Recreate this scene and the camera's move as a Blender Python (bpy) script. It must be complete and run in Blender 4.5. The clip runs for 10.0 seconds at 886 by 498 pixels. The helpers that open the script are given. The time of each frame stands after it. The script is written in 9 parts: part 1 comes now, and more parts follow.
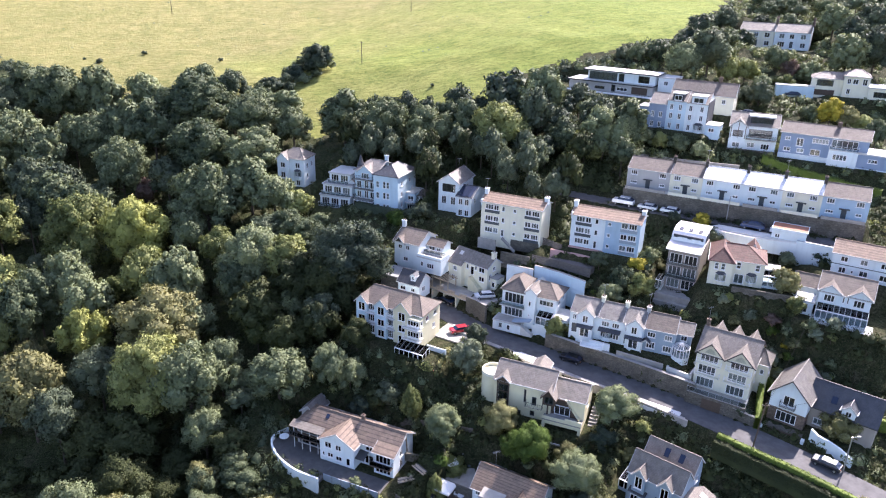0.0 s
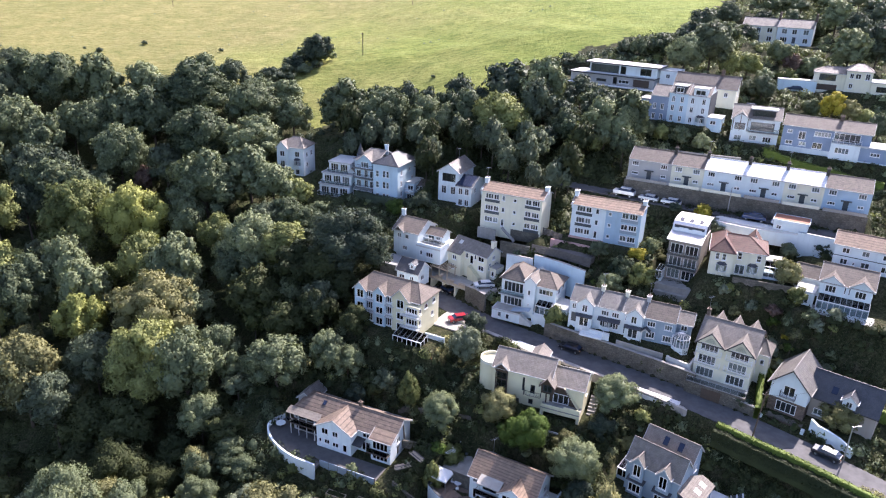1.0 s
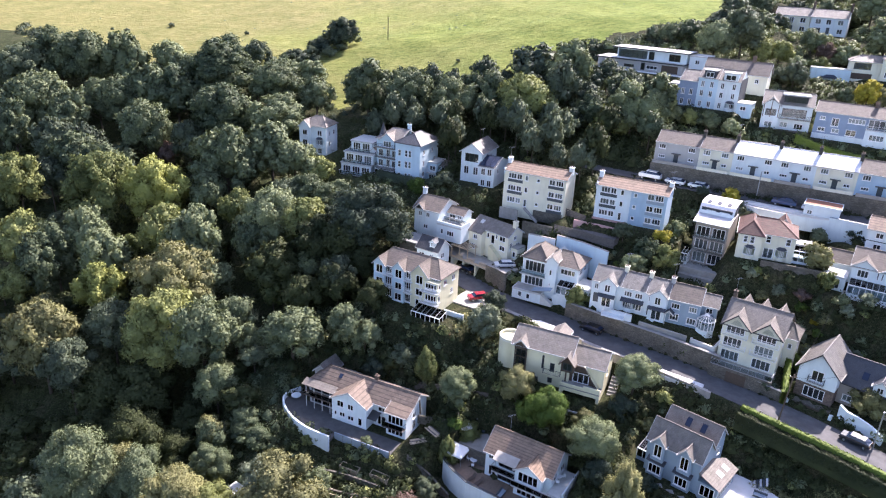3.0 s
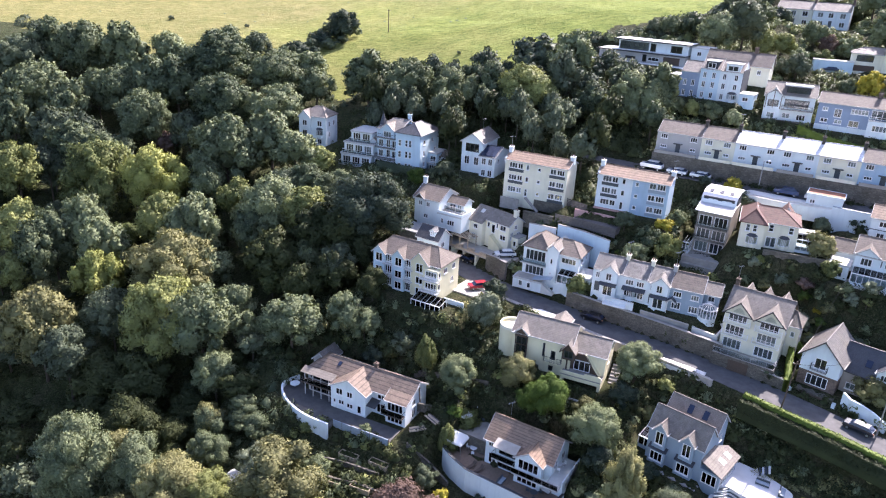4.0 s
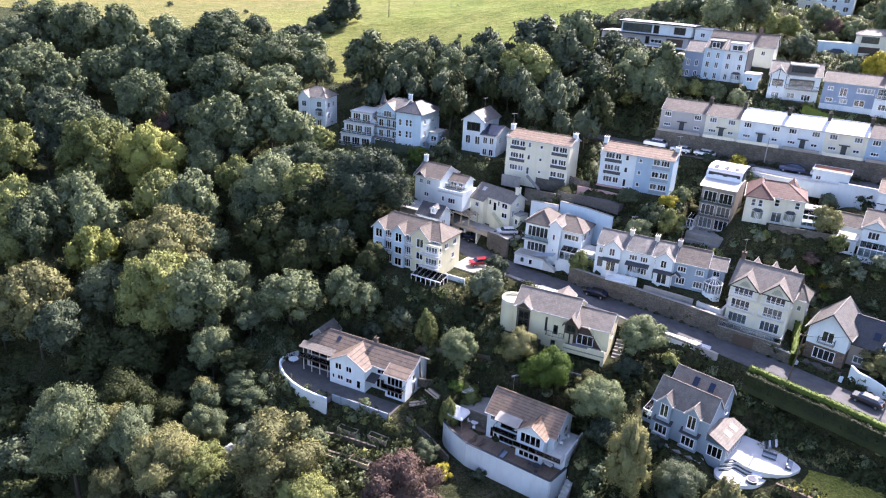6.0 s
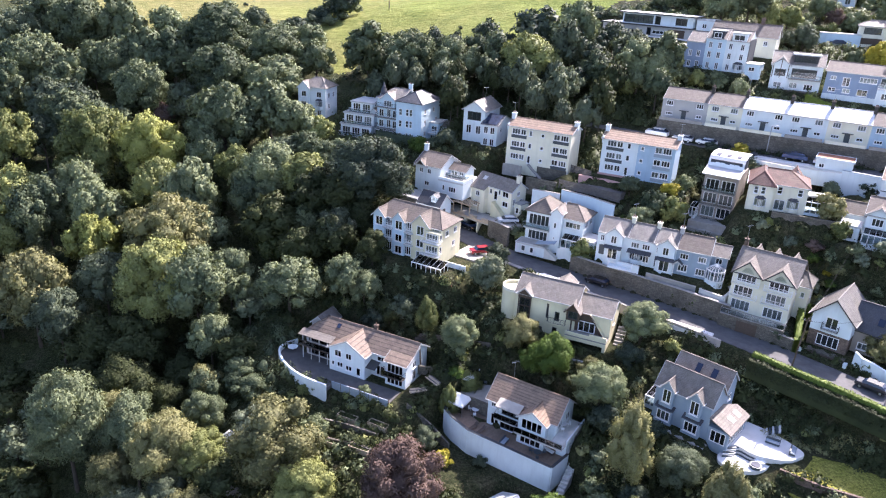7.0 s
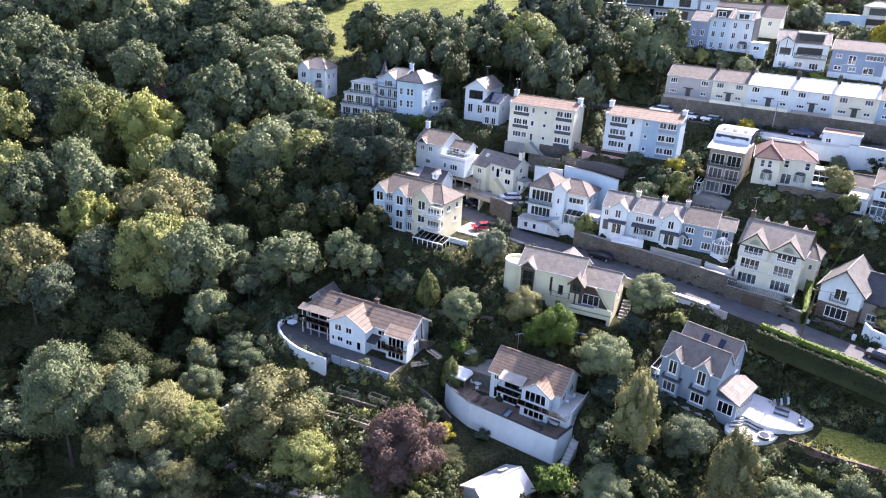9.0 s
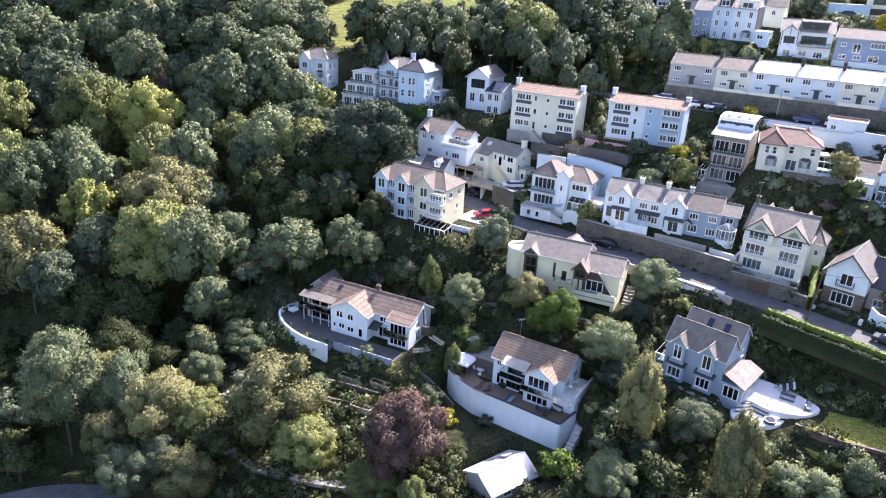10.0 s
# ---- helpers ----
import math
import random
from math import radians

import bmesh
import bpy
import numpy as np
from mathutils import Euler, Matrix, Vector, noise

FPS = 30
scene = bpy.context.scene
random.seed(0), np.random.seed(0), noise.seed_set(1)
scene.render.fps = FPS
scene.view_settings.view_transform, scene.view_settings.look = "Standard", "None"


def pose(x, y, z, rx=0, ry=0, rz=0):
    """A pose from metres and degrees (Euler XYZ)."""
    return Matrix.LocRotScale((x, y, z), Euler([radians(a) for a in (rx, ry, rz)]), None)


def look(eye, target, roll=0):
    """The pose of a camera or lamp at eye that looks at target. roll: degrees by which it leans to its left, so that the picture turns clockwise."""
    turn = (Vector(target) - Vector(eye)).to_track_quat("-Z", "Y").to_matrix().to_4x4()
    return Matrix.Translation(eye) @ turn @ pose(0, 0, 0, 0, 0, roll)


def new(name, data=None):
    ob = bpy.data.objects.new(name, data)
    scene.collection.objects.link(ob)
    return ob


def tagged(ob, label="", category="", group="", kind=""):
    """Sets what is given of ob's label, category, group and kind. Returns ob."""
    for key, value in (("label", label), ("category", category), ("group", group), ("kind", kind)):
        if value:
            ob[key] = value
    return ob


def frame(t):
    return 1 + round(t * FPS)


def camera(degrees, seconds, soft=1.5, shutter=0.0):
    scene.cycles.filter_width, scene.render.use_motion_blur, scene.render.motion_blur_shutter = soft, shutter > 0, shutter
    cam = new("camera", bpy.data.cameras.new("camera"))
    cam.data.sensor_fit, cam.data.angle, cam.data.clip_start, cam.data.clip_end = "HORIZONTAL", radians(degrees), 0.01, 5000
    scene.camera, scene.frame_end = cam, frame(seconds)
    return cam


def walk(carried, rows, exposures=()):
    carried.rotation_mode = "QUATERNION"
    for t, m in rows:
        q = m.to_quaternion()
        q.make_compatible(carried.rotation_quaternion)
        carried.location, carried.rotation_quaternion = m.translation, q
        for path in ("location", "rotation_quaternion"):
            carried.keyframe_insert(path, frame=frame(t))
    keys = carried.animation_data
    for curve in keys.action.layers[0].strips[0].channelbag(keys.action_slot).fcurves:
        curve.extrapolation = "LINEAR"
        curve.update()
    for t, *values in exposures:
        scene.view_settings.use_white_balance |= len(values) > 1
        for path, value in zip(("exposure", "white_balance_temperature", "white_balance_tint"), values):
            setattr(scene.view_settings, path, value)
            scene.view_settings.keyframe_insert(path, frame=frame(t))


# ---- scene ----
cam = camera(63.8, 10.0, 1.15)
METRES, EYE, TILT, LEAN, TURN = 25.0, 100.0, -22.0, -1.3, 0.0
ROWS = [
    (0.0, 0.0, 0.0, 0.0, 0.0, 0.0, -0.0),
    (0.5, 0.0002, 0.0165, -0.0463, -0.04, -0.03, -0.31),
    (1.0, -0.002, 0.0346, -0.0942, -0.07, -0.03, -0.59),
    (1.5, -0.0067, 0.052, -0.14, 1.3, -0.08, -1.42),
    (2.0, -0.0028, 0.0706, -0.1871, 1.54, -0.07, -1.7),
    (2.5, -0.0042, 0.0896, -0.2326, 1.54, -0.07, -1.86),
    (4.0, -0.0058, 0.1457, -0.3708, 1.52, -0.05, -2.18),
    (4.5, -0.0065, 0.1651, -0.4174, 1.51, -0.05, -2.25),
    (5.0, -0.0078, 0.1845, -0.4635, 1.52, -0.05, -2.27),
    (5.5, -0.0084, 0.2039, -0.5095, 1.51, -0.06, -2.28),
    (7.0, -0.0102, 0.2594, -0.6491, 1.5, -0.04, -2.35),
    (7.5, -0.011, 0.2777, -0.696, 1.5, -0.02, -2.37),
    (8.0, -0.0119, 0.2965, -0.7419, 1.51, -0.02, -2.37),
    (8.5, -0.0128, 0.3154, -0.7884, 1.52, -0.01, -2.36),
    (9.0, -0.0137, 0.3349, -0.8351, 1.53, 0.0, -2.34),
    (9.5, -0.0149, 0.3541, -0.8815, 1.53, -0.01, -2.3),
    (10.0, -0.0192, 0.3729, -0.927, 1.61, -0.01, -2.31),
]
walk(cam, [(t, pose(0, 0, EYE, TILT, LEAN, TURN) @ pose(METRES * x, METRES * y, METRES * z, 90 + pitch, roll, yaw)) for t, x, y, z, yaw, pitch, roll in ROWS], exposures=[(0.0, 1.54, 6000, 27), (0.5, 1.42, 6000, 27), (1.5, 1.36, 6000, 27), (2.5, 1.44, 6000, 27), (4.5, 1.52, 6000, 27), (7.5, 1.64, 6000, 27), (10.0, 1.71, 6000, 27)])

# ---- light ----
SUN_AZ, SUN_EL = radians(38.0), radians(43.0)      # azimuth clockwise from +y
SUN_DIR = Vector((math.sin(SUN_AZ) * math.cos(SUN_EL), math.cos(SUN_AZ) * math.cos(SUN_EL), math.sin(SUN_EL)))
world = bpy.data.worlds.new("sky")
scene.world = world
world.use_nodes = True
wn = world.node_tree.nodes
sky = wn.new("ShaderNodeTexSky")
sky.sky_type, sky.sun_disc = "NISHITA", False
sky.sun_elevation, sky.sun_rotation = SUN_EL, SUN_AZ
sky.air_density, sky.dust_density, sky.ozone_density = 1.0, 1.6, 0.0
wn["Background"].inputs["Strength"].default_value = 0.13
world.node_tree.links.new(sky.outputs["Color"], wn["Background"].inputs["Color"])
sun = new("sun", bpy.data.lights.new("sun", "SUN"))
sun.data.energy, sun.data.angle, sun.data.color = 5.0, radians(0.55), (1.0, 0.93, 0.8)
sun.matrix_world = look(SUN_DIR * 400, (0, 0, 0))


# ---- materials ----
def nodes_of(name):
    m = bpy.data.materials.new(name)
    m.use_nodes = True
    nt = m.node_tree
    return m, nt, nt.nodes["Principled BSDF"], nt.nodes["Material Output"]


def ramp(nt, fac, stops):
    r = nt.nodes.new("ShaderNodeValToRGB")
    el = r.color_ramp.elements
    while len(el) < len(stops):
        el.new(0.5)
    for e, (p, c) in zip(el, stops):
        e.position, e.color = p, (*c, 1)
    nt.links.new(fac, r.inputs["Fac"])
    return r.outputs["Color"]


def noise_tex(nt, scale, detail=4.0, rough=0.6, coord="Object", stretch=None):
    tc = nt.nodes.new("ShaderNodeTexCoord")
    n = nt.nodes.new("ShaderNodeTexNoise")
    n.inputs["Scale"].default_value, n.inputs["Detail"].default_value, n.inputs["Roughness"].default_value = scale, detail, rough
    src = tc.outputs[coord]
    if stretch:
        mp = nt.nodes.new("ShaderNodeMapping")
        mp.inputs["Scale"].default_value = stretch
        nt.links.new(src, mp.inputs["Vector"])
        src = mp.outputs["Vector"]
    nt.links.new(src, n.inputs["Vector"])
    return n.outputs["Fac"]


def mixc(nt, fac, a, b, mode="MIX"):
    m = nt.nodes.new("ShaderNodeMix")
    m.data_type, m.blend_type = "RGBA", mode
    for sock, v in ((m.inputs[0], fac), (m.inputs[6], a), (m.inputs[7], b)):
        if isinstance(v, (int, float)):
            sock.default_value = v
        elif isinstance(v, tuple):
            sock.default_value = (*v, 1)
        else:
            nt.links.new(v, sock)
    return m.outputs[2]


def mathn(nt, op, a, b=0.0):
    m = nt.nodes.new("ShaderNodeMath")
    m.operation = op
    for i, v in enumerate((a, b)):
        if isinstance(v, (int, float)):
            m.inputs[i].default_value = v
        else:
            nt.links.new(v, m.inputs[i])
    return m.outputs[0]


def bumped(nt, bsdf, height, strength, dist=0.05):
    b = nt.nodes.new("ShaderNodeBump")
    b.inputs["Strength"].default_value, b.inputs["Distance"].default_value = strength, dist
    nt.links.new(height, b.inputs["Height"])
    nt.links.new(b.outputs["Normal"], bsdf.inputs["Normal"])


def rand_of(nt):
    return nt.nodes.new("ShaderNodeObjectInfo").outputs["Random"]


def tint(c, k):
    return tuple(min(1.0, v * k) for v in c)


def render_wall(name, col, dirt=0.35, rough=0.85):
    """Painted render: broad weather stains, downward streaks, fine grain."""
    m, nt, b, _ = nodes_of(name)
    big = noise_tex(nt, 0.35, 5)
    streak = noise_tex(nt, 1.2, 4, stretch=(1, 1, 0.12))
    fine = noise_tex(nt, 9, 3)
    c = mixc(nt, ramp(nt, big, [(0.35, (0, 0, 0)), (0.75, (1, 1, 1))]), col, tint(col, 0.86))
    c = mixc(nt, mathn(nt, "MULTIPLY", ramp(nt, streak, [(0.5, (0, 0, 0)), (0.8, (1, 1, 1))]), dirt), c, tint(col, 0.6))
    nt.links.new(c, b.inputs["Base Color"])
    b.inputs["Roughness"].default_value = rough
    bumped(nt, b, fine, 0.15, 0.02)
    return m


def plain(name, col, rough=0.6, metal=0.0, var=0.15, scale=1.5):
    m, nt, b, _ = nodes_of(name)
    c = mixc(nt, ramp(nt, noise_tex(nt, scale, 5), [(0.3, (0, 0, 0)), (0.7, (1, 1, 1))]), col, tint(col, 1 - var))
    nt.links.new(c, b.inputs["Base Color"])
    b.inputs["Roughness"].default_value, b.inputs["Metallic"].default_value = rough, metal
    return m


def tiled_roof(name, col, course=0.26, rough=0.75, moss=0.25, mosscol=(0.16, 0.15, 0.09), lapline=0.55):
    """Courses of tiles or slates: dark lap lines at each course, tile to tile variation, lichen."""
    m, nt, b, _ = nodes_of(name)
    tc = nt.nodes.new("ShaderNodeTexCoord")
    sep = nt.nodes.new("ShaderNodeSeparateXYZ")
    nt.links.new(tc.outputs["Object"], sep.inputs[0])
    row = mathn(nt, "FRACT", mathn(nt, "DIVIDE", sep.outputs[2], course))
    lap = ramp(nt, row, [(0.0, (lapline,) * 3), (0.3, (1, 1, 1)), (1.0, (0.9, 0.9, 0.9))])
    cell = nt.nodes.new("ShaderNodeTexVoronoi")
    mp = nt.nodes.new("ShaderNodeMapping")
    mp.inputs["Scale"].default_value = (2.6, 2.6, 1.0 / course)
    nt.links.new(tc.outputs["Object"], mp.inputs["Vector"])
    nt.links.new(mp.outputs["Vector"], cell.inputs["Vector"])
    tone = nt.nodes.new("ShaderNodeSeparateColor")
    nt.links.new(cell.outputs["Color"], tone.inputs[0])
    c = mixc(nt, tone.outputs[0], tint(col, 0.78), tint(col, 1.18))
    c = mixc(nt, mathn(nt, "MULTIPLY", ramp(nt, noise_tex(nt, 0.5, 6, 0.7), [(0.45, (0, 0, 0)), (0.7, (1, 1, 1))]), moss), c, mosscol)
    c = mixc(nt, 0.85, c, lap, "MULTIPLY")
    # soot and lichen in broad patches, paler bloom, and stains that run down the slope
    c = mixc(nt, 0.7, c, ramp(nt, noise_tex(nt, 0.9, 6, 0.75), [(0.3, (0.62, 0.62, 0.63)), (0.5, (1, 1, 1)), (0.72, (1.35, 1.32, 1.26))]), "MULTIPLY")
    c = mixc(nt, 0.45, c, ramp(nt, noise_tex(nt, 1.6, 4, 0.6, stretch=(1, 1, 0.15)), [(0.35, (0.6, 0.6, 0.6)), (0.6, (1.1, 1.1, 1.1))]), "MULTIPLY")
    nt.links.new(c, b.inputs["Base Color"])
    b.inputs["Roughness"].default_value = rough
    bumped(nt, b, mathn(nt, "ADD", row, tone.outputs[1]), 0.5, 0.04)
    return m


def rubble(name, col, scale=2.2):
    """Rubble stone walling with recessed joints."""
    m, nt, b, _ = nodes_of(name)
    tc = nt.nodes.new("ShaderNodeTexCoord")
    v = nt.nodes.new("ShaderNodeTexVoronoi")
    v.feature = "DISTANCE_TO_EDGE"
    w = nt.nodes.new("ShaderNodeTexVoronoi")
    mp = nt.nodes.new("ShaderNodeMapping")
    mp.inputs["Scale"].default_value = (scale, scale, scale * 1.7)
    nt.links.new(tc.outputs["Object"], mp.inputs["Vector"])
    for q in (v, w):
        q.inputs["Scale"].default_value = 1.0
        nt.links.new(mp.outputs["Vector"], q.inputs["Vector"])
    edge = ramp(nt, v.outputs["Distance"], [(0.0, (0, 0, 0)), (0.09, (1, 1, 1))])
    s = nt.nodes.new("ShaderNodeSeparateColor")
    nt.links.new(w.outputs["Color"], s.inputs[0])
    c = mixc(nt, s.outputs[0], tint(col, 0.6), tint(col, 1.3))
    c = mixc(nt, mathn(nt, "MULTIPLY", noise_tex(nt, 0.8, 5), 0.5), c, (0.09, 0.085, 0.06))
    c = mixc(nt, edge, tint(col, 0.6), c)
    c = mixc(nt, 0.75, c, ramp(nt, noise_tex(nt, 0.35, 6, 0.7), [(0.35, (0.5, 0.52, 0.46)), (0.6, (1.15, 1.12, 1.08))]), "MULTIPLY")
    nt.links.new(c, b.inputs["Base Color"])
    b.inputs["Roughness"].default_value = 0.9
    bumped(nt, b, edge, 0.7, 0.05)
    return m


def leafy(name, dark, light, trans=0.2, spread=0.4):
    """Foliage: each leaf, each spray and each tree a little different, part of the light passes through."""
    m, nt, b, out = nodes_of(name)
    geo = nt.nodes.new("ShaderNodeNewGeometry")
    isl = geo.outputs["Random Per Island"]
    big = noise_tex(nt, 0.35, 3)
    broad = noise_tex(nt, 0.07, 2)
    f = mathn(nt, "ADD", mathn(nt, "MULTIPLY", isl, 0.26), mathn(nt, "MULTIPLY", big, 0.5))
    f = mathn(nt, "ADD", f, mathn(nt, "MULTIPLY", broad, 0.24))
    f = mathn(nt, "ADD", f, mathn(nt, "MULTIPLY", mathn(nt, "SUBTRACT", rand_of(nt), 0.5), spread))
    c = ramp(nt, f, [(0.2, dark), (0.8, light)])
    nt.links.new(c, b.inputs["Base Color"])
    b.inputs["Roughness"].default_value = 0.6
    b.inputs["Specular IOR Level"].default_value = 0.12
    t = nt.nodes.new("ShaderNodeBsdfTranslucent")
    nt.links.new(mixc(nt, 1.0, c, (1.0, 1.0, 0.7), "MULTIPLY"), t.inputs["Color"])
    mx = nt.nodes.new("ShaderNodeMixShader")
    mx.inputs[0].default_value = trans
    nt.links.new(b.outputs[0], mx.inputs[1])
    nt.links.new(t.outputs[0], mx.inputs[2])
    nt.links.new(mx.outputs[0], out.inputs["Surface"])
    return m


def glass_mat(name):
    m, nt, b, out = nodes_of(name)
    tr = nt.nodes.new("ShaderNodeBsdfTransparent")
    tr.inputs["Color"].default_value = (0.72, 0.78, 0.8, 1)
    gl = nt.nodes.new("ShaderNodeBsdfGlossy")
    gl.inputs["Roughness"].default_value = 0.03
    fr = nt.nodes.new("ShaderNodeFresnel")
    fr.inputs["IOR"].default_value = 1.6
    mx = nt.nodes.new("ShaderNodeMixShader")
    nt.links.new(fr.outputs[0], mx.inputs[0])
    nt.links.new(tr.outputs[0], mx.inputs[1])
    nt.links.new(gl.outputs[0], mx.inputs[2])
    nt.links.new(mx.outputs[0], out.inputs["Surface"])
    return m


def room_or_blind_mat():
    """Panel behind a pane: an unlit room in paint, sometimes a pale blind or curtain."""
    m, nt, b, _ = nodes_of("painted_room_or_blind")
    # The mid greys also stand in for sky reflected in the glass.
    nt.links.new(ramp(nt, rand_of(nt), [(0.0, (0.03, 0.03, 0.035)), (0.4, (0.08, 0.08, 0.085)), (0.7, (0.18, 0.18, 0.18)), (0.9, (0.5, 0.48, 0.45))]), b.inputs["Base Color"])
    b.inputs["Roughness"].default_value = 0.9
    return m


def ground_mat(name, a, bb, c3, scale=0.25, bump=0.8):
    m, nt, b, _ = nodes_of(name)
    c = ramp(nt, noise_tex(nt, scale, 8, 0.7), [(0.35, a), (0.5, bb), (0.63, c3)])
    c = mixc(nt, ramp(nt, noise_tex(nt, 1.9, 7, 0.8), [(0.42, (0, 0, 0)), (0.58, (0.85, 0.85, 0.85))]), c, tint(a, 0.45))
    c = mixc(nt, ramp(nt, noise_tex(nt, 3.1, 5, 0.8, stretch=(1, 1.3, 1)), [(0.52, (0, 0, 0)), (0.66, (0.8, 0.8, 0.8))]), c, tint(c3, 1.5))
    nt.links.new(c, b.inputs["Base Color"])
    b.inputs["Roughness"].default_value = 0.95
    b.inputs["Specular IOR Level"].default_value = 0.1
    bumped(nt, b, noise_tex(nt, 1.8, 8, 0.8), bump, 0.5)
    return m


def field_mat():
    """Pasture: dry on one side and lush on the other, broad patches, contour tracks worn by grazing, tufts."""
    m, nt, b, _ = nodes_of("pasture")
    tc = nt.nodes.new("ShaderNodeTexCoord")
    sep = nt.nodes.new("ShaderNodeSeparateXYZ")
    nt.links.new(tc.outputs["Object"], sep.inputs[0])
    lush = mathn(nt, "ADD", mathn(nt, "MULTIPLY", sep.outputs[0], 0.0032), mathn(nt, "MULTIPLY", noise_tex(nt, 0.014, 5), 0.9))
    lush = mathn(nt, "SUBTRACT", lush, mathn(nt, "MULTIPLY", mathn(nt, "SUBTRACT", sep.outputs[1], 260.0), 0.0012))
    broad = ramp(nt, lush, [(0.12, (0.27, 0.245, 0.108)), (0.36, (0.262, 0.268, 0.092)), (0.6, (0.22, 0.258, 0.068))])
    patch = ramp(nt, noise_tex(nt, 0.12, 6, 0.7), [(0.35, (0.74, 0.82, 0.66)), (0.65, (1.12, 1.08, 1.05))])
    wv = noise_tex(nt, 0.5, 5, 0.65, stretch=(0.1, 1.0, 1.0))
    lines = ramp(nt, wv, [(0.44, (1, 1, 1)), (0.5, (0.6, 0.62, 0.5)), (0.56, (1, 1, 1))])
    tuft = ramp(nt, noise_tex(nt, 0.9, 6, 0.9, stretch=(0.5, 1.0, 1.0)), [(0.38, (0.42, 0.5, 0.34)), (0.5, (0.9, 0.92, 0.85)), (0.6, (1.15, 1.1, 1.05))])
    c = mixc(nt, 0.8, broad, patch, "MULTIPLY")
    c = mixc(nt, 0.6, c, lines, "MULTIPLY")
    c = mixc(nt, 0.9, c, tuft, "MULTIPLY")
    nt.links.new(c, b.inputs["Base Color"])
    b.inputs["Roughness"].default_value = 0.9
    b.inputs["Specular IOR Level"].default_value = 0.08
    bumped(nt, b, noise_tex(nt, 0.7, 8, 0.8), 1.0, 0.6)
    return m


WHITE = render_wall("white_render", (0.725, 0.79, 0.80))
CREAM = render_wall("cream_render", (0.74, 0.69, 0.47))
PALECREAM = render_wall("pale_cream_render", (0.79, 0.76, 0.6))
BLUEWHITE = render_wall("ice_blue_render", (0.565, 0.70, 0.77))
BLUE = render_wall("powder_blue_render", (0.41, 0.54, 0.65))
GREYBLUE = render_wall("grey_blue_render", (0.305, 0.38, 0.445))
SLATEBLUE = render_wall("slate_blue_render", (0.27, 0.34, 0.45))
GREY = render_wall("grey_render", (0.46, 0.45, 0.43))
PINK = render_wall("pink_render", (0.55, 0.33, 0.30))
DARKREND = render_wall("charcoal_cladding", (0.05, 0.055, 0.065))
TAUPE = render_wall("taupe_render", (0.36, 0.32, 0.28))
STONE = rubble("rubble_stone", (0.165, 0.148, 0.126), 3.4)
BRICK = rubble("brown_brick", (0.2, 0.14, 0.115), 4.0)
SOOTED = rubble("sooted_chimney_brick", (0.1, 0.088, 0.082), 4.0)
TILE_BROWN = tiled_roof("brown_concrete_tile", (0.158, 0.126, 0.104))
TILE_TAN = tiled_roof("tan_concrete_tile", (0.28, 0.188, 0.13), 0.3, lapline=0.2)
TILE_DRAB = tiled_roof("weathered_tan_tile", (0.205, 0.148, 0.112), 0.4, lapline=0.2)
TILE_RED = tiled_roof("red_clay_tile", (0.138, 0.066, 0.052), moss=0.25)
SLATE = tiled_roof("grey_slate", (0.172, 0.158, 0.146), 0.17, 0.55, 0.3)
SLATE_DARK = tiled_roof("dark_slate", (0.06, 0.063, 0.075), 0.17, 0.5, 0.1)
SLATE_WORN = tiled_roof("lichened_slate", (0.21, 0.182, 0.156), 0.17, 0.7, 0.45, (0.17, 0.155, 0.115))
ROOF_WHITE = tiled_roof("white_coated_tile", (0.8, 0.8, 0.79), 0.2, 0.4, 0.12, (0.5, 0.5, 0.46))
METAL_ROOF = plain("zinc_sheet", (0.62, 0.63, 0.64), 0.35, 0.5, 0.12)
FELT = plain("grey_felt", (0.3, 0.3, 0.29), 0.85)
PALE_FLAT = plain("pale_flat_roof", (0.6, 0.59, 0.55), 0.8)
FRAME = plain("white_window_frame", (0.82, 0.82, 0.82), 0.4, 0, 0.05)
FRAME_DARK = plain("dark_window_frame", (0.05, 0.052, 0.06), 0.45, 0, 0.1)
TRIM = plain("white_fascia", (0.56, 0.56, 0.55), 0.5, 0, 0.25)
TRIM_DARK = plain("dark_fascia", (0.045, 0.047, 0.05), 0.5, 0, 0.1)
PANEL_DARK = plain("dark_spandrel", (0.06, 0.075, 0.085), 0.4, 0, 0.15)
PANEL_GREY = plain("grey_spandrel", (0.3, 0.36, 0.42), 0.5, 0, 0.15)
STEEL = plain("galvanised_steel", (0.4, 0.41, 0.42), 0.4, 0.7, 0.1)
GLASS = glass_mat("window_glass")
ROOM_OR_BLIND = room_or_blind_mat()
WOOD_DECK = plain("weathered_decking", (0.24, 0.17, 0.12), 0.8, 0, 0.3, 3)
WOOD_PALE = plain("pale_timber", (0.5, 0.4, 0.28), 0.8, 0, 0.3, 3)
WOOD_DARK = plain("dark_timber", (0.1, 0.07, 0.05), 0.8, 0, 0.3, 3)
WEATHERED = plain("weathered_grey_boards", (0.15, 0.132, 0.12), 0.85, 0, 0.4, 2.5)
PAVING = plain("pale_paving", (0.42, 0.39, 0.34), 0.9, 0, 0.3, 0.8)
PAVING_WHITE = plain("white_paving", (0.72, 0.71, 0.68), 0.85, 0, 0.15, 0.6)
CONCRETE = plain("weathered_concrete", (0.36, 0.34, 0.31), 0.9, 0, 0.35, 0.7)
PAVING_DARK = plain("dark_paving", (0.105, 0.1, 0.096), 0.85, 0, 0.35, 0.9)
TERRACOTTA = plain("terracotta", (0.33, 0.14, 0.08), 0.8)
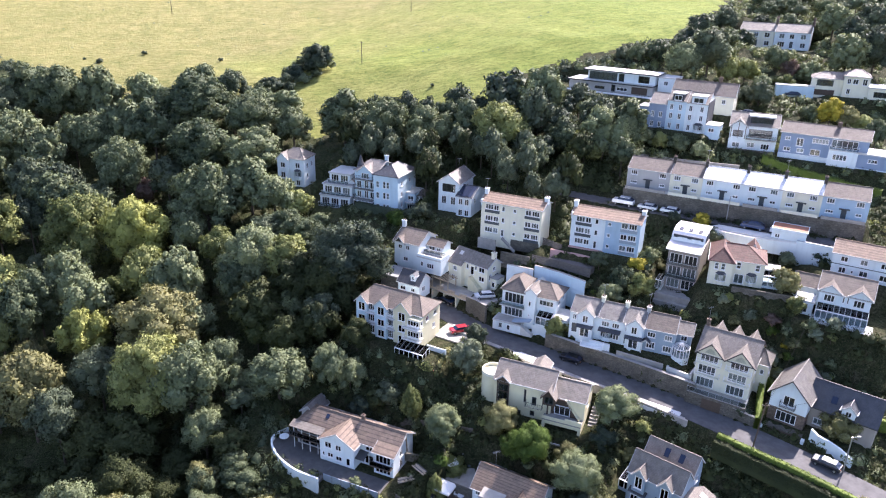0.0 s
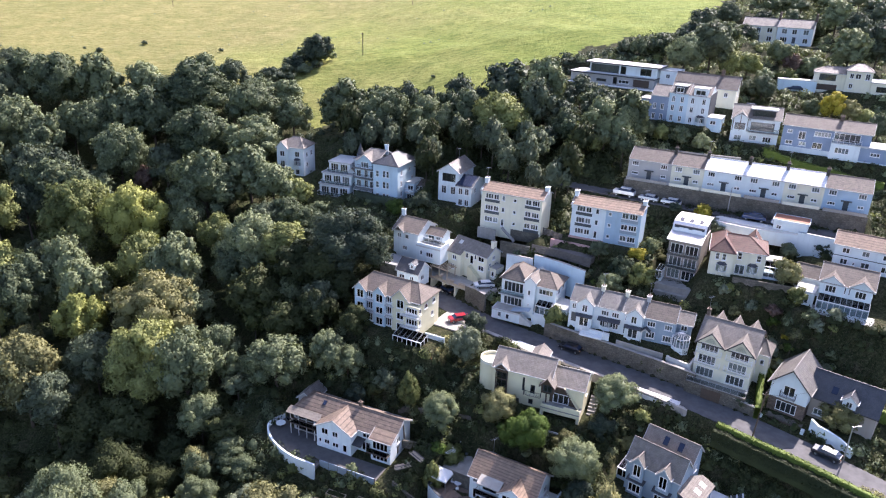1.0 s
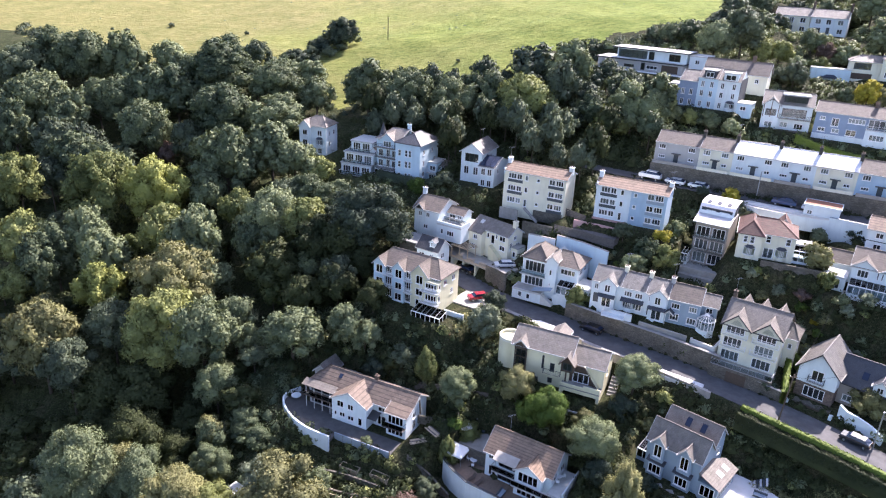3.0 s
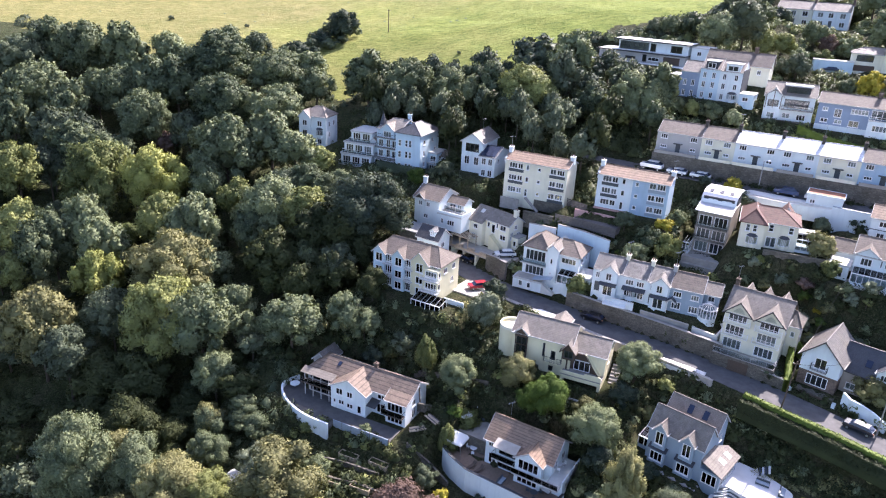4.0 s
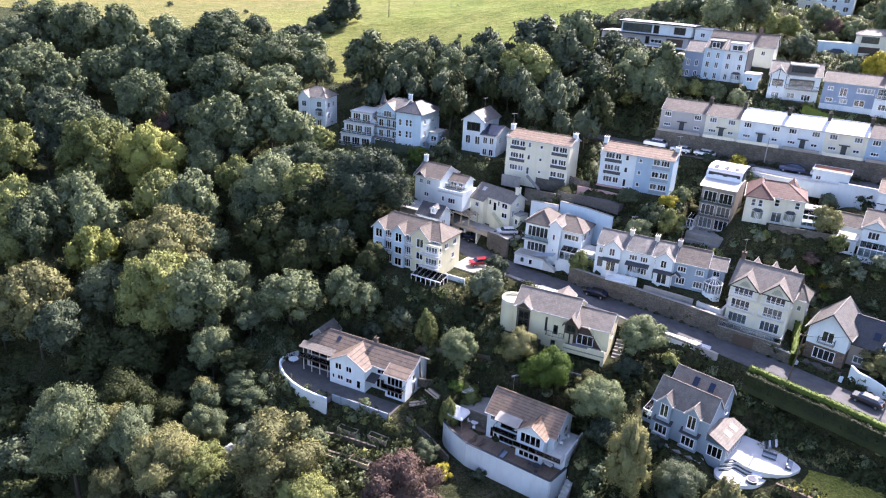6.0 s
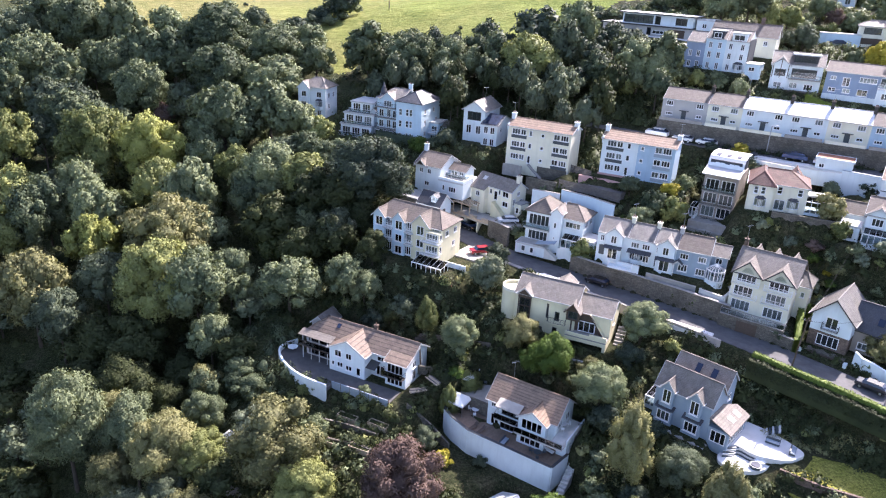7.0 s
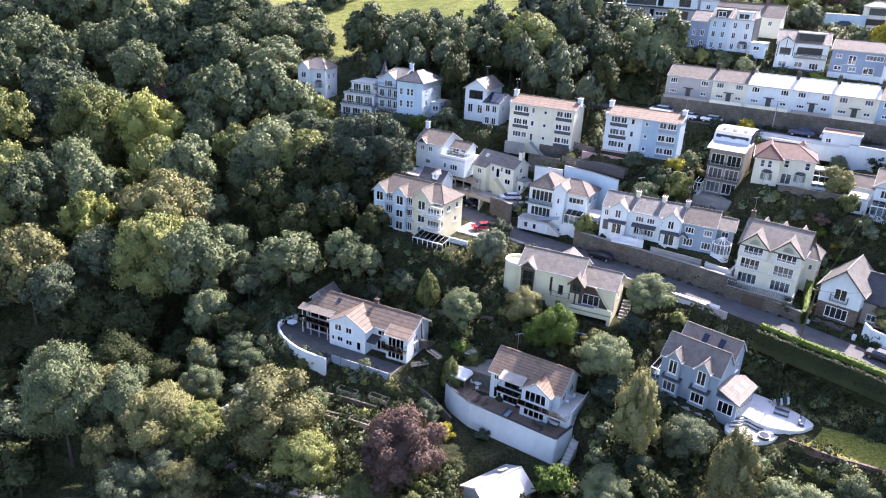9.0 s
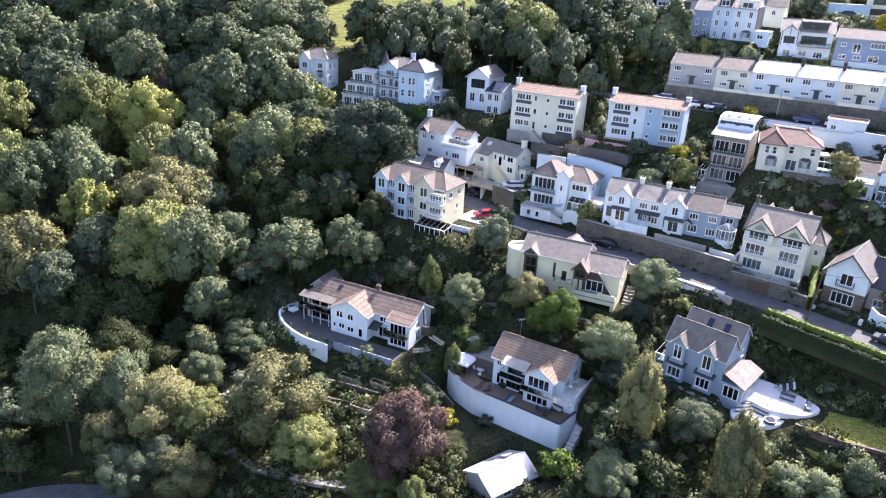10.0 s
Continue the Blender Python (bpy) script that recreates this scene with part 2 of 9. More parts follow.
POT = plain("sooted_clay_pot", (0.2, 0.13, 0.1), 0.85)
FABRIC = plain("white_canvas", (0.78, 0.78, 0.77), 0.9, 0, 0.1)
ASPHALT = plain("worn_asphalt", (0.12, 0.116, 0.116), 0.9, 0, 0.45, 0.6)
BARK = plain("bark", (0.09, 0.07, 0.05), 0.95, 0, 0.4, 4)
SOLAR = plain("solar_glass", (0.02, 0.03, 0.06), 0.15, 0, 0.2)
RUBBER = plain("tyre_rubber", (0.02, 0.02, 0.02), 0.8)
EARTH = ground_mat("undergrowth_floor", (0.035, 0.045, 0.018), (0.06, 0.075, 0.028), (0.1, 0.095, 0.05))
GARDEN = ground_mat("garden_ground", (0.028, 0.036, 0.015), (0.05, 0.058, 0.024), (0.09, 0.08, 0.045), 0.35)
LAWN = ground_mat("mown_lawn", (0.2, 0.21, 0.04), (0.27, 0.26, 0.05), (0.33, 0.3, 0.08), 0.5, 0.15)
PASTURE = field_mat()
LEAF_DARK = leafy("dark_oak_leaves", (0.036, 0.054, 0.04), (0.165, 0.195, 0.115))
LEAF_MID = leafy("ash_leaves", (0.046, 0.068, 0.04), (0.262, 0.3, 0.158))
LEAF_LIGHT = leafy("sycamore_leaves", (0.085, 0.108, 0.04), (0.335, 0.355, 0.13))
LEAF_OLIVE = leafy("olive_green_leaves", (0.085, 0.09, 0.042), (0.325, 0.315, 0.14))
LEAF_COPPER = leafy("copper_beech_leaves", (0.09, 0.06, 0.052), (0.25, 0.175, 0.14))
LEAF_YELLOW = leafy("golden_leaves", (0.2, 0.18, 0.02), (0.48, 0.42, 0.06))
LEAF_YELLOWISH = leafy("yellow_green_leaves", (0.1, 0.125, 0.042), (0.35, 0.365, 0.11))
LEAF_SILVER = leafy("silvery_leaves", (0.12, 0.145, 0.09), (0.31, 0.345, 0.235))
LEAF_LIME = leafy("lime_green_leaves", (0.055, 0.095, 0.022), (0.19, 0.265, 0.055))
HEDGE_LIME = leafy("clipped_privet_leaves", (0.055, 0.085, 0.018), (0.17, 0.225, 0.04), 0.03)
# Dark shrub leaf; its low tone also paints deep shade in wood and banks.
SHRUB_SHADE_DARK = leafy("laurel_and_shade_leaves", (0.024, 0.034, 0.015), (0.075, 0.088, 0.034), 0.12)


# ---- mesh helpers ----
class Bag:
    """Collects faces for one mesh."""

    def __init__(self):
        self.v, self.f = [], []

    def face(self, *pts):
        n = len(self.v)
        self.v += [tuple(p) for p in pts]
        self.f.append(tuple(range(n, n + len(pts))))
        return self

    def box(self, x0, x1, y0, y1, z0, z1):
        n = len(self.v)
        self.v += [(x0, y0, z0), (x1, y0, z0), (x1, y1, z0), (x0, y1, z0), (x0, y0, z1), (x1, y0, z1), (x1, y1, z1), (x0, y1, z1)]
        self.f += [tuple(n + i for i in q) for q in ((0, 3, 2, 1), (4, 5, 6, 7), (0, 1, 5, 4), (1, 2, 6, 5), (2, 3, 7, 6), (3, 0, 4, 7))]
        return self

    def slab(self, pts, thick):
        """A plate: the polygon pts (anticlockwise from above) and its copy thick below."""
        n, k = len(self.v), len(pts)
        self.v += [tuple(p) for p in pts] + [(p[0], p[1], p[2] - thick) for p in pts]
        self.f.append(tuple(range(n, n + k)))
        self.f.append(tuple(n + k + i for i in reversed(range(k))))
        for i in range(k):
            j = (i + 1) % k
            self.f.append((n + i, n + k + i, n + k + j, n + j))
        return self

    def tube(self, a, b, r0, r1=None, n=8):
        a, b = Vector(a), Vector(b)
        r1 = r0 if r1 is None else r1
        q = (b - a).to_track_quat("Z", "Y")
        s = len(self.v)
        for p, r in ((a, r0), (b, r1)):
            self.v += [tuple(p + q @ Vector((r * math.cos(t), r * math.sin(t), 0))) for t in (2 * math.pi * i / n for i in range(n))]
        self.f += [(s + i, s + (i + 1) % n, s + n + (i + 1) % n, s + n + i) for i in range(n)]
        self.f += [tuple(s + i for i in reversed(range(n))), tuple(s + n + i for i in range(n))]
        return self

    def mesh(self, name, mat):
        me = bpy.data.meshes.new(name)
        me.from_pydata(self.v, [], self.f)
        me.materials.append(mat)
        me.update()
        return me


def part(name, bag, mat=None, parent=None, label=""):
    ob = new(name, bag.mesh(name, mat) if isinstance(bag, Bag) else bag)
    ob.parent = parent
    return tagged(ob, label)


def thing(name, label, category, m, group="", kind=""):
    ob = new(name)
    ob.empty_display_size = 0.5
    ob.matrix_world = m
    return tagged(ob, label, category, group, kind)


def smooth(ob):
    ob.data.polygons.foreach_set("use_smooth", [True] * len(ob.data.polygons))
    return ob


# ---- terrain ----
def base_height(x, y):
    """The hillside without its terraces: rises away from the valley and to the right."""
    def seg(a, b):
        return np.clip(y - a, 0, b - a)
    z = 19.1 + 12 * np.tanh(x / 60.0)
    z = z + np.where(y < 99, np.maximum(y - 99, -60) * 0.40, 0.0) + 0.40 * seg(99, 150) + 0.30 * seg(150, 250) + 0.13 * seg(250, 900)
    return z


PADS = []      # (x, y, yaw, x0, x1, y0, y1, z, margin): level ground for houses and yards


def pad(x, y, yaw, x0, x1, y0, y1, z, margin=3.0):
    PADS.append((x, y, radians(yaw), x0, x1, y0, y1, z, margin))


ROAD_PTS = [(-6.0, 145.0, 30.7), (-0.7, 139.8, 30.6), (2.9, 135.0, 30.5), (7.4, 130.2, 30.3), (13.0, 125.9, 30.0), (20.0, 121.2, 29.7), (27.6, 115.9, 29.3), (35.6, 110.6, 29.0), (40.6, 107.0, 28.8), (44.6, 103.9, 28.6), (48.4, 100.8, 28.4), (52.4, 97.6, 28.2), (57.2, 93.4, 27.9), (61.0, 89.6, 27.6), (75.0, 75.5, 26.6), (95.0, 55.0, 25.5)]
UPPER_PTS = [(28.0, 166.0, 49.0), (37.0, 160.2, 49.0), (45.0, 155.0, 49.0), (51.0, 151.4, 49.0), (60.0, 146.4, 49.0), (67.5, 142.2, 49.0), (74.0, 138.2, 49.0), (84.0, 132.0, 49.0), (104.0, 120.0, 49.0)]


def polyline_blend(X, Y, Z, pts, half, margin):
    best = np.full(X.shape, 1e9)
    lev = np.zeros(X.shape)
    for (ax, ay, az), (bx, by, bz) in zip(pts, pts[1:]):
        dx, dy = bx - ax, by - ay
        t = np.clip(((X - ax) * dx + (Y - ay) * dy) / (dx * dx + dy * dy), 0, 1)
        d = np.hypot(X - ax - t * dx, Y - ay - t * dy)
        m = d < best
        best = np.where(m, d, best)
        lev = np.where(m, az + t * (bz - az), lev)
    w = np.clip(1 - (best - half) / margin, 0, 1)
    w = w * w * (3 - 2 * w)
    return Z * (1 - w) + (lev - 0.06) * w


def ravine(x, y):
    """How far the wooded valley floor lies below the even hillside."""
    X, Y = np.asarray(x, float), np.asarray(y, float)
    bank = np.interp(Y, [60, 84, 112, 134, 152, 172, 190, 260], [-40, -34, -33, -30, -30, -50, -62, -90])
    w = np.clip((bank - X) / 15.0, 0, 1)
    w = w * w * (3 - 2 * w)
    return 7.5 * w * np.clip((Y - 74) / 14.0, 0, 1) * np.clip((262 - Y) / 60.0, 0, 1)


def height(x, y):
    X, Y = np.asarray(x, float), np.asarray(y, float)
    Z = base_height(X, Y) - ravine(X, Y)
    Z = Z + 0.5 * np.sin(X * 0.11 + 1.0) * np.sin(Y * 0.09) + 0.3 * np.sin(X * 0.31) * np.cos(Y * 0.27 + 2)
    for px, py, a, x0, x1, y0, y1, z, mg in PADS:
        u = (X - px) * math.cos(a) + (Y - py) * math.sin(a)
        v = -(X - px) * math.sin(a) + (Y - py) * math.cos(a)
        d = np.hypot(np.maximum(np.maximum(x0 - u, u - x1), 0), np.maximum(np.maximum(y0 - v, v - y1), 0))
        w = np.clip(1 - d / mg, 0, 1)
        w = w * w * (3 - 2 * w)
        Z = Z * (1 - w) + (z - 0.05) * w
    Z = polyline_blend(X, Y, Z, ROAD_PTS, 3.5, 1.6)
    Z = polyline_blend(X, Y, Z, UPPER_PTS, 2.4, 1.4)
    return Z


def ground_at(x, y):
    return float(height(np.array([x]), np.array([y]))[0])


# ---- houses ----
WINDOW_CACHE = {}


def lattice(xs, zs, y0=-0.03, y1=0.05):
    """A frame with its bars in one piece: every second cell of the grid is open both ways."""
    b = Bag()
    nx, nz = len(xs), len(zs)
    b.v = [(x, y, z) for y in (y0, y1) for z in zs for x in xs]
    def solid(i, j):
        return 0 <= i < nx - 1 and 0 <= j < nz - 1 and not (i % 2 and j % 2)
    n = nx * nz
    for j in range(nz - 1):
        for i in range(nx - 1):
            if solid(i, j):
                p, q, r, s = j * nx + i, j * nx + i + 1, (j + 1) * nx + i + 1, (j + 1) * nx + i
                b.f += [(p, q, r, s), (n + p, n + s, n + r, n + q)]
                for (a, c), (di, dj) in (((p, q), (0, -1)), ((q, r), (1, 0)), ((r, s), (0, 1)), ((s, p), (-1, 0))):
                    if not solid(i + di, j + dj):
                        b.f.append((a, n + a, n + c, c))
    return b


def window_meshes(w, h, cols, rows, dark):
    key = (round(w, 2), round(h, 2), cols, rows, dark)
    if key not in WINDOW_CACHE:
        t = 0.12
        fr = lattice([0, t] + [w * i / cols + o for i in range(1, cols) for o in (-0.05, 0.05)] + [w - t, w], [0, t] + [h * j / rows + o for j in range(1, rows) for o in (-0.045, 0.045)] + [h - t, h])
        gl = Bag().box(t * 0.5, w - t * 0.5, 0.008, 0.02, t * 0.5, h - t * 0.5)
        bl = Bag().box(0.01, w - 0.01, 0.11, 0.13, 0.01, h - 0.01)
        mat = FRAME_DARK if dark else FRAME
        WINDOW_CACHE[key] = (fr.mesh("window", mat), gl.mesh("pane", GLASS), bl.mesh("blind", ROOM_OR_BLIND), Bag().box(-0.08, w + 0.08, -0.16, 0.0, -0.07, 0.0).mesh("sill", mat))
    return WINDOW_CACHE[key]


class House:
    """A house in its own frame: x along the front, y to the back, z up from its floor."""

    def __init__(self, name, label, x, y, yaw, z, category="house", group=""):
        self.m = pose(x, y, z, 0, 0, yaw)
        self.root = thing(name, label, category, self.m, group)
        self.x, self.y, self.yaw, self.z = x, y, yaw, z

    def level(self, x0, x1, y0, y1, dz=0.0, margin=3.0):
        pad(self.x, self.y, self.yaw, x0, x1, y0, y1, self.z + dz, margin)

    def put(self, name, bag, mat, label="", parent=None):
        return part(name, bag, mat, parent or self.root, label)

    def opening(self, origin, ang, w, h, cols, rows, style):
        """A window, glazed door or garage door in a wall face; origin: its lower left corner on the face."""
        m = Matrix.Translation(origin) @ Matrix.Rotation(ang, 4, "Z") @ Matrix.Translation((0, 0.04, 0))
        if style in ("garage", "door"):
            d = Bag().box(0, w, 0.0, 0.05, 0, h)
            for i in range(1, 5 if style == "garage" else 3):
                d.box(0.06, w - 0.06, -0.02, 0.0, h * i / (5 if style == "garage" else 3) - 0.05, h * i / (5 if style == "garage" else 3) + 0.02)
            ob = self.put("garage_door" if style == "garage" else "door", d, WOOD_DARK if style == "garage" else PANEL_DARK)
            ob.matrix_local = m
            return
        fr, gl, bl, sl = window_meshes(w, h, cols, rows, style == "dark")
        ob = part("window" if style != "french" else "glazed_door", fr, None, self.root)
        ob.matrix_local = m
        part("pane", gl, None, ob)
        # This panel mostly shows a painted dark room, seldom a real blind.
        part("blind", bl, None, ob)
        if style == "win":
            part("sill", sl, None, ob)

    def walls(self, x0, x1, y0, y1, z0, z1, mat, F=(), R=(), L=(), B=(), gable="", rise=0.0, peak=0.5, label=""):
        """Four walls with real recesses. Openings: (u, z, w, h, cols, rows, style), u from the face's left end to the opening's left edge."""
        bag = Bag()
        faces = (((x0, y0), (x1, y0), F, 0.0), ((x1, y0), (x1, y1), R, math.pi / 2), ((x1, y1), (x0, y1), B, math.pi), ((x0, y1), (x0, y0), L, -math.pi / 2))
        for (ax, ay), (bx, by), ops, ang in faces:
            W = math.hypot(bx - ax, by - ay)
            dx, dy = (bx - ax) / W, (by - ay) / W
            def P(u, z, d=0.0):
                return (ax + dx * u - dy * d, ay + dy * u + dx * d, z)
            ops = [(u, z, w, h, *(list(o) + [1, 1, "win"][len(o):])) for u, z, w, h, *o in ops]
            ops = [o for o in ops if o[0] > 0.02 and o[0] + o[2] < W - 0.02]
            us = sorted({0.0, W, *(o[0] for o in ops), *(o[0] + o[2] for o in ops)})
            zs = sorted({z0, z1, *(o[1] for o in ops), *(o[1] + o[3] for o in ops if z0 < o[1] + o[3] < z1)})
            zs = [z for z in zs if z0 <= z <= z1]
            for ua, ub in zip(us, us[1:]):
                for za, zb in zip(zs, zs[1:]):
                    mu, mz = (ua + ub) / 2, (za + zb) / 2
                    if not any(o[0] < mu < o[0] + o[2] and o[1] < mz < o[1] + o[3] for o in ops):
                        bag.face(P(ua, za), P(ub, za), P(ub, zb), P(ua, zb))
            for u, z, w, h, cols, rows, style in ops:
                d = 0.24
                bag.face(P(u, z), P(u, z, d), P(u, z + h, d), P(u, z + h))
                bag.face(P(u + w, z), P(u + w, z + h), P(u + w, z + h, d), P(u + w, z, d))
                bag.face(P(u, z + h), P(u, z + h, d), P(u + w, z + h, d), P(u + w, z + h))
                bag.face(P(u, z), P(u + w, z), P(u + w, z, d), P(u, z, d))
                bag.face(P(u, z, d), P(u + w, z, d), P(u + w, z + h, d), P(u, z + h, d))
                self.opening(P(u, z), ang, w, h, cols, rows, style)
        if gable == "x":
            yp = y0 + (y1 - y0) * peak
            bag.face((x1, y0, z1), (x1, y1, z1), (x1, yp, z1 + rise)).face((x0, y1, z1), (x0, y0, z1), (x0, yp, z1 + rise))
        elif gable == "y":
            xp = x0 + (x1 - x0) * peak
            bag.face((x0, y0, z1), (x1, y0, z1), (xp, y0, z1 + rise)).face((x1, y1, z1), (x0, y1, z1), (xp, y1, z1 + rise))
        else:
            bag.face((x0, y0, z1), (x1, y0, z1), (x1, y1, z1), (x0, y1, z1))
        return self.put("wall", bag, mat, label)

    def roof(self, x0, x1, y0, y1, z, rise, mat, axis="x", over=0.3, peak=0.5, hip=(0.0, 0.0), trim=None, thick=0.14, back=True):
        """A pitched roof over a rectangle; hip: how far the ridge ends stand in from each end (0: gable)."""
        trim = trim or TRIM
        bag, rid = Bag(), Bag()
        s = over
        if axis == "x":
            a0, a1, b0, b1 = x0, x1, y0, y1
            T = lambda a, b, c: (a, b, c)
        else:
            a0, a1, b0, b1 = y0, y1, x0, x1
            T = lambda a, b, c: (b, a, c)
        bp = b0 + (b1 - b0) * peak
        k0, k1 = rise / (bp - b0), rise / (b1 - bp)
        zt = z + rise + 0.06
        za, zb = zt - k0 * (bp - b0 + s), zt - k1 * (b1 + s - bp)
        e0, e1 = a0 - s, a1 + s
        h0, h1 = (e0 + hip[0] + (s if hip[0] else 0)), (e1 - hip[1] - (s if hip[1] else 0))
        def add(b, pts, th):
            pts = [T(*p) for p in pts]
            n = (Vector(pts[1]) - Vector(pts[0])).cross(Vector(pts[2]) - Vector(pts[0]))
            b.slab(pts if n.z > 0 else pts[::-1], th)
        add(bag, [(e0, b0 - s, za), (e1, b0 - s, za), (h1, bp, zt), (h0, bp, zt)], thick)
        add(bag, [(e1, b1 + s, zb), (e0, b1 + s, zb), (h0, bp, zt), (h1, bp, zt)], thick)
        if hip[0]:
            add(bag, [(e0, b1 + s, zb), (e0, b0 - s, za), (h0, bp, zt)], thick)
        if hip[1]:
            add(bag, [(e1, b0 - s, za), (e1, b1 + s, zb), (h1, bp, zt)], thick)
        ob = self.put("roof", bag, mat)
        rid.tube(T(h0, bp, zt + 0.0), T(h1, bp, zt + 0.0), 0.11, n=6)
        for hp, e, h in ((hip[0], e0, h0), (hip[1], e1, h1)):
            if hp:
                rid.tube(T(e, b0 - s, za), T(h, bp, zt), 0.08, n=5)
                rid.tube(T(e, b1 + s, zb), T(h, bp, zt), 0.08, n=5)
        part("ridge", rid, mat, ob)
        # gutters along the eaves, bargeboards up the gables
        for b, zz, sg in ((b0 - s, za, -1), (b1 + s, zb, 1)):
            lo, hi = sorted((b, b + sg * 0.1))
            c = [T(e0, lo, zz - thick), T(e1, hi, zz - 0.03)]
            part("gutter", Bag().box(min(c[0][0], c[1][0]), max(c[0][0], c[1][0]), min(c[0][1], c[1][1]), max(c[0][1], c[1][1]), zz - thick - 0.04, zz - 0.03), trim, ob)
        for hp, e, sg in ((hip[0], e0, -1), (hip[1], e1, 1)):
            if not hp:
                for bb, zz in ((b0 - s, za), (b1 + s, zb)):
                    pts = [(e, bb, zz + 0.02), (e + sg * 0.05, bb, zz + 0.02), (e + sg * 0.05, bp, zt + 0.02), (e, bp, zt + 0.02)]
                    fas = Bag()
                    add(fas, pts, 0.26)
                    part("bargeboard", fas, trim, ob)
        return ob

    def flat(self, x0, x1, y0, y1, z, mat, over=0.25, edge=None, thick=0.22):
        ob = self.put("flat_roof", Bag().box(x0 - over, x1 + over, y0 - over, y1 + over, z + 0.01, z + thick), mat)
        if edge:
            e = Bag()
            o = over
            for q in ((x0 - o - 0.06, x1 + o + 0.06, y0 - o - 0.06, y0 - o + 0.08), (x0 - o - 0.06, x1 + o + 0.06, y1 + o - 0.08, y1 + o + 0.06), (x0 - o - 0.06, x0 - o + 0.08, y0 - o + 0.08, y1 + o - 0.08), (x1 + o - 0.08, x1 + o + 0.06, y0 - o + 0.08, y1 + o - 0.08)):
                e.box(*q, z - 0.05, z + thick + 0.06)
            part("roof_edge", e, edge, ob)
        return ob

    def chimney(self, x, y, z0, z1, mat, w=0.9, d=0.55, pots=2):
        b = Bag().box(x - w / 2, x + w / 2, y - d / 2, y + d / 2, z0, z1).box(x - w / 2 - 0.08, x + w / 2 + 0.08, y - d / 2 - 0.08, y + d / 2 + 0.08, z1, z1 + 0.14)
        ob = self.put("chimney", b, mat)
        for i in range(pots):
            px = x - w / 2 + w * (i + 0.5) / pots
            part("chimney_pot", Bag().tube((px, y, z1 + 0.14), (px, y, z1 + 0.5), 0.13, 0.1), POT, ob)

    def balcony(self, x0, x1, y, z, depth, floor_mat, rail_mat=None, glass=False, h=1.0, step=0.14):
        """A balcony in front of the plane y: floor plate, posts and rail, bars or glass."""
        ob = self.put("balcony", Bag().box(x0, x1, y - depth, y - 0.004, z - 0.16, z), floor_mat)
        rm = rail_mat or FRAME
        r = Bag()
        for a, b in (((x0, y - depth), (x1, y - depth)), ((x0, y - depth), (x0, y)), ((x1, y - depth), (x1, y))):
            L = math.hypot(b[0] - a[0], b[1] - a[1])
            if L < 0.3:
                continue
            r.tube((*a, z + h), (*b, z + h), 0.035, n=5)
            r.tube((*a, z + 0.1), (*b, z + 0.1), 0.025, n=5)
            n = max(1, int(L / (1.2 if glass else step)))
            for i in range(n + 1):
                px, py = a[0] + (b[0] - a[0]) * i / n, a[1] + (b[1] - a[1]) * i / n
                r.tube((px, py, z), (px, py, z + h), 0.025 if glass or i % 8 == 0 else 0.012, n=4)
        part("railing", r, rm, ob)
        if glass:
            part("glass_panel", Bag().box(x0, x1, y - depth - 0.01, y - depth + 0.01, z + 0.12, z + h - 0.05), GLASS, ob)
        return ob

    def box(self, name, x0, x1, y0, y1, z0, z1, mat, label=""):
        return self.put(name, Bag().box(x0, x1, y0, y1, z0, z1), mat, label)

    def bay(self, xc, w, y, z0, z1, depth, mat, roof_mat, n=3):
        """A canted bay window: three glazed faces with a lean roof."""
        ob = self.put("bay_window", Bag().slab([(xc - w / 2, y, z0 + 0.7), (xc - w / 2 + depth, y - depth, z0 + 0.7), (xc + w / 2 - depth, y - depth, z0 + 0.7), (xc + w / 2, y, z0 + 0.7)], 0.7 if z0 + 0.7 > z0 else 0.5), mat)
        pts = [(xc - w / 2, y), (xc - w / 2 + depth, y - depth), (xc + w / 2 - depth, y - depth), (xc + w / 2, y)]
        fr, gl = Bag(), Bag()
        for (ax, ay), (bx, by) in zip(pts, pts[1:]):
            gl.face((ax, ay + 0.03, z0 + 0.7), (bx, by + 0.03, z0 + 0.7), (bx, by + 0.03, z1), (ax, ay + 0.03, z1))
            k = n if abs(ay - by) < 0.01 else 1
            for i in range(k + 1):
                px, py = ax + (bx - ax) * i / k, ay + (by - ay) * i / k
                fr.box(px - 0.05, px + 0.05, py - 0.05, py + 0.05, z0 + 0.7, z1)
            fr.tube((ax, ay, z1), (bx, by, z1), 0.07, n=4).tube((ax, ay, z0 + 0.73), (bx, by, z0 + 0.73), 0.06, n=4)
        part("bay_frame", fr, FRAME, ob)
        part("pane", gl, GLASS, ob)
        rf = Bag()
        q = [(px, py - 0.12 if py < y else py, z1 + 0.06) for px, py in pts]
        rf.slab(q, 0.06)
        rf.face(q[0], q[1], (xc - w / 4, y, z1 + 0.5)).face(q[1], q[2], (xc + w / 4, y, z1 + 0.5), (xc - w / 4, y, z1 + 0.5)).face(q[2], q[3], (xc + w / 4, y, z1 + 0.5))
        part("bay_roof", rf, roof_mat, ob)

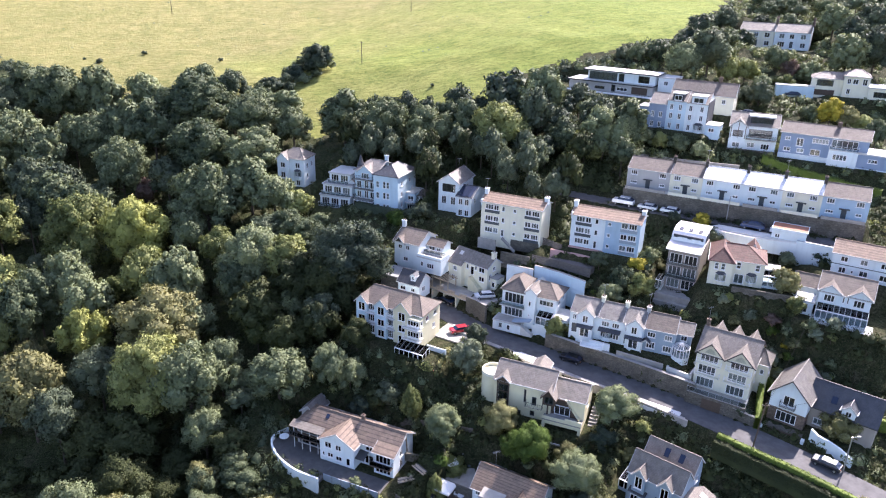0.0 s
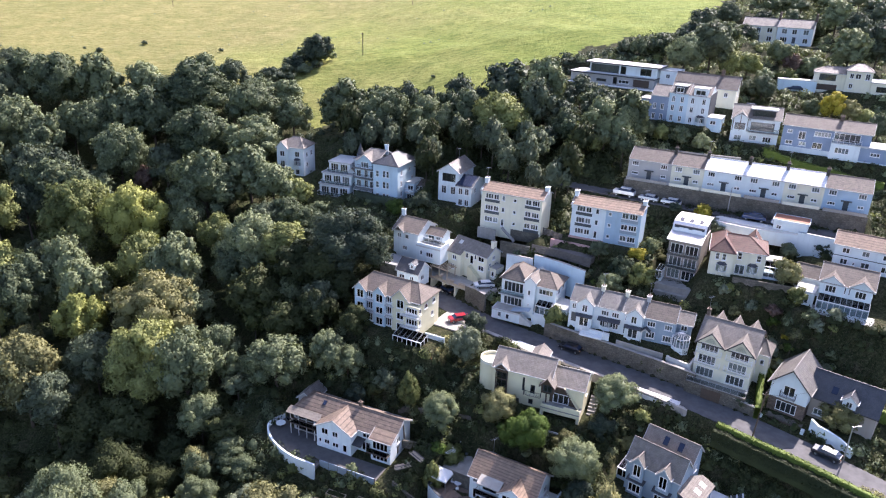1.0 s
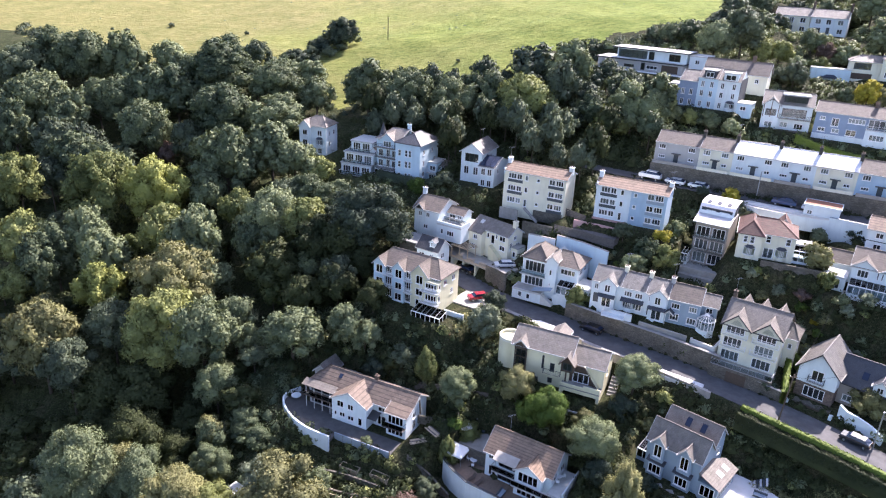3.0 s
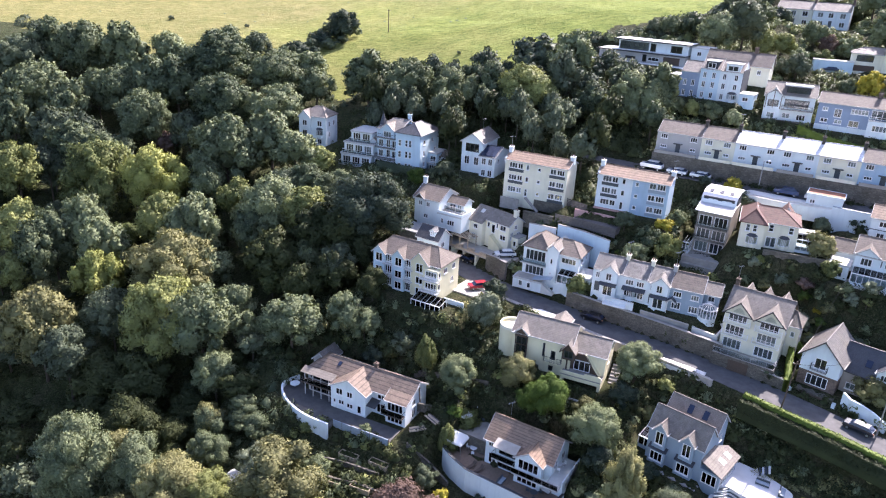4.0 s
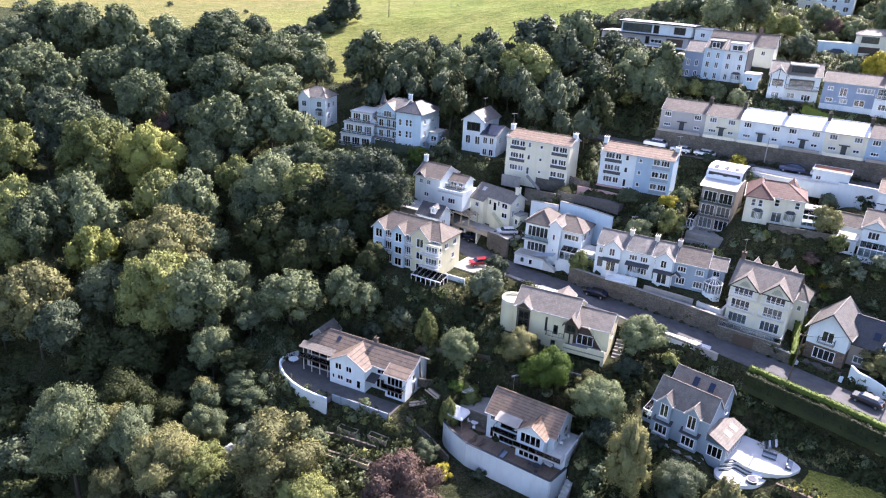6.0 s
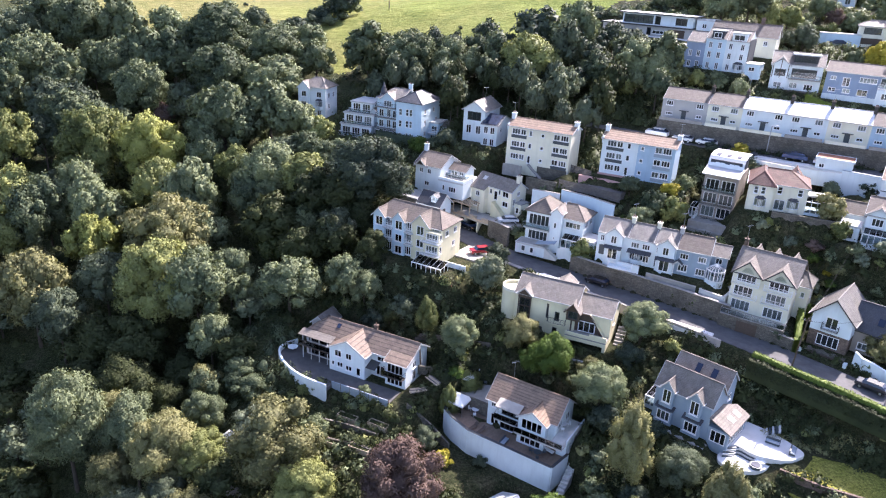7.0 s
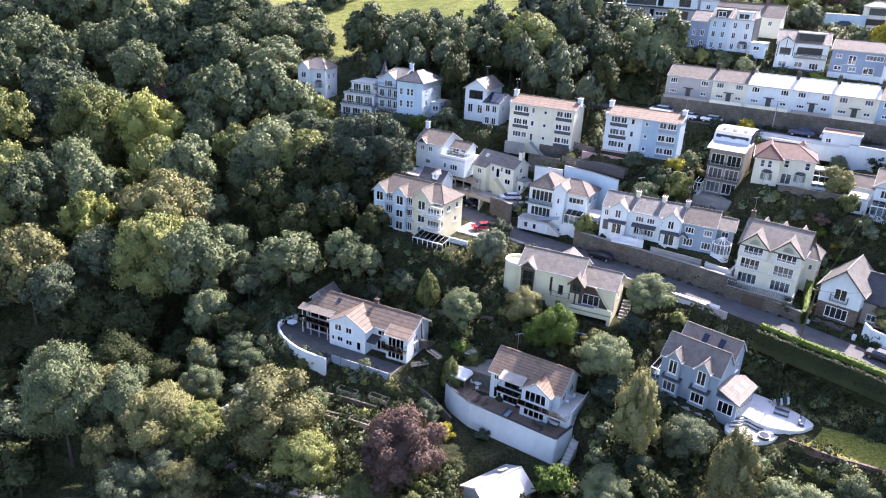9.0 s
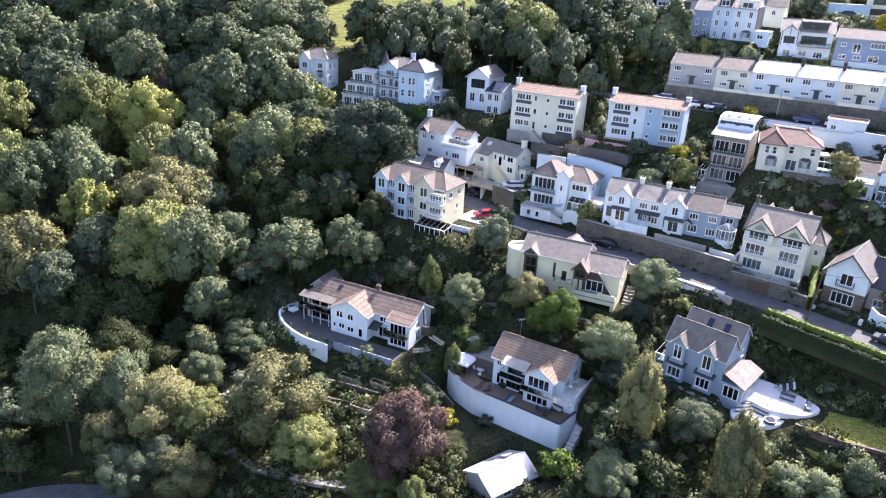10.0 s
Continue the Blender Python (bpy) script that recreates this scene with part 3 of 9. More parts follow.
    def conservatory(self, x0, x1, y0, y1, z, h, rise=0.6, solid=0.5, mat=None):
        """A glazed lean-to: dwarf wall, white glazing bars, sloping glass roof."""
        ob = self.put("conservatory", Bag().box(x0, x1, y0, y1 - 0.005, z, z + solid), mat or WHITE)
        fr, gl, rf = Bag(), Bag(), Bag()
        n = max(2, int((x1 - x0) / 0.9))
        for i in range(n + 1):
            px = x0 + (x1 - x0) * i / n
            fr.box(px - 0.05, px + 0.05, y0 - 0.02, y0 + 0.08, z + solid, z + h)
            fr.tube((px, y0, z + h), (px, y1, z + h + rise), 0.045, n=4)
        k = max(1, int((y1 - y0) / 0.9))
        for px in (x0, x1):
            for i in range(k + 1):
                py = y0 + (y1 - y0) * i / k
                fr.box(px - 0.05, px + 0.05, py - 0.04, py + 0.04, z + solid, z + h + rise * i / k)
        fr.box(x0 - 0.06, x1 + 0.06, y0 - 0.06, y0 + 0.1, z + h - 0.06, z + h + 0.08)
        gl.box(x0, x1, y0 + 0.02, y0 + 0.04, z + solid, z + h)
        gl.box(x0 + 0.01, x0 + 0.03, y0 + 0.05, y1 - 0.05, z + solid, z + h).box(x1 - 0.03, x1 - 0.01, y0 + 0.05, y1 - 0.05, z + solid, z + h)
        rf.slab([(x0, y0, z + h + 0.03), (x1, y0, z + h + 0.03), (x1, y1, z + h + rise + 0.03), (x0, y1, z + h + rise + 0.03)], 0.02)
        part("glazing_frame", fr, FRAME, ob)
        part("pane", gl, GLASS, ob)
        part("glass_roof", rf, GLASS, ob)
        return ob


def row(u0, z, w, h, n, gap, cols=2, rows=1, style="win"):
    return [(u0 + i * (w + gap), z, w, h, cols, rows, style) for i in range(n)]


def ribbon_points(pts, sub=5):
    """A smooth line through some points of the plan."""
    P = [Vector(p) for p in pts]
    out = []
    for i in range(len(P) - 1):
        p0, p1, p2, p3 = P[max(i - 1, 0)], P[i], P[i + 1], P[min(i + 2, len(P) - 1)]
        for k in range(sub):
            t = k / sub
            q = 0.5 * ((2 * p1) + (p2 - p0) * t + (2 * p0 - 5 * p1 + 4 * p2 - p3) * t * t + (3 * p1 - p0 - 3 * p2 + p3) * t ** 3)
            out.append(tuple(q))
    return out + [tuple(P[-1])]


# ---- the upper row, along the foot of the wood ----
def tower_house():
    h = House("villa", "white rendered three-storey villa with hipped slate roof beside the wood", -42.8, 186.2, -17, 42.8)
    h.level(-1, 9, -2, 8)
    f = [(0.8, 5.0, 1.2, 1.5, 2), (0.8, 2.2, 1.2, 1.7, 2), (4.6, 5.0, 1.4, 1.5, 2), (4.6, 2.2, 1.4, 1.7, 2), (4.7, 0.2, 1.2, 1.5, 2), (0.9, 0.2, 1.2, 1.5, 2)]
    h.walls(0, 7.2, 0, 6.5, -1.5, 7.7, WHITE, F=f, R=[(1.5, 4.8, 1.0, 1.4, 2), (4, 4.8, 1.0, 1.4, 2), (1.5, 2, 1.0, 1.4, 2)])
    h.roof(0, 7.2, 0, 6.5, 7.7, 2.0, SLATE_WORN, hip=(2.6, 2.6))
    h.walls(-0.3, 2.8, -0.7, -0.01, -1.5, 7.5, WHITE, F=[(0.9, 5.0, 1.4, 1.5, 2), (0.9, 2.2, 1.4, 1.7, 2), (0.9, 0.0, 1.4, 1.5, 2)], gable="y", rise=1.4)
    h.roof(-0.3, 2.8, -0.7, 2.4, 7.5, 1.5, SLATE_WORN, axis="y")
    h.bay(5.3, 2.2, 0, 2.0, 4.2, 0.5, WHITE, SLATE_DARK)


def stepped_house():
    h = House("apartment_house", "white stepped apartment house with glazed balconies on each tier", -30.6, 176.5, -20, 40.6)
    h.level(-1, 9.5, -2, 10)
    for i, (x0, x1, y0, z0, z1) in enumerate([(0.0, 8.6, 0.0, -1.5, 2.7), (0.3, 8.6, 1.2, 2.7, 5.3), (1.2, 7.2, 3.2, 5.3, 7.8)]):
        n = 3 if i < 2 else 2
        f = [(0.5 + k * (x1 - x0 - 0.6) / n, (0.3 if i else 0.2) + max(z0, 0), (x1 - x0 - 1.2) / n - 0.25, 2.0, 3, 1, "french") for k in range(n)]
        h.walls(x0, x1, y0, 10, z0, z1, WHITE, F=f, R=[(2, max(z0, 0) + 0.8, 1.1, 1.2, 2)])
        h.flat(x0, x1, y0, 10, z1, PALE_FLAT if i == 2 else FELT, 0.15, TRIM)
        h.balcony(x0, x1, y0, max(z0, 0) + 0.05, 1.1, FELT, FRAME, True)
    h.roof(6.2, 9.4, 3.0, 9.5, 5.5, 1.4, TILE_BROWN, axis="y")
    h.walls(6.4, 9.2, 3.1, 9.4, 2.7, 5.5, WHITE, gable="y", rise=1.4, F=[(0.4, 3.2, 2.0, 1.8, 3, 1, "french")])


def grand_villa():
    h = House("grand_villa", "pale blue-white four-storey villa with gables, balconies and slate roofs", -21.2, 174.5, -24, 40.8)
    h.level(-1, 16, -3.5, 9, 0.9)
    lv = (0.2, 2.8, 5.4, 8.0)
    f = []
    for z in lv[:3]:
        f += [(0.5, z, 1.3, 1.8, 2), (2.7, z, 1.1, 2.0, 2, 1, "french"), (4.3, z, 1.4, 1.8, 2)]
    f += [(2.3, 8.1, 2.0, 1.3, 3)]
    h.walls(0, 6.4, 0, 9, -1.5, 10.0, BLUEWHITE, F=f, L=[(2, z, 1.0, 1.5, 2) for z in lv[1:3]])
    h.roof(0, 6.4, 0, 9, 10.0, 1.9, SLATE, axis="x", hip=(2.2, 0))
    h.walls(1.2, 5.2, -0.5, -0.01, 7.6, 9.9, BLUEWHITE, F=[(0.9, 8.0, 2.2, 1.5, 3)], gable="y", rise=1.5)
    h.roof(1.2, 5.2, -0.5, 4.2, 9.9, 1.6, SLATE_WORN, axis="y")
    for z, d in ((2.75, 1.5), (5.35, 1.2), (7.95, 1.0)):
        h.balcony(0.2, 5.8, 0 if z < 7 else -0.5, z, d, FELT, FRAME_DARK)
    h.conservatory(0.3, 5.6, -1.4, -0.02, 0, 2.3, 0.25, 0.3, BLUEWHITE)
    w = []
    for z in (1.0, 4.0, 6.8):
        w += [(0.7, z, 0.9, 1.6, 1, 2), (2.6, z, 0.8, 1.7, 1, 2), (3.6, z, 0.8, 1.7, 1, 2)]
    h.walls(6.41, 13.2, -1.9, 8, -1.5, 10.2, BLUEWHITE, F=w + [(4.9, 0.2, 0.7, 1.0)], R=[(1.6, 7.4, 1.0, 1.2, 2), (1.6, 4.6, 1.0, 1.4, 2), (1.6, 2.0, 1.0, 1.3, 2), (6, 7.4, 1, 1.2, 2), (7.5, 4.6, 1.0, 1.4, 2), (1.7, -0.6, 0.7, 1.6, 1)])
    h.roof(6.41, 13.2, -1.9, 8, 10.2, 2.0, SLATE_DARK, axis="y", hip=(3.1, 3.1))
    h.walls(13.21, 15.6, 2.6, 7.4, -1.5, 5.0, BLUEWHITE, F=[(0.3, 0.6, 2.0, 1.5, 3), (0.5, 3.0, 1.6, 1.4, 2)], R=[(0.6, 0.6, 3.4, 1.5, 4), (1.0, 3.0, 2.6, 1.4, 3)])
    h.flat(13.21, 15.6, 2.6, 7.4, 5.0, PALE_FLAT, 0.1, TRIM)
    h.balcony(13.3, 15.5, 2.6, 2.7, 0.9, TRIM, FRAME)
    h.walls(15.61, 18.6, 4.5, 8.5, -1.5, 4.2, WHITE, F=[(0.5, 0.8, 2.2, 1.3, 3), (0.5, 2.7, 2.2, 1.2, 3)])
    h.roof(15.61, 18.6, 4.5, 8.5, 4.2, 1.0, TILE_BROWN)
    t = Bag()
    for i in range(8):
        a, b = 2 * math.pi * i / 8, 2 * math.pi * (i + 1) / 8
        t.face((0.6 + 1.0 * math.cos(a), 2 + 1.0 * math.sin(a), 10.6), (0.6 + 1.0 * math.cos(b), 2 + 1.0 * math.sin(b), 10.6), (0.6, 2, 13.6))
    h.put("turret_roof", t, SLATE_DARK)
    h.put("turret", Bag().tube((0.6, 2, 8.0), (0.6, 2, 10.62), 0.9, n=8), BLUEWHITE)
    h.chimney(6.2, 5.5, 10.5, 13.0, BLUEWHITE)


def gable_house():
    h = House("house", "white gabled house with roof glazing and dark solar wing", 0.1, 165.4, -24, 43.6)
    h.level(-1, 11, -4, 9, 0.0)
    h.walls(0, 5.4, 0, 9, -1.0, 7.4, WHITE, F=[(1.0, 4.9, 3.4, 2.0, 3, 1, "dark"), (0.8, 1.8, 1.3, 2.0, 2, 1, "french"), (3.2, 1.8, 1.3, 2.0, 2, 1, "french")], R=[(5, 5, 1, 1.2, 2)], gable="y", rise=1.9)
    h.roof(0, 5.4, 0, 9, 7.4, 1.9, SLATE, axis="y", over=0.35)
    s = Bag()
    h.walls(5.41, 9.2, -1.6, 7, -1.0, 4.8, WHITE, F=[(0.5, 2.7, 1.1, 1.6, 2), (2.1, 2.7, 1.1, 1.6, 2), (0.5, 0.0, 1.1, 1.6, 2), (2.1, 0.0, 1.1, 1.6, 2)], R=[(2, 2.8, 1, 1.3, 2)], gable="x", rise=1.6)
    h.roof(5.41, 9.2, -1.6, 7, 4.8, 1.6, SLATE_DARK, over=0.25)
    for i in range(3):
        y0, y1 = -1.5, 2.3
        za, zb = 4.8 + 0.22, 4.8 + 0.22 + 1.42
        x0 = 5.5 + i * 1.22
        h.put("solar_panel", Bag().slab([(x0, y0, za), (x0 + 1.16, y0, za), (x0 + 1.16, y1, zb), (x0, y1, zb)], 0.05), SOLAR)
    h.box("terrace", -0.5, 5.4, -4.2, -0.02, -2.2, -0.1, STONE)


def flats(name, label, x, y, yaw, z, eave, W, left, right, spandrel_l, spandrel_r, base=None):
    """A three-storey pair of 1960s houses: window bands with dark panels, shallow tiled roof, end chimneys."""
    h = House(name, label, x, y, yaw, z, group="three-storey pairs")
    h.level(-0.6, W + 0.6, -3.0, 9.5)
    st = eave / 3.0
    half = W * 0.5
    for side, (x0, x1, mat) in enumerate(((0, half - 0.002, left), (half, W, right))):
        f = []
        for k in range(3):
            zz = k * st + 0.95
            if side == 0:
                f += [(1.0, zz, 1.9, 1.25, 3), (3.0, zz, 1.2, 1.25, 2), (half - 2.2, zz - (0.5 if k == 0 else 0.0), 0.75, 1.2 if k else 1.7, 1)]
            else:
                f += [(0.5, zz + 0.1, 0.75, 0.8, 1), (3.3 if x1 - x0 < 7.3 else 2.6, zz, 1.4, 1.25, 2), (4.85, zz, 1.7, 1.25, 3)]
        h.walls(x0, x1, 0, 6.4, -2.2, eave, mat, F=f, gable="x", rise=1.25)
        for k in range(3):
            zz = k * st + 0.95
            a, b = (0.9, 4.4) if side == 0 else (x0 + 3.2, x0 + 6.7)
            if not (side == 0 and k == 0):
                h.box("spandrel_panel", a, b, -0.05, -0.005, zz - 0.75, zz - 0.04, spandrel_l if side == 0 else spandrel_r)
    h.roof(0, W, 0, 6.4, eave, 1.25, TILE_TAN, over=0.25)
    h.box("end_wall", -0.12, 0.18, -0.15, 3.0, eave - 1.0, eave + 0.35, WHITE)
    h.chimney(0.1, 2.8, eave + 0.3, eave + 2.1, WHITE, 0.8, 1.1, 2)
    h.chimney(W - 0.1, 3.4, eave + 0.3, eave + 1.9, WHITE, 0.8, 1.3, 2)
    if base:
        h.box("plinth", -0.1, half, -0.5, -0.01, -2.2, 0.25, base)
    return h


tower_house()
stepped_house()
grand_villa()
gable_house()
hE = flats("paired_house", "cream three-storey paired house with dark window panels and tan tiled roof", 9.8, 151.8, -25.8, 42.5, 8.1, 14.2, PALECREAM, PALECREAM, PANEL_DARK, PANEL_DARK)
hE.box("garden_wall", 0.5, 4.8, -2.6, -2.35, -2.2, 0.3, CONCRETE)
hE.box("undercroft", 7.4, 14.0, -0.06, -0.01, -2.2, 0.2, STONE)
hE.put("outside_stair", Bag().slab([(5.6, -0.4, 0.6), (5.6, -1.4, 0.6), (9.0, -2.2, -1.8), (9.0, -1.2, -1.8)][::-1], 0.25), CONCRETE)
hF = flats("paired_house", "three-storey paired house, half white half pale blue, with tan tiled roof", 28.6, 143.2, -25, 43.5, 7.4, 14.5, WHITE, BLUE, PANEL_DARK, PANEL_GREY, PINK)


# ---- the long white terrace above the upper lane ----
def terrace_houses():
    u = 0.0
    kinds = [(9.6, GREY, TILE_BROWN, "grey"), (7.0, PALECREAM, TILE_BROWN, "cream"), (8.7, WHITE, ROOF_WHITE, "white"), (7.5, WHITE, ROOF_WHITE, "white"), (7.6, PALECREAM, ROOF_WHITE, "off-white"), (8.6, BLUE, TILE_BROWN, "pale blue")]
    ax, ay, yaw = 43.6, 158.8, -27.6
    for i, (w, mat, rf, word) in enumerate(kinds):
        x, y = ax + u * math.cos(radians(yaw)), ay + u * math.sin(radians(yaw))
        h = House("terraced_house", f"{word} two-storey terraced house with {'white-coated' if rf is ROOF_WHITE else 'brown tiled'} roof", x, y, yaw, 52.7, group="long terrace")
        h.level(-0.5, w + 0.5, -1.6, 8.5, 0, 1.4)
        f = [(0.8, 2.95, 1.5, 1.1, 3), (w - 2.4, 2.95, 1.5, 1.1, 3), (0.9, 0.9, 1.5, 0.7, 3), (w / 2 - 0.5, 0.05, 1.0, 2.0, 1, 1, "door"), (w - 2.2, 0.9, 1.2, 0.7, 2)]
        h.walls(0.002, w - 0.002, 0, 7.4, -1.2, 4.5, mat, F=f, gable="x", rise=1.9)
        h.roof(0.27, w - 0.27, 0, 7.4, 4.5, 1.9, rf, over=0.25)
        h.box("door_canopy", w / 2 - 1.0, w / 2 + 1.0, -0.7, -0.01, 2.12, 2.24, TRIM_DARK)
        if i:
            h.chimney(0.0, 3.4, 5.6, 7.4, SOOTED, 0.6, 1.0, 2)
        h.box("retaining_wall", 0.0, w - 0.02, -2.5, -2.1, -4.4, 0.1, STONE)
        h.box("garden_wall", 0.3, w - 0.3, -2.42, -2.18, 0.1, 0.75, PALECREAM if i in (1, 2, 4) else CONCRETE)
        u += w


terrace_houses()


# ---- between the upper lane and the road ----
def tower_modern():
    h = House("tall_house", "narrow tall brown house with zinc roof, balconies and glazed front", 46.9, 133.4, -30, 38.9)
    h.level(-0.6, 8, -3, 9)
    h.level(-1.4, 7.2, -6.0, -3.2, -2.6, 1.0)
    f = []
    for z in (0.2, 2.9, 5.6):
        f += [(0.4, z, 2.5, 2.1, 3, 1, "french"), (3.3, z, 2.5, 2.1, 3, 1, "french")]
    h.walls(0, 6.2, 0, 9, -1.5, 8.8, TAUPE, F=f)
    for z in (2.8, 5.5):
        h.balcony(0.1, 6.1, 0, z, 1.3, CONCRETE, FRAME_DARK, True)
    h.walls(0.2, 6.0, 1.9, 8.8, 8.8, 11.0, DARKREND, F=[(0.8, 9.3, 2, 1.4, 2, 1, "dark"), (3.4, 9.3, 2, 1.4, 2, 1, "dark")])
    h.put("canopy_roof", Bag().slab([(-0.3, -1.6, 8.9), (6.5, -1.6, 8.9), (6.5, 2.2, 9.9), (-0.3, 2.2, 9.9)], 0.15), METAL_ROOF)
    b = Bag()
    pr = [(1.7, 9.6), (2.0, 10.8), (2.9, 11.5), (5.0, 11.9), (9.2, 11.6)]
    for (ya, za), (yb, zb) in zip(pr, pr[1:]):
        b.slab([(-0.2, ya, za), (6.4, ya, za), (6.4, yb, zb), (-0.2, yb, zb)], 0.12)
    h.put("curved_roof", b, METAL_ROOF)
    for x in (0.8, 2.7, 4.6):
        h.put("rooflight", Bag().slab([(x, 3.2, 11.66), (x + 0.8, 3.2, 11.66), (x + 0.8, 4.4, 11.9), (x, 4.4, 11.9)], 0.06), SOLAR)
    h.box("front_terrace", -0.8, 6.6, -3.8, -0.02, -2.6, -0.05, PAVING)
    h.conservatory(-1.2, 0.0, -2.6, 0.5, 0, 2.2, 0.3, 0.6)
    h.box("front_terrace", -0.4, 6.2, -3.2, -0.9, -2.8, -0.35, PALE_FLAT)
    h.box("terrace_step", -0.8, 5.8, -4.6, -3.22, -3.6, -1.3, PAVING)
    h.box("terrace_screen", -0.4, -0.3, -3.2, -0.9, -0.35, 0.7, PALE_FLAT)


def red_roof_house():
    h = House("house", "cream house with red clay hipped roof and bay windows", 53.3, 127.8, -22, 43.1)
    h.level(-0.6, 15, -3.2, 9)
    h.walls(0, 4.2, -1.6, 8, -1.5, 5.1, PALECREAM, F=[(0.9, 3.1, 0.8, 1.4, 1, 2), (2.1, 3.1, 0.8, 1.4, 1, 2)], L=[(2, 3.0, 1, 1.3, 2)])
    h.bay(2.3, 2.0, -1.6, 0.2, 2.3, 0.6, PALECREAM, SLATE_DARK)
    h.roof(0, 4.2, -1.6, 8, 5.1, 1.7, TILE_RED, axis="y", hip=(2.3, 2.3), over=0.35)
    h.walls(4.21, 9.9, 0, 7.5, -1.5, 5.1, PALECREAM, F=[(0.6, 3.2, 0.9, 1.4, 1, 2), (4.0, 3.2, 0.9, 1.4, 1, 2), (0.5, 0.2, 1.8, 2.0, 2, 1, "french")], R=[(3, 3.1, 1, 1.3, 2)])
    h.bay(7.8, 2.0, 0, 0.2, 2.3, 0.6, PALECREAM, SLATE_DARK)
    h.roof(2.8, 9.9, 0, 7.5, 5.1, 1.8, TILE_RED, hip=(0, 3.4), over=0.35)
    h.roof(6.6, 8.8, 5.5, 9.2, 5.3, 1.4, TILE_RED, axis="y", over=0.2)
    h.conservatory(9.92, 12.8, 0.4, 4.6, 0, 2.5, 0.3, 0.5)
    h.flat(10.0, 12.8, 2.4, 5.0, 3.0, PALE_FLAT, 0.1, TRIM)
    h.box("terrace_wall", 4.6, 15.5, -3.2, -2.9, -1.6, 0.7, STONE)


pad(60.0, 134.4, -28, 0, 24, 0, 3.2, 45.8, 2.0)


def pale_house():
    h = House("house", "white house with balcony terrace and brown tiled roof", -9.6, 149.6, -30, 36.3)
    h.level(-1, 14, -2, 8)
    h.walls(0, 6.4, 0, 7.5, -1, 5.4, WHITE, F=[(1.0, 3.5, 1.0, 1.1, 2), (3.0, 3.5, 1.0, 1.1, 2), (2.4, 0.8, 1.2, 1.0, 2)], gable="x", rise=2.0)
    h.roof(0, 6.4, 0, 7.5, 5.4, 2.0, TILE_BROWN)
    h.roof(0.2, 2.8, -0.3, 4, 5.2, 1.2, TILE_BROWN, axis="y")
    h.chimney(0.2, 3.8, 6.8, 8.8, WHITE)
    h.walls(6.41, 12.6, -0.8, 7.0, -0.4, 2.9, WHITE, F=[(1.0, 0.9, 0.7, 1.2), (2.6, 0.8, 1.8, 1.2, 3)])
    h.box("parapet", 12.42, 12.6, -0.6, 3.4, 3.0, 3.7, WHITE)
    h.balcony(6.6, 12.4, 3.0, 3.13, 1.2, PAVING, FRAME, True)
    h.flat(6.5, 12.5, -0.8, 3.4, 2.9, PAVING, 0.0, TRIM)
    h.walls(6.41, 10.6, 3.4, 7.0, 2.9, 4.6, WHITE, F=[(0.6, 3.2, 1.6, 1.2, 2, 1, "french"), (2.6, 3.4, 1.1, 1.0, 2)], gable="x", rise=0.9)
    h.roof(6.41, 10.6, 3.4, 7.0, 4.6, 1.0, TILE_BROWN)
    h.box("parapet", 6.41, 12.6, -0.8, -0.62, 3.0, 3.7, WHITE)


def cream_cottage():
    h = House("cottage", "cream rendered cottage with grey roof, end chimney and outside steps", 3.56, 146.4, -42, 34.0)
    h.level(-1, 11, -0.6, 6)
    h.level(-1, 12, 9, 13, 2.6, 3.0)
    h.walls(0, 3.6, -1.2, 4.8, -1, 4.6, PALECREAM, F=[(1.2, 2.7, 1.1, 1.1, 2), (0.8, 0.4, 1.0, 1.2, 2)])
    h.walls(3.61, 9.9, 0, 4.8, -1, 5.35, PALECREAM, F=[(0.4, 3.5, 0.7, 1.2, 1), (1.6, 2.5, 1.0, 2.0, 1, 1, "french"), (3.9, 3.7, 1.6, 1.2, 2), (4.0, 1.6, 1.5, 1.2, 2), (2.8, 3.8, 0.6, 1.2)], R=[(0.7, 2.0, 0.9, 1.6, 2), (2.8, 1.6, 1.2, 1.6, 2), (1.9, 4.0, 0.9, 1.0, 2)], gable="x", rise=1.6)
    h.roof(0, 9.9, 0, 4.8, 5.35, 1.6, SLATE_WORN)
    h.put("lower_roof", Bag().slab([(-0.3, -1.6, 4.46), (3.8, -1.6, 4.46), (3.8, 0.2, 5.54), (-0.3, 0.2, 5.54)], 0.14), SLATE_WORN)
    h.chimney(9.7, 2.4, 6.2, 8.1, PALECREAM, 0.8, 0.9)
    for i in range(9):
        h.box("step", 5.6 + i * 0.34, 5.94 + i * 0.34, -1.2, -0.02, -1, 2.3 - i * 0.26, CREAM)
    h.put("rooflight", Bag().slab([(1.2, 0.8, 6.0), (2.1, 0.8, 6.0), (2.1, 1.6, 6.54), (1.2, 1.6, 6.54)], 0.06), PALE_FLAT)
    h.walls(9.91, 11.6, 1.2, 4.0, -1, 2.6, PALECREAM, F=[(0.4, 0.6, 0.8, 1.3)])
    h.flat(9.91, 11.6, 1.2, 4.0, 2.6, FELT, 0.05)


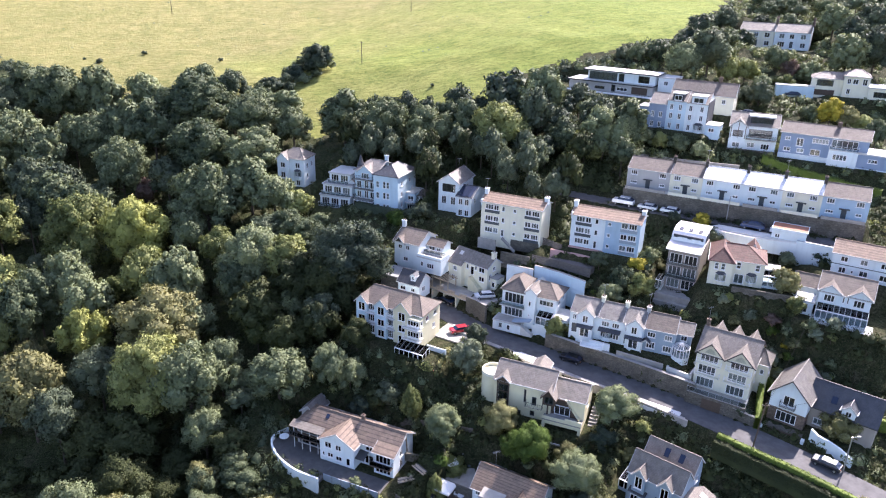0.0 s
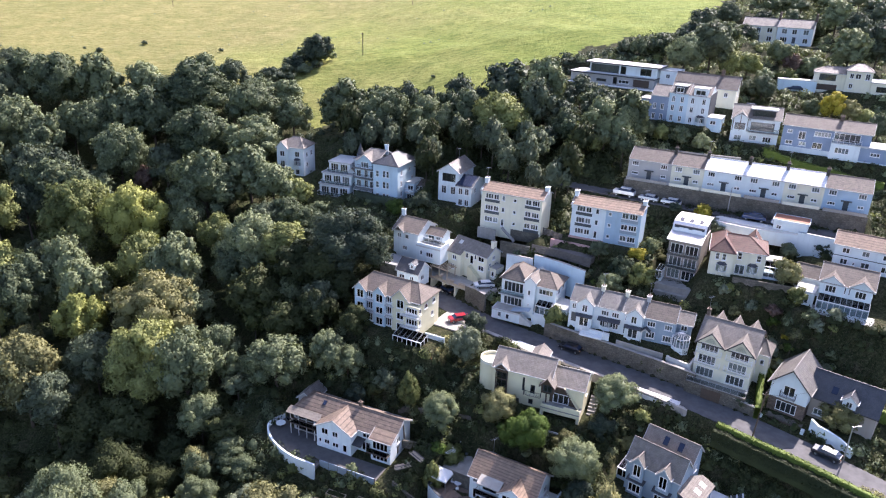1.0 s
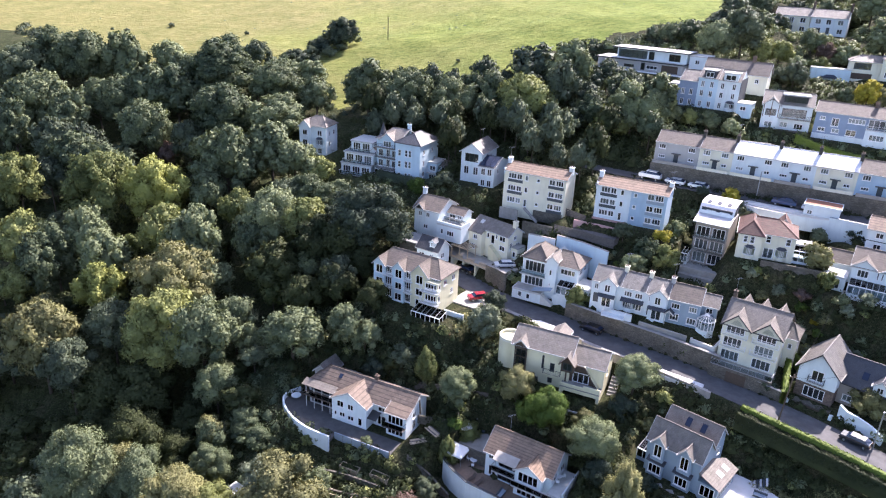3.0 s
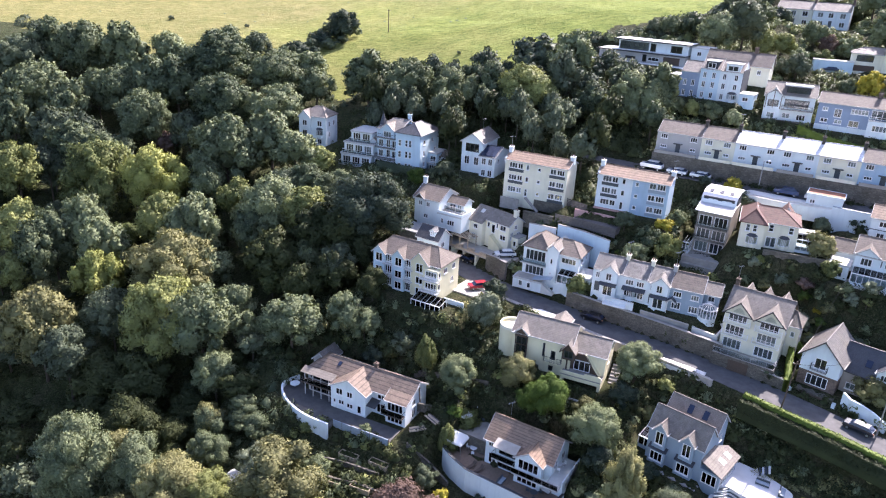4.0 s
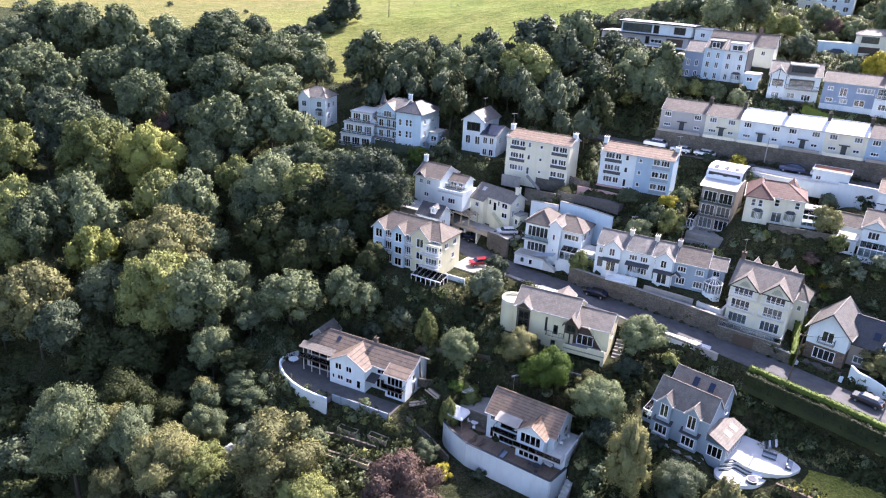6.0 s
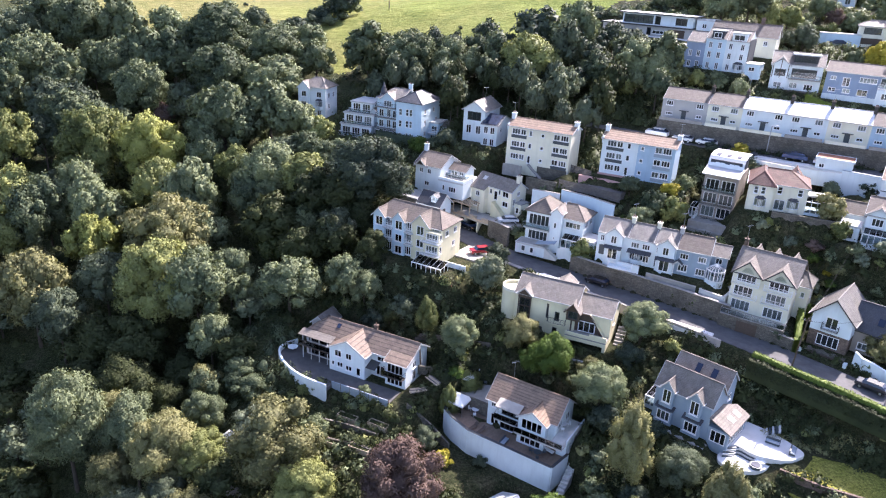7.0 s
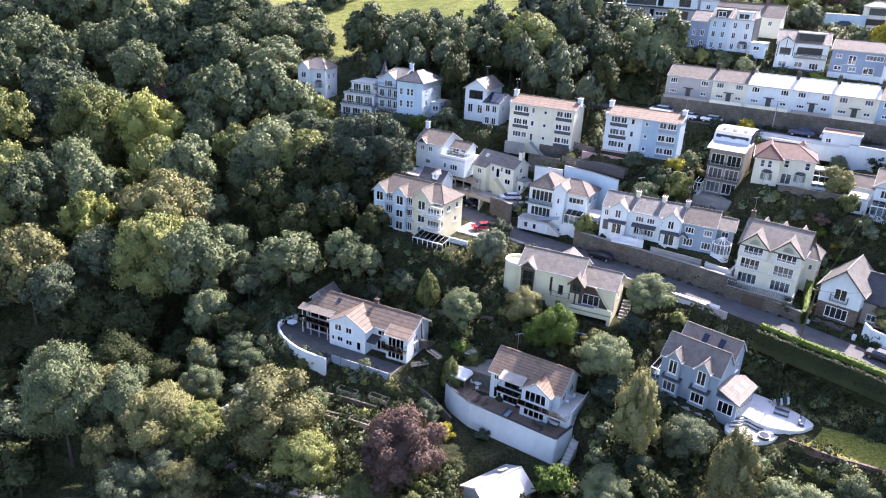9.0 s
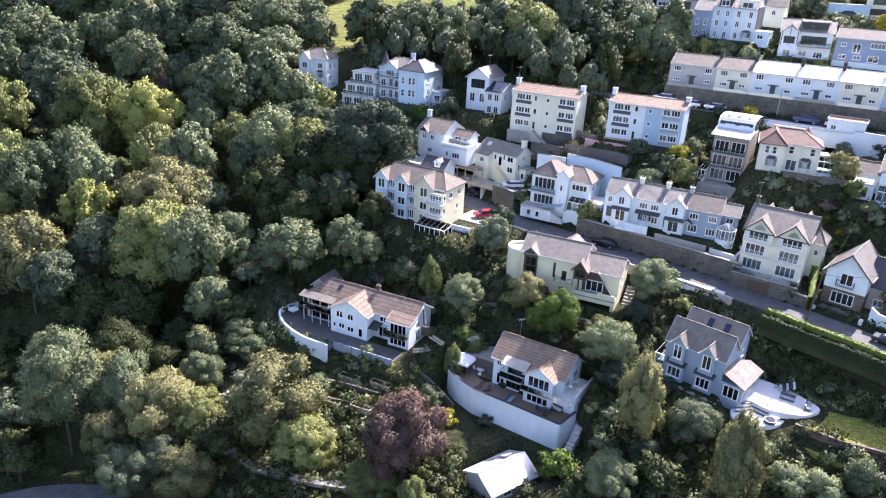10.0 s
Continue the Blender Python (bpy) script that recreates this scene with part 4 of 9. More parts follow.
def garage_cottage():
    h = House("outbuilding", "small white garage cottage with dark slate roof and dormer", -8.2, 139.6, -30, 33.6, "outbuilding")
    h.level(-5, 6, -0.5, 5)
    h.walls(0, 5.2, 0, 4.6, -1, 2.6, WHITE, F=[(0.5, 0.6, 1.4, 1.0, 2), (3.2, 0.6, 1.0, 1.0, 2)], R=[(1.4, 0.5, 1.2, 1.2, 2)], gable="x", rise=1.9)
    h.roof(0, 5.2, 0, 4.6, 2.6, 1.9, SLATE_DARK)
    h.walls(2.9, 4.1, 0.4, 2.2, 3.0, 4.2, WHITE, F=[(0.2, 3.2, 0.8, 0.9, 2)], gable="y", rise=0.5)
    h.roof(2.9, 4.1, 0.4, 2.2, 4.2, 0.5, SLATE_DARK, axis="y", over=0.12)
    h.flat(-5.2, -0.4, 1.0, 6.2, 2.5, FELT, 0.1)
    h.walls(-5.2, -0.4, 1.0, 6.2, -1, 2.5, STONE)


def garages():
    h = House("garage_row", "pale open-fronted garage row under a paved terrace", -3.6, 144.6, -39, 30.6, "garage")
    h.level(-0.5, 13, 0.5, 9.0, 2.6, 1.5)
    h.level(13.4, 18.2, -0.6, 4.0, 2.9, 1.2)
    h.box("roof_slab", 0, 13.2, 0, 5, 2.3, 2.6, PAVING)
    h.box("back_wall", 0, 13.2, 4.6, 4.9, -0.5, 2.3, STONE)
    for x in (0, 3.3, 6.6, 9.9, 12.9):
        h.box("pier", x, x + 0.3, 0.05, 4.6, -0.5, 2.3, PALECREAM)
    h.box("parapet", 0, 13.2, -0.02, 0.16, 2.6, 2.95, WOOD_PALE)
    for i in range(4):
        h.box("terrace_planter", 1.0 + i * 3.2, 2.6 + i * 3.2, 0.6, 1.2, 2.604, 3.1, WOOD_PALE)


def hip_house():
    h = House("house", "white house with twin hipped brown roofs, balcony and sun room", 13.6, 131.6, -27, 31.6)
    h.level(-1, 14, -4, 8)
    h.walls(0, 5.2, 0, 7, -1, 7.2, WHITE, F=[(0.5, 4.2, 4.2, 2.2, 5, 1, "french"), (0.6, 1.2, 4.0, 1.9, 5, 1, "french")], L=[(2, 4, 1, 1.3, 2)])
    h.roof(0, 5.2, 0, 7, 7.2, 1.9, TILE_BROWN, axis="y", hip=(2.3, 2.3), over=0.4)
    h.walls(5.21, 7.4, -0.8, 6, -1, 7.7, WHITE, F=[(0.7, 4.6, 0.6, 1.2), (0.8, 2.3, 0.4, 0.6)], gable="y", rise=0.9)
    h.roof(5.21, 7.4, -0.8, 3.5, 7.7, 0.9, SLATE_WORN, axis="y", over=0.15)
    h.walls(7.41, 11.4, 0.4, 7, -1, 6.9, WHITE, F=[(0.4, 4.9, 3.0, 1.2, 4)], R=[(1.2, 4.9, 1.5, 1.2, 2), (4, 4.9, 1.2, 1.2, 2)])
    h.roof(7.0, 11.4, 0.4, 7, 6.9, 1.8, TILE_BROWN, hip=(0.0, 2.6), over=0.35)
    h.balcony(-0.2, 5.2, 0, 3.75, 1.1, PALE_FLAT, STEEL, True)
    h.walls(-0.6, 5.4, -3.0, -0.02, -1, 0.95, WHITE, F=[(1.2, -0.5, 0.9, 1.2), (3.0, -0.6, 0.8, 1.2)])
    h.flat(-0.6, 5.4, -3.0, -0.02, 0.95, PAVING, 0.0, TRIM)
    h.conservatory(8.0, 11.0, -1.6, 0.38, 1.2, 2.0, 0.5, 0.4)
    h.walls(7.41, 11.39, -1.7, 0.38, -1, 1.2, WHITE)
    h.walls(11.4, 14.4, -1.2, 3.6, -1, 3.4, WHITE, F=[(0.6, 1.4, 1.6, 1.3, 3)], R=[(1, 1.4, 1.6, 1.3, 2)])
    h.flat(11.4, 14.4, -1.2, 3.6, 3.4, PALE_FLAT, 0.05, TRIM)
    for i in range(8):
        h.box("step", 5.4 + i * 0.3, 5.7 + i * 0.3, -3.0, -1.9, -1, 0.9 - i * 0.2, PALE_FLAT)
    h.put("stair_canopy", Bag().slab([(3.6, -3.4, 1.7), (7.4, -3.4, 2.5), (7.4, -2.0, 2.7), (3.6, -2.0, 1.9)], 0.08), PANEL_GREY)


def faceted_conservatory(h, xc, yc, R):
    """A white eight-sided glass room on a dwarf wall with a ribbed pointed roof."""
    ring = [(xc + R * math.cos(radians(22.5 + 45 * i)), yc + R * math.sin(radians(22.5 + 45 * i))) for i in range(8)]
    ob = h.put("conservatory", Bag().slab([(x, y, 0.6) for x, y in ring], 1.8), WHITE)
    fr, gl, rf = Bag(), Bag(), Bag()
    for (ax, ay), (bx, by) in zip(ring, ring[1:] + ring[:1]):
        gl.face((ax, ay, 0.6), (bx, by, 0.6), (bx, by, 2.3), (ax, ay, 2.3))
        rf.face((ax, ay, 2.32), (bx, by, 2.32), (xc, yc, 3.3))
        for k in (0.0, 0.5):
            px, py = ax + (bx - ax) * k, ay + (by - ay) * k
            fr.box(px - 0.06, px + 0.06, py - 0.06, py + 0.06, 0.6, 2.35)
            fr.tube((px, py, 2.35), (xc, yc, 3.34), 0.05, n=4)
        fr.tube((ax, ay, 2.35), (bx, by, 2.35), 0.09, n=4).tube((ax, ay, 0.64), (bx, by, 0.64), 0.06, n=4)
    part("glazing_frame", fr, FRAME, ob)
    part("pane", gl, GLASS, ob)
    part("glass_roof", rf, GLASS, ob)


def mid_terrace():
    ax, ay, yaw = 26.0, 122.7, -24.5
    spec = [(5.5, WHITE, "white", True), (4.6, WHITE, "white", False), (4.0, WHITE, "white", True), (5.7, GREYBLUE, "pale blue", False)]
    u = 0.0
    for i, (w, mat, word, gab) in enumerate(spec):
        x, y = ax + u * math.cos(radians(yaw)), ay + u * math.sin(radians(yaw))
        h = House("cottage", f"{word} two-storey terraced cottage with {'gabled bay and ' if gab else ''}slate roof", x, y, yaw, 33.6 - 0.1 * i, group="terrace above the road")
        h.level(-0.5, w + 0.5, -2.6, 7, 0, 2)
        mid = w * 0.58
        f = [(0.5, 2.9, 0.8, 1.2, 2), (0.5, 0.3, 1.0, 1.9, 1, 1, "door")] if gab else [(0.6, 2.9, 1.5, 1.1, 3), (w - 2.0, 2.9, 1.4, 1.1, 3), (0.6, 0.6, 1.6, 1.4, 3), (w - 2.1, 0.5, 1.6, 1.3, 3)]
        h.walls(0.002, w - 0.002, 0, 6.2, -1.2, 4.8, mat, F=f, gable="x", rise=1.9)
        h.roof(0.27, w - 0.27, 0, 6.2, 4.8, 1.9, TILE_BROWN if i == 3 else SLATE, over=0.25)
        if gab:
            h.walls(mid - 1.5, mid + 1.5, -0.9, -0.01, -1.2, 4.9, mat, F=[(0.9, 3.1, 1.1, 1.5, 2), (0.6, 0.1, 1.8, 2.0, 2, 1, "french")], gable="y", rise=1.2)
            h.roof(mid - 1.5, mid + 1.5, -0.9, 3.0, 4.9, 1.25, SLATE, axis="y", over=0.2)
            h.put("awning", Bag().slab([(mid - 1.6, -1.8, 2.4), (mid + 1.6, -1.8, 2.4), (mid + 1.6, -0.92, 2.75), (mid - 1.6, -0.92, 2.75)], 0.08), SLATE_DARK)
        elif i == 1:
            h.put("awning", Bag().slab([(0.2, -1.0, 2.25), (w - 0.2, -1.0, 2.25), (w - 0.2, -0.02, 2.7), (0.2, -0.02, 2.7)], 0.08), SLATE_DARK)
            h.bay(1.8, 2.4, 0, 0.1, 2.1, 0.6, WHITE, SLATE_DARK)
        if i == 3:
            h.roof(-0.1, 1.3, -1.2, -0.02, 2.2, 0.6, SLATE_DARK, axis="y", over=0.1)
            h.box("porch_post", -0.05, 0.05, -1.15, -1.05, -0.2, 2.2, FRAME)
            h.walls(w, w + 2.6, 1.4, 6.0, -1.2, 4.4, GREYBLUE, F=[(0.7, 2.8, 1.2, 1.1, 2)], gable="x", rise=1.2)
            h.roof(w, w + 2.6, 1.4, 6.0, 4.4, 1.3, SLATE_WORN)
            faceted_conservatory(h, w + 1.2, 0.0, 1.6)
        if i in (1, 2, 3):
            h.chimney(0.0, 3.1, 6.0, 7.5, PALECREAM if i < 3 else GREY, 0.7, 0.9)
        if i == 0:
            h.balcony(3.2, 7.4, -1.9, -0.3, 1.8, WHITE, FRAME, False)
        u += w


def gabled_villa():
    h = House("gabled_house", "cream three-storey house with twin gables and balconies", 46.2, 109.2, -33.5, 30.9)
    h.level(-0.4, 11, -2.0, 10, 0, 1.2)
    h.box("garage_base", -0.3, 9.7, -2.9, -0.02, -3.4, -0.06, STONE)
    W = 9.4
    f = []
    for z in (0.2, 2.7, 5.1):
        f += [(0.5, z, 3.0, 1.8 if z < 5 else 1.7, 4, 1, "french"), (5.6, z, 3.0, 1.8 if z < 5 else 1.7, 4, 1, "french")]
    h.walls(0, W, 0, 8.5, -1, 6.9, PALECREAM, F=f, R=[(2, 4.6, 0.8, 1.1, 2), (5, 4.6, 0.8, 1.1, 2), (3.4, 2, 0.8, 1.1, 2)])
    h.roof(0, W, 0, 8.5, 6.9, 2.9, SLATE_WORN, over=0.35, trim=TRIM_DARK)
    for xc in (2.2, 7.2):
        h.walls(xc - 2.2, xc + 2.2, -0.35, -0.01, 5.0, 6.9, PALECREAM, F=[(0.7, 5.3, 3.0, 1.5, 4, 1, "french")], gable="y", rise=2.1)
        h.roof(xc - 2.2, xc + 2.2, -0.35, 4.0, 6.9, 2.1, SLATE_WORN, axis="y", over=0.3, trim=TRIM_DARK)
        h.put("gable_window", Bag().face((xc - 1.0, -0.36, 7.0), (xc + 1.0, -0.36, 7.0), (xc + 0.5, -0.36, 7.7), (xc, -0.36, 8.0), (xc - 0.5, -0.36, 7.7)), GLASS)
        h.balcony(xc - 2.1, xc + 2.1, 0, 2.65, 0.8, PALECREAM, FRAME)
        h.balcony(xc - 2.1, xc + 2.1, -0.35, 5.0, 0.6, PALECREAM, FRAME)
    for x in (1.6, 4.6, 7.6):
        h.roof(x - 1.1, x + 1.1, 5.2, 9.4, 7.3, 1.7, SLATE_WORN, axis="y", over=0.2)
    h.chimney(0.1, 4.5, 8.4, 11.0, BRICK, 0.6, 0.6, 1)
    h.balcony(-0.2, 9.6, -0.02, 0.0, 2.7, PAVING, STEEL, True)
    h.opening(Vector((2.6, -3.05, -2.5)), 0.0, 3.2, 2.1, 1, 1, "garage")
    h.walls(9.41, 11.2, 4, 8.5, -1, 5.8, PALECREAM, F=[(0.5, 3.6, 0.7, 1.0)], R=[(1.5, 3.4, 0.8, 1.2, 2)])
    h.roof(9.0, 11.2, 4, 8.5, 5.8, 1.6, SLATE_WORN, hip=(0, 1.2))


def white_gable():
    h = House("house", "white gable-fronted house with stone base and dark slate wing", 56.9, 102.2, -40, 29.0)
    h.level(-0.4, 14, -1.0, 9)
    h.walls(0, 5.8, 0, 8.5, 2.6, 5.6, WHITE, F=[(2.0, 3.4, 1.8, 1.9, 2, 1, "french")], gable="y", rise=2.9)
    h.walls(0.02, 5.78, 0.02, 8.48, -1.0, 2.6, BRICK, F=[(1.3, 0.3, 3.2, 1.9, 4, 1, "french")])
    h.roof(0, 5.8, 0, 8.5, 5.6, 2.9, SLATE, axis="y", over=0.5, trim=TRIM_DARK)
    h.balcony(1.7, 4.1, 0, 3.3, 0.8, PALE_FLAT, FRAME_DARK)
    h.walls(5.81, 15.5, 2.5, 8.5, -1.0, 4.0, TAUPE, F=[(0.8, 0.6, 1.4, 1.2, 2), (5.2, 2.0, 1.6, 1.5, 2)], gable="x", rise=3.4)
    h.roof(5.4, 15.5, 2.5, 8.5, 4.0, 3.4, SLATE_DARK, over=0.3, trim=TRIM_DARK)
    h.walls(10.4, 12.4, 2.0, 4.4, 4.0, 5.4, WHITE, F=[(0.5, 4.2, 1.0, 1.0, 2)], gable="y", rise=0.9)
    h.roof(10.4, 12.4, 2.0, 5.0, 5.4, 0.9, SLATE_DARK, axis="y", over=0.25)
    h.put("rooflight", Bag().slab([(8.4, 3.2, 5.08), (9.3, 3.2, 5.08), (9.3, 4.0, 5.98), (8.4, 4.0, 5.98)], 0.06), SOLAR)
    h.box("garage_wall", 0.2, 6.2, -1.9, -0.02, -2.6, -0.1, STONE)
    h.opening(Vector((0.9, -2.06, -2.2)), 0.0, 4.4, 1.9, 1, 1, "garage")
    h.box("gate_pier", -0.3, 0.2, -2.6, -1.92, -2.6, -0.2, WHITE)
    h.box("gate_pier", 6.3, 6.8, -2.6, -1.92, -2.6, -0.2, WHITE)


def white_veranda_house():
    h = House("house", "white gabled house with brown roof and long glazed veranda", 69.9, 117.5, -32, 41.2)
    h.level(-3, 12, -4.5, 9, 0, 2.0)
    W = 8.4
    h.walls(0, W, 0, 8, -1, 5.0, WHITE, F=[(0.7, 3.0, 1.0, 1.5, 2), (1.9, 3.0, 1.4, 1.5, 2), (3.9, 3.2, 0.4, 1.4), (4.6, 3.2, 0.4, 1.4), (5.9, 3.0, 1.8, 1.5, 4)], R=[(2, 3, 1.2, 1.2, 2), (5, 1, 1.2, 1.4, 2)], gable="x", rise=2.2)
    h.roof(0, W, 0, 8, 5.0, 2.2, TILE_BROWN, over=0.35)
    for xc in (1.8, 6.6):
        h.walls(xc - 1.7, xc + 1.7, -0.3, -0.01, 2.7, 5.2, WHITE, F=[(0.8, 3.1, 1.8, 1.4, 3)], gable="y", rise=1.2)
        h.roof(xc - 1.7, xc + 1.7, -0.3, 3.6, 5.2, 1.2, TILE_BROWN, axis="y", over=0.25)
    h.conservatory(0.2, W, -2.8, -0.02, 0, 2.2, 0.35, 0.7)
    h.box("terrace", -0.5, W + 1.2, -3.7, -0.02, -1.6, -0.03, PALE_FLAT)
    h.walls(-3.4, -0.4, -1.2, 2.4, -1, 2.5, WHITE, F=[(0.8, 0.3, 1.4, 1.9, 2, 1, "french")])
    h.flat(-3.4, -0.4, -1.2, 2.4, 2.5, PALE_FLAT, 0.1, TRIM)
    h.roof(-4.5, 0.5, 4.5, 9.5, 3.4, 1.5, TILE_BROWN)
    h.walls(-4.5, 0.5, 4.5, 9.5, -1, 3.4, WHITE, F=[(1.0, 1, 1.0, 1.2, 2)], gable="x", rise=1.5)


def lane_house():
    h = House("house", "white two-storey house with pinkish tiled roof and dark band", 76.0, 126.0, -32, 45.6)
    h.level(-1, 13, -2, 7)
    h.walls(0, 12, 0, 6.5, -1, 4.7, WHITE, F=[(1.3, 3.0, 1.3, 1.1, 2), (4.6, 3.0, 1.3, 1.1, 2), (8.0, 3.0, 1.3, 1.1, 2), (1.3, 0.7, 1.3, 1.2, 2), (3.4, 0.9, 0.5, 0.7), (4.8, 0.7, 1.5, 1.2, 2), (8.2, 0.6, 1.5, 1.2, 2)], gable="x", rise=1.6)
    h.box("band", 0, 12, -0.05, -0.005, 2.35, 2.5, PANEL_DARK)
    h.roof(0, 12, 0, 6.5, 4.7, 1.6, TILE_TAN)


tower_modern()
red_roof_house()
pale_house()
cream_cottage()
garage_cottage()
garages()
hip_house()
mid_terrace()
gabled_villa()
white_gable()
white_veranda_house()
lane_house()


# ---- below the road ----
def corner_row():
    h = House("row_house", "blue-white and cream three-storey row house with gables and conservatory", -15.6, 128.2, -28.5, 30.2)
    h.level(-1, 19, -4, 9)
    st = 2.4
    for x0, x1, mat, gx in ((0, 4.4, BLUEWHITE, 1.3), (4.4, 8.8, BLUEWHITE, 5.8), (8.8, 14.8, CREAM, 10.6)):
        W = x1 - x0
        f = []
        for k, z in enumerate((0.3, 2.8, 5.2)):
            f += [(0.5, z, 1.5, 1.5, 2), (W - 2.0, z - 0.1, 1.5, 1.7, 3)]
        R = [(1.5, 5.0, 1.2, 1.1, 2), (4.6, 5.0, 1.2, 1.1, 2), (4.2, 2.4, 1.0, 1.1, 2)] if x0 > 8.5 else ()
        h.walls(x0 + 0.002, x1 - 0.002, 0, 7.2, -1.6, 7.1, mat, F=f, R=R, label="")
        g, q = gx, 1.9 if x0 > 8 else 1.3
        h.walls(g - q, g + q, -0.6, -0.01, -1.6, 7.1, mat, F=[(q - 0.8, 5.0, 1.6, 1.8, 2), (q - 0.8, 2.6, 1.6, 1.5, 2), (q - 0.8, 0.2, 1.6, 1.6, 2)], gable="y", rise=q)
        h.roof(g - q, g + q, -0.6, 3.6, 7.1, q + 0.05, TILE_BROWN, axis="y", over=0.3)
    h.roof(0, 14.8, 0, 7.2, 7.1, 2.1, TILE_BROWN, hip=(1.8, 2.6), over=0.35)
    for z in (2.6, 5.0):
        h.balcony(2.4, 4.5, 0, z, 1.0, TRIM, FRAME)
        h.balcony(7.2, 9.1, 0, z, 1.0, TRIM, FRAME)
    h.walls(11.9, 15.1, -1.2, -0.02, -1.6, 6.4, CREAM, F=[(0.4, 4.8, 2.5, 1.3, 4), (0.4, 2.4, 2.5, 1.4, 4)], R=[(0.2, 4.8, 0.8, 1.3), (0.2, 2.4, 0.8, 1.4)])
    h.balcony(11.6, 15.5, -1.2, 4.6, 0.9, TRIM, FRAME)
    h.balcony(11.6, 15.5, -1.2, 2.2, 0.9, TRIM, FRAME)
    h.conservatory(11.0, 17.2, -3.8, -1.22, -1.4, 2.3, 0.6, 0.4)
    h.box("terracotta_terrace", 16.5, 19.8, -4.2, 0.0, -1.9, -1.35, TERRACOTTA)
    h.box("parking_wall", 15.8, 20.0, 0.2, 0.45, -1.6, 0.9, WHITE)


def art_house():
    h = House("house", "cream house with grey slate roof, dark timber gables and glazed bay", 10.8, 108.8, -23, 25.3)
    h.level(-2, 18, -1.5, 8.5)
    h.walls(0, 10.4, 0, 7, -2, 6.3, CREAM, F=[(0.7, 0.6, 1.9, 5.0, 2, 3, "dark"), (7.0, 2.6, 0.8, 1.7, 1, 1, "dark"), (6.8, 0.4, 0.8, 1.0, 1, 1, "dark"), (4.2, -1.2, 0.9, 2.1, 1, 1, "dark"), (5.5, 2.8, 0.4, 2.6, 1, 1, "dark")], gable="x", rise=2.1)
    h.roof(0, 10.4, 0, 7, 6.3, 2.1, SLATE_WORN, over=0.25)
    h.walls(0.5, 2.8, -0.35, -0.01, 5.6, 6.5, WOOD_DARK, gable="y", rise=1.0)
    h.roof(0.5, 2.8, -0.5, 2.6, 6.5, 1.0, SLATE_WORN, axis="y", over=0.2, trim=TRIM)
    for z in (2.2, 3.9):
        h.box("bay_transom", 0.62, 2.68, -0.08, 0.02, z, z + 0.18, WOOD_DARK)
    for x in (0.55, 2.65):
        h.box("bay_post", x, x + 0.12, -0.3, 0.0, 0.5, 5.6, WOOD_DARK)
    # upper right wing: its front wall stands behind an open triangular loggia
    h.walls(10.41, 16.2, 0.6, 7, -2, 5.2, CREAM, R=[(2, 3, 1.0, 1.2, 2)], gable="x", rise=1.8)
    h.roof(10.41, 16.2, 0.6, 7, 5.2, 1.8, SLATE_WORN, over=0.2)
    h.walls(9.0, 11.2, -0.5, 2.4, 3.6, 5.5, WOOD_DARK, F=[(0.3, 3.9, 1.6, 1.4, 2, 1, "dark")], gable="y", rise=1.3)
    h.roof(9.0, 11.2, -0.9, 3.2, 5.5, 1.35, SLATE_WORN, axis="y", over=0.25, trim=WOOD_DARK)
    # Dark triangular panel stands in for the depth and shade of the recess.
    front = [(9.9, 1.62), (15.4, 1.62), (12.9, 5.0), (11.3, 5.0), (9.9, 3.5)]
    log = Bag()
    log.v = [(x, y, z) for y in (0.50, 0.59) for x, z in front]
    log.f = [(0, 1, 2, 3, 4), (9, 8, 7, 6, 5)] + [(k, k + 5, (k + 1) % 5 + 5, (k + 1) % 5) for k in range(5)]
    h.put("loggia_lining", log, WOOD_DARK, "dark timber-coloured panel standing for the shaded loggia recess")
    h.opening(Vector((11.0, 0.36, 1.7)), 0.0, 2.8, 1.9, 3, 1, "french")
    for a, b in (((15.5, -0.1, 1.6), (12.9, -0.1, 5.1)), ((9.9, -0.1, 1.6), (9.9, -0.1, 3.7)), ((12.9, -0.1, 5.1), (11.2, -0.1, 5.1))):
        h.put("timber_beam", Bag().tube(a, b, 0.13, n=6), WOOD_DARK)
    h.put("loggia_roof", Bag().slab([(12.9, -0.2, 5.2), (15.7, -0.2, 1.62), (15.7, 0.62, 1.62), (12.9, 0.62, 5.2)], 0.14), CREAM)
    h.box("loggia_floor", 9.4, 16.2, -1.6, 0.59, 1.36, 1.6, CONCRETE)
    h.box("parapet", 9.4, 13.4, -1.62, -1.46, 1.602, 2.15, CREAM)
    h.box("parapet", 13.4, 16.2, -1.62, -1.46, 1.602, 2.5, CREAM)
    # the open garage below
    h.box("pier", 9.4, 9.9, -1.6, 0.58, -2.4, 1.36, CREAM)
    h.box("pier", 15.7, 16.2, -1.6, 0.58, -2.4, 1.36, CREAM)
    h.box("lintel", 9.9, 15.7, -1.6, -1.35, 0.75, 1.36, CREAM)
    h.balcony(6.0, 9.0, 0, 2.4, 0.8, CREAM, FRAME_DARK)
    # the round corner tower with a roof terrace
    tower = Bag().tube((-1.4, 4.0, -2.0), (-1.4, 4.0, 5.0), 2.3, n=28)
    h.put("tower", tower, CREAM)
    rim = Bag()
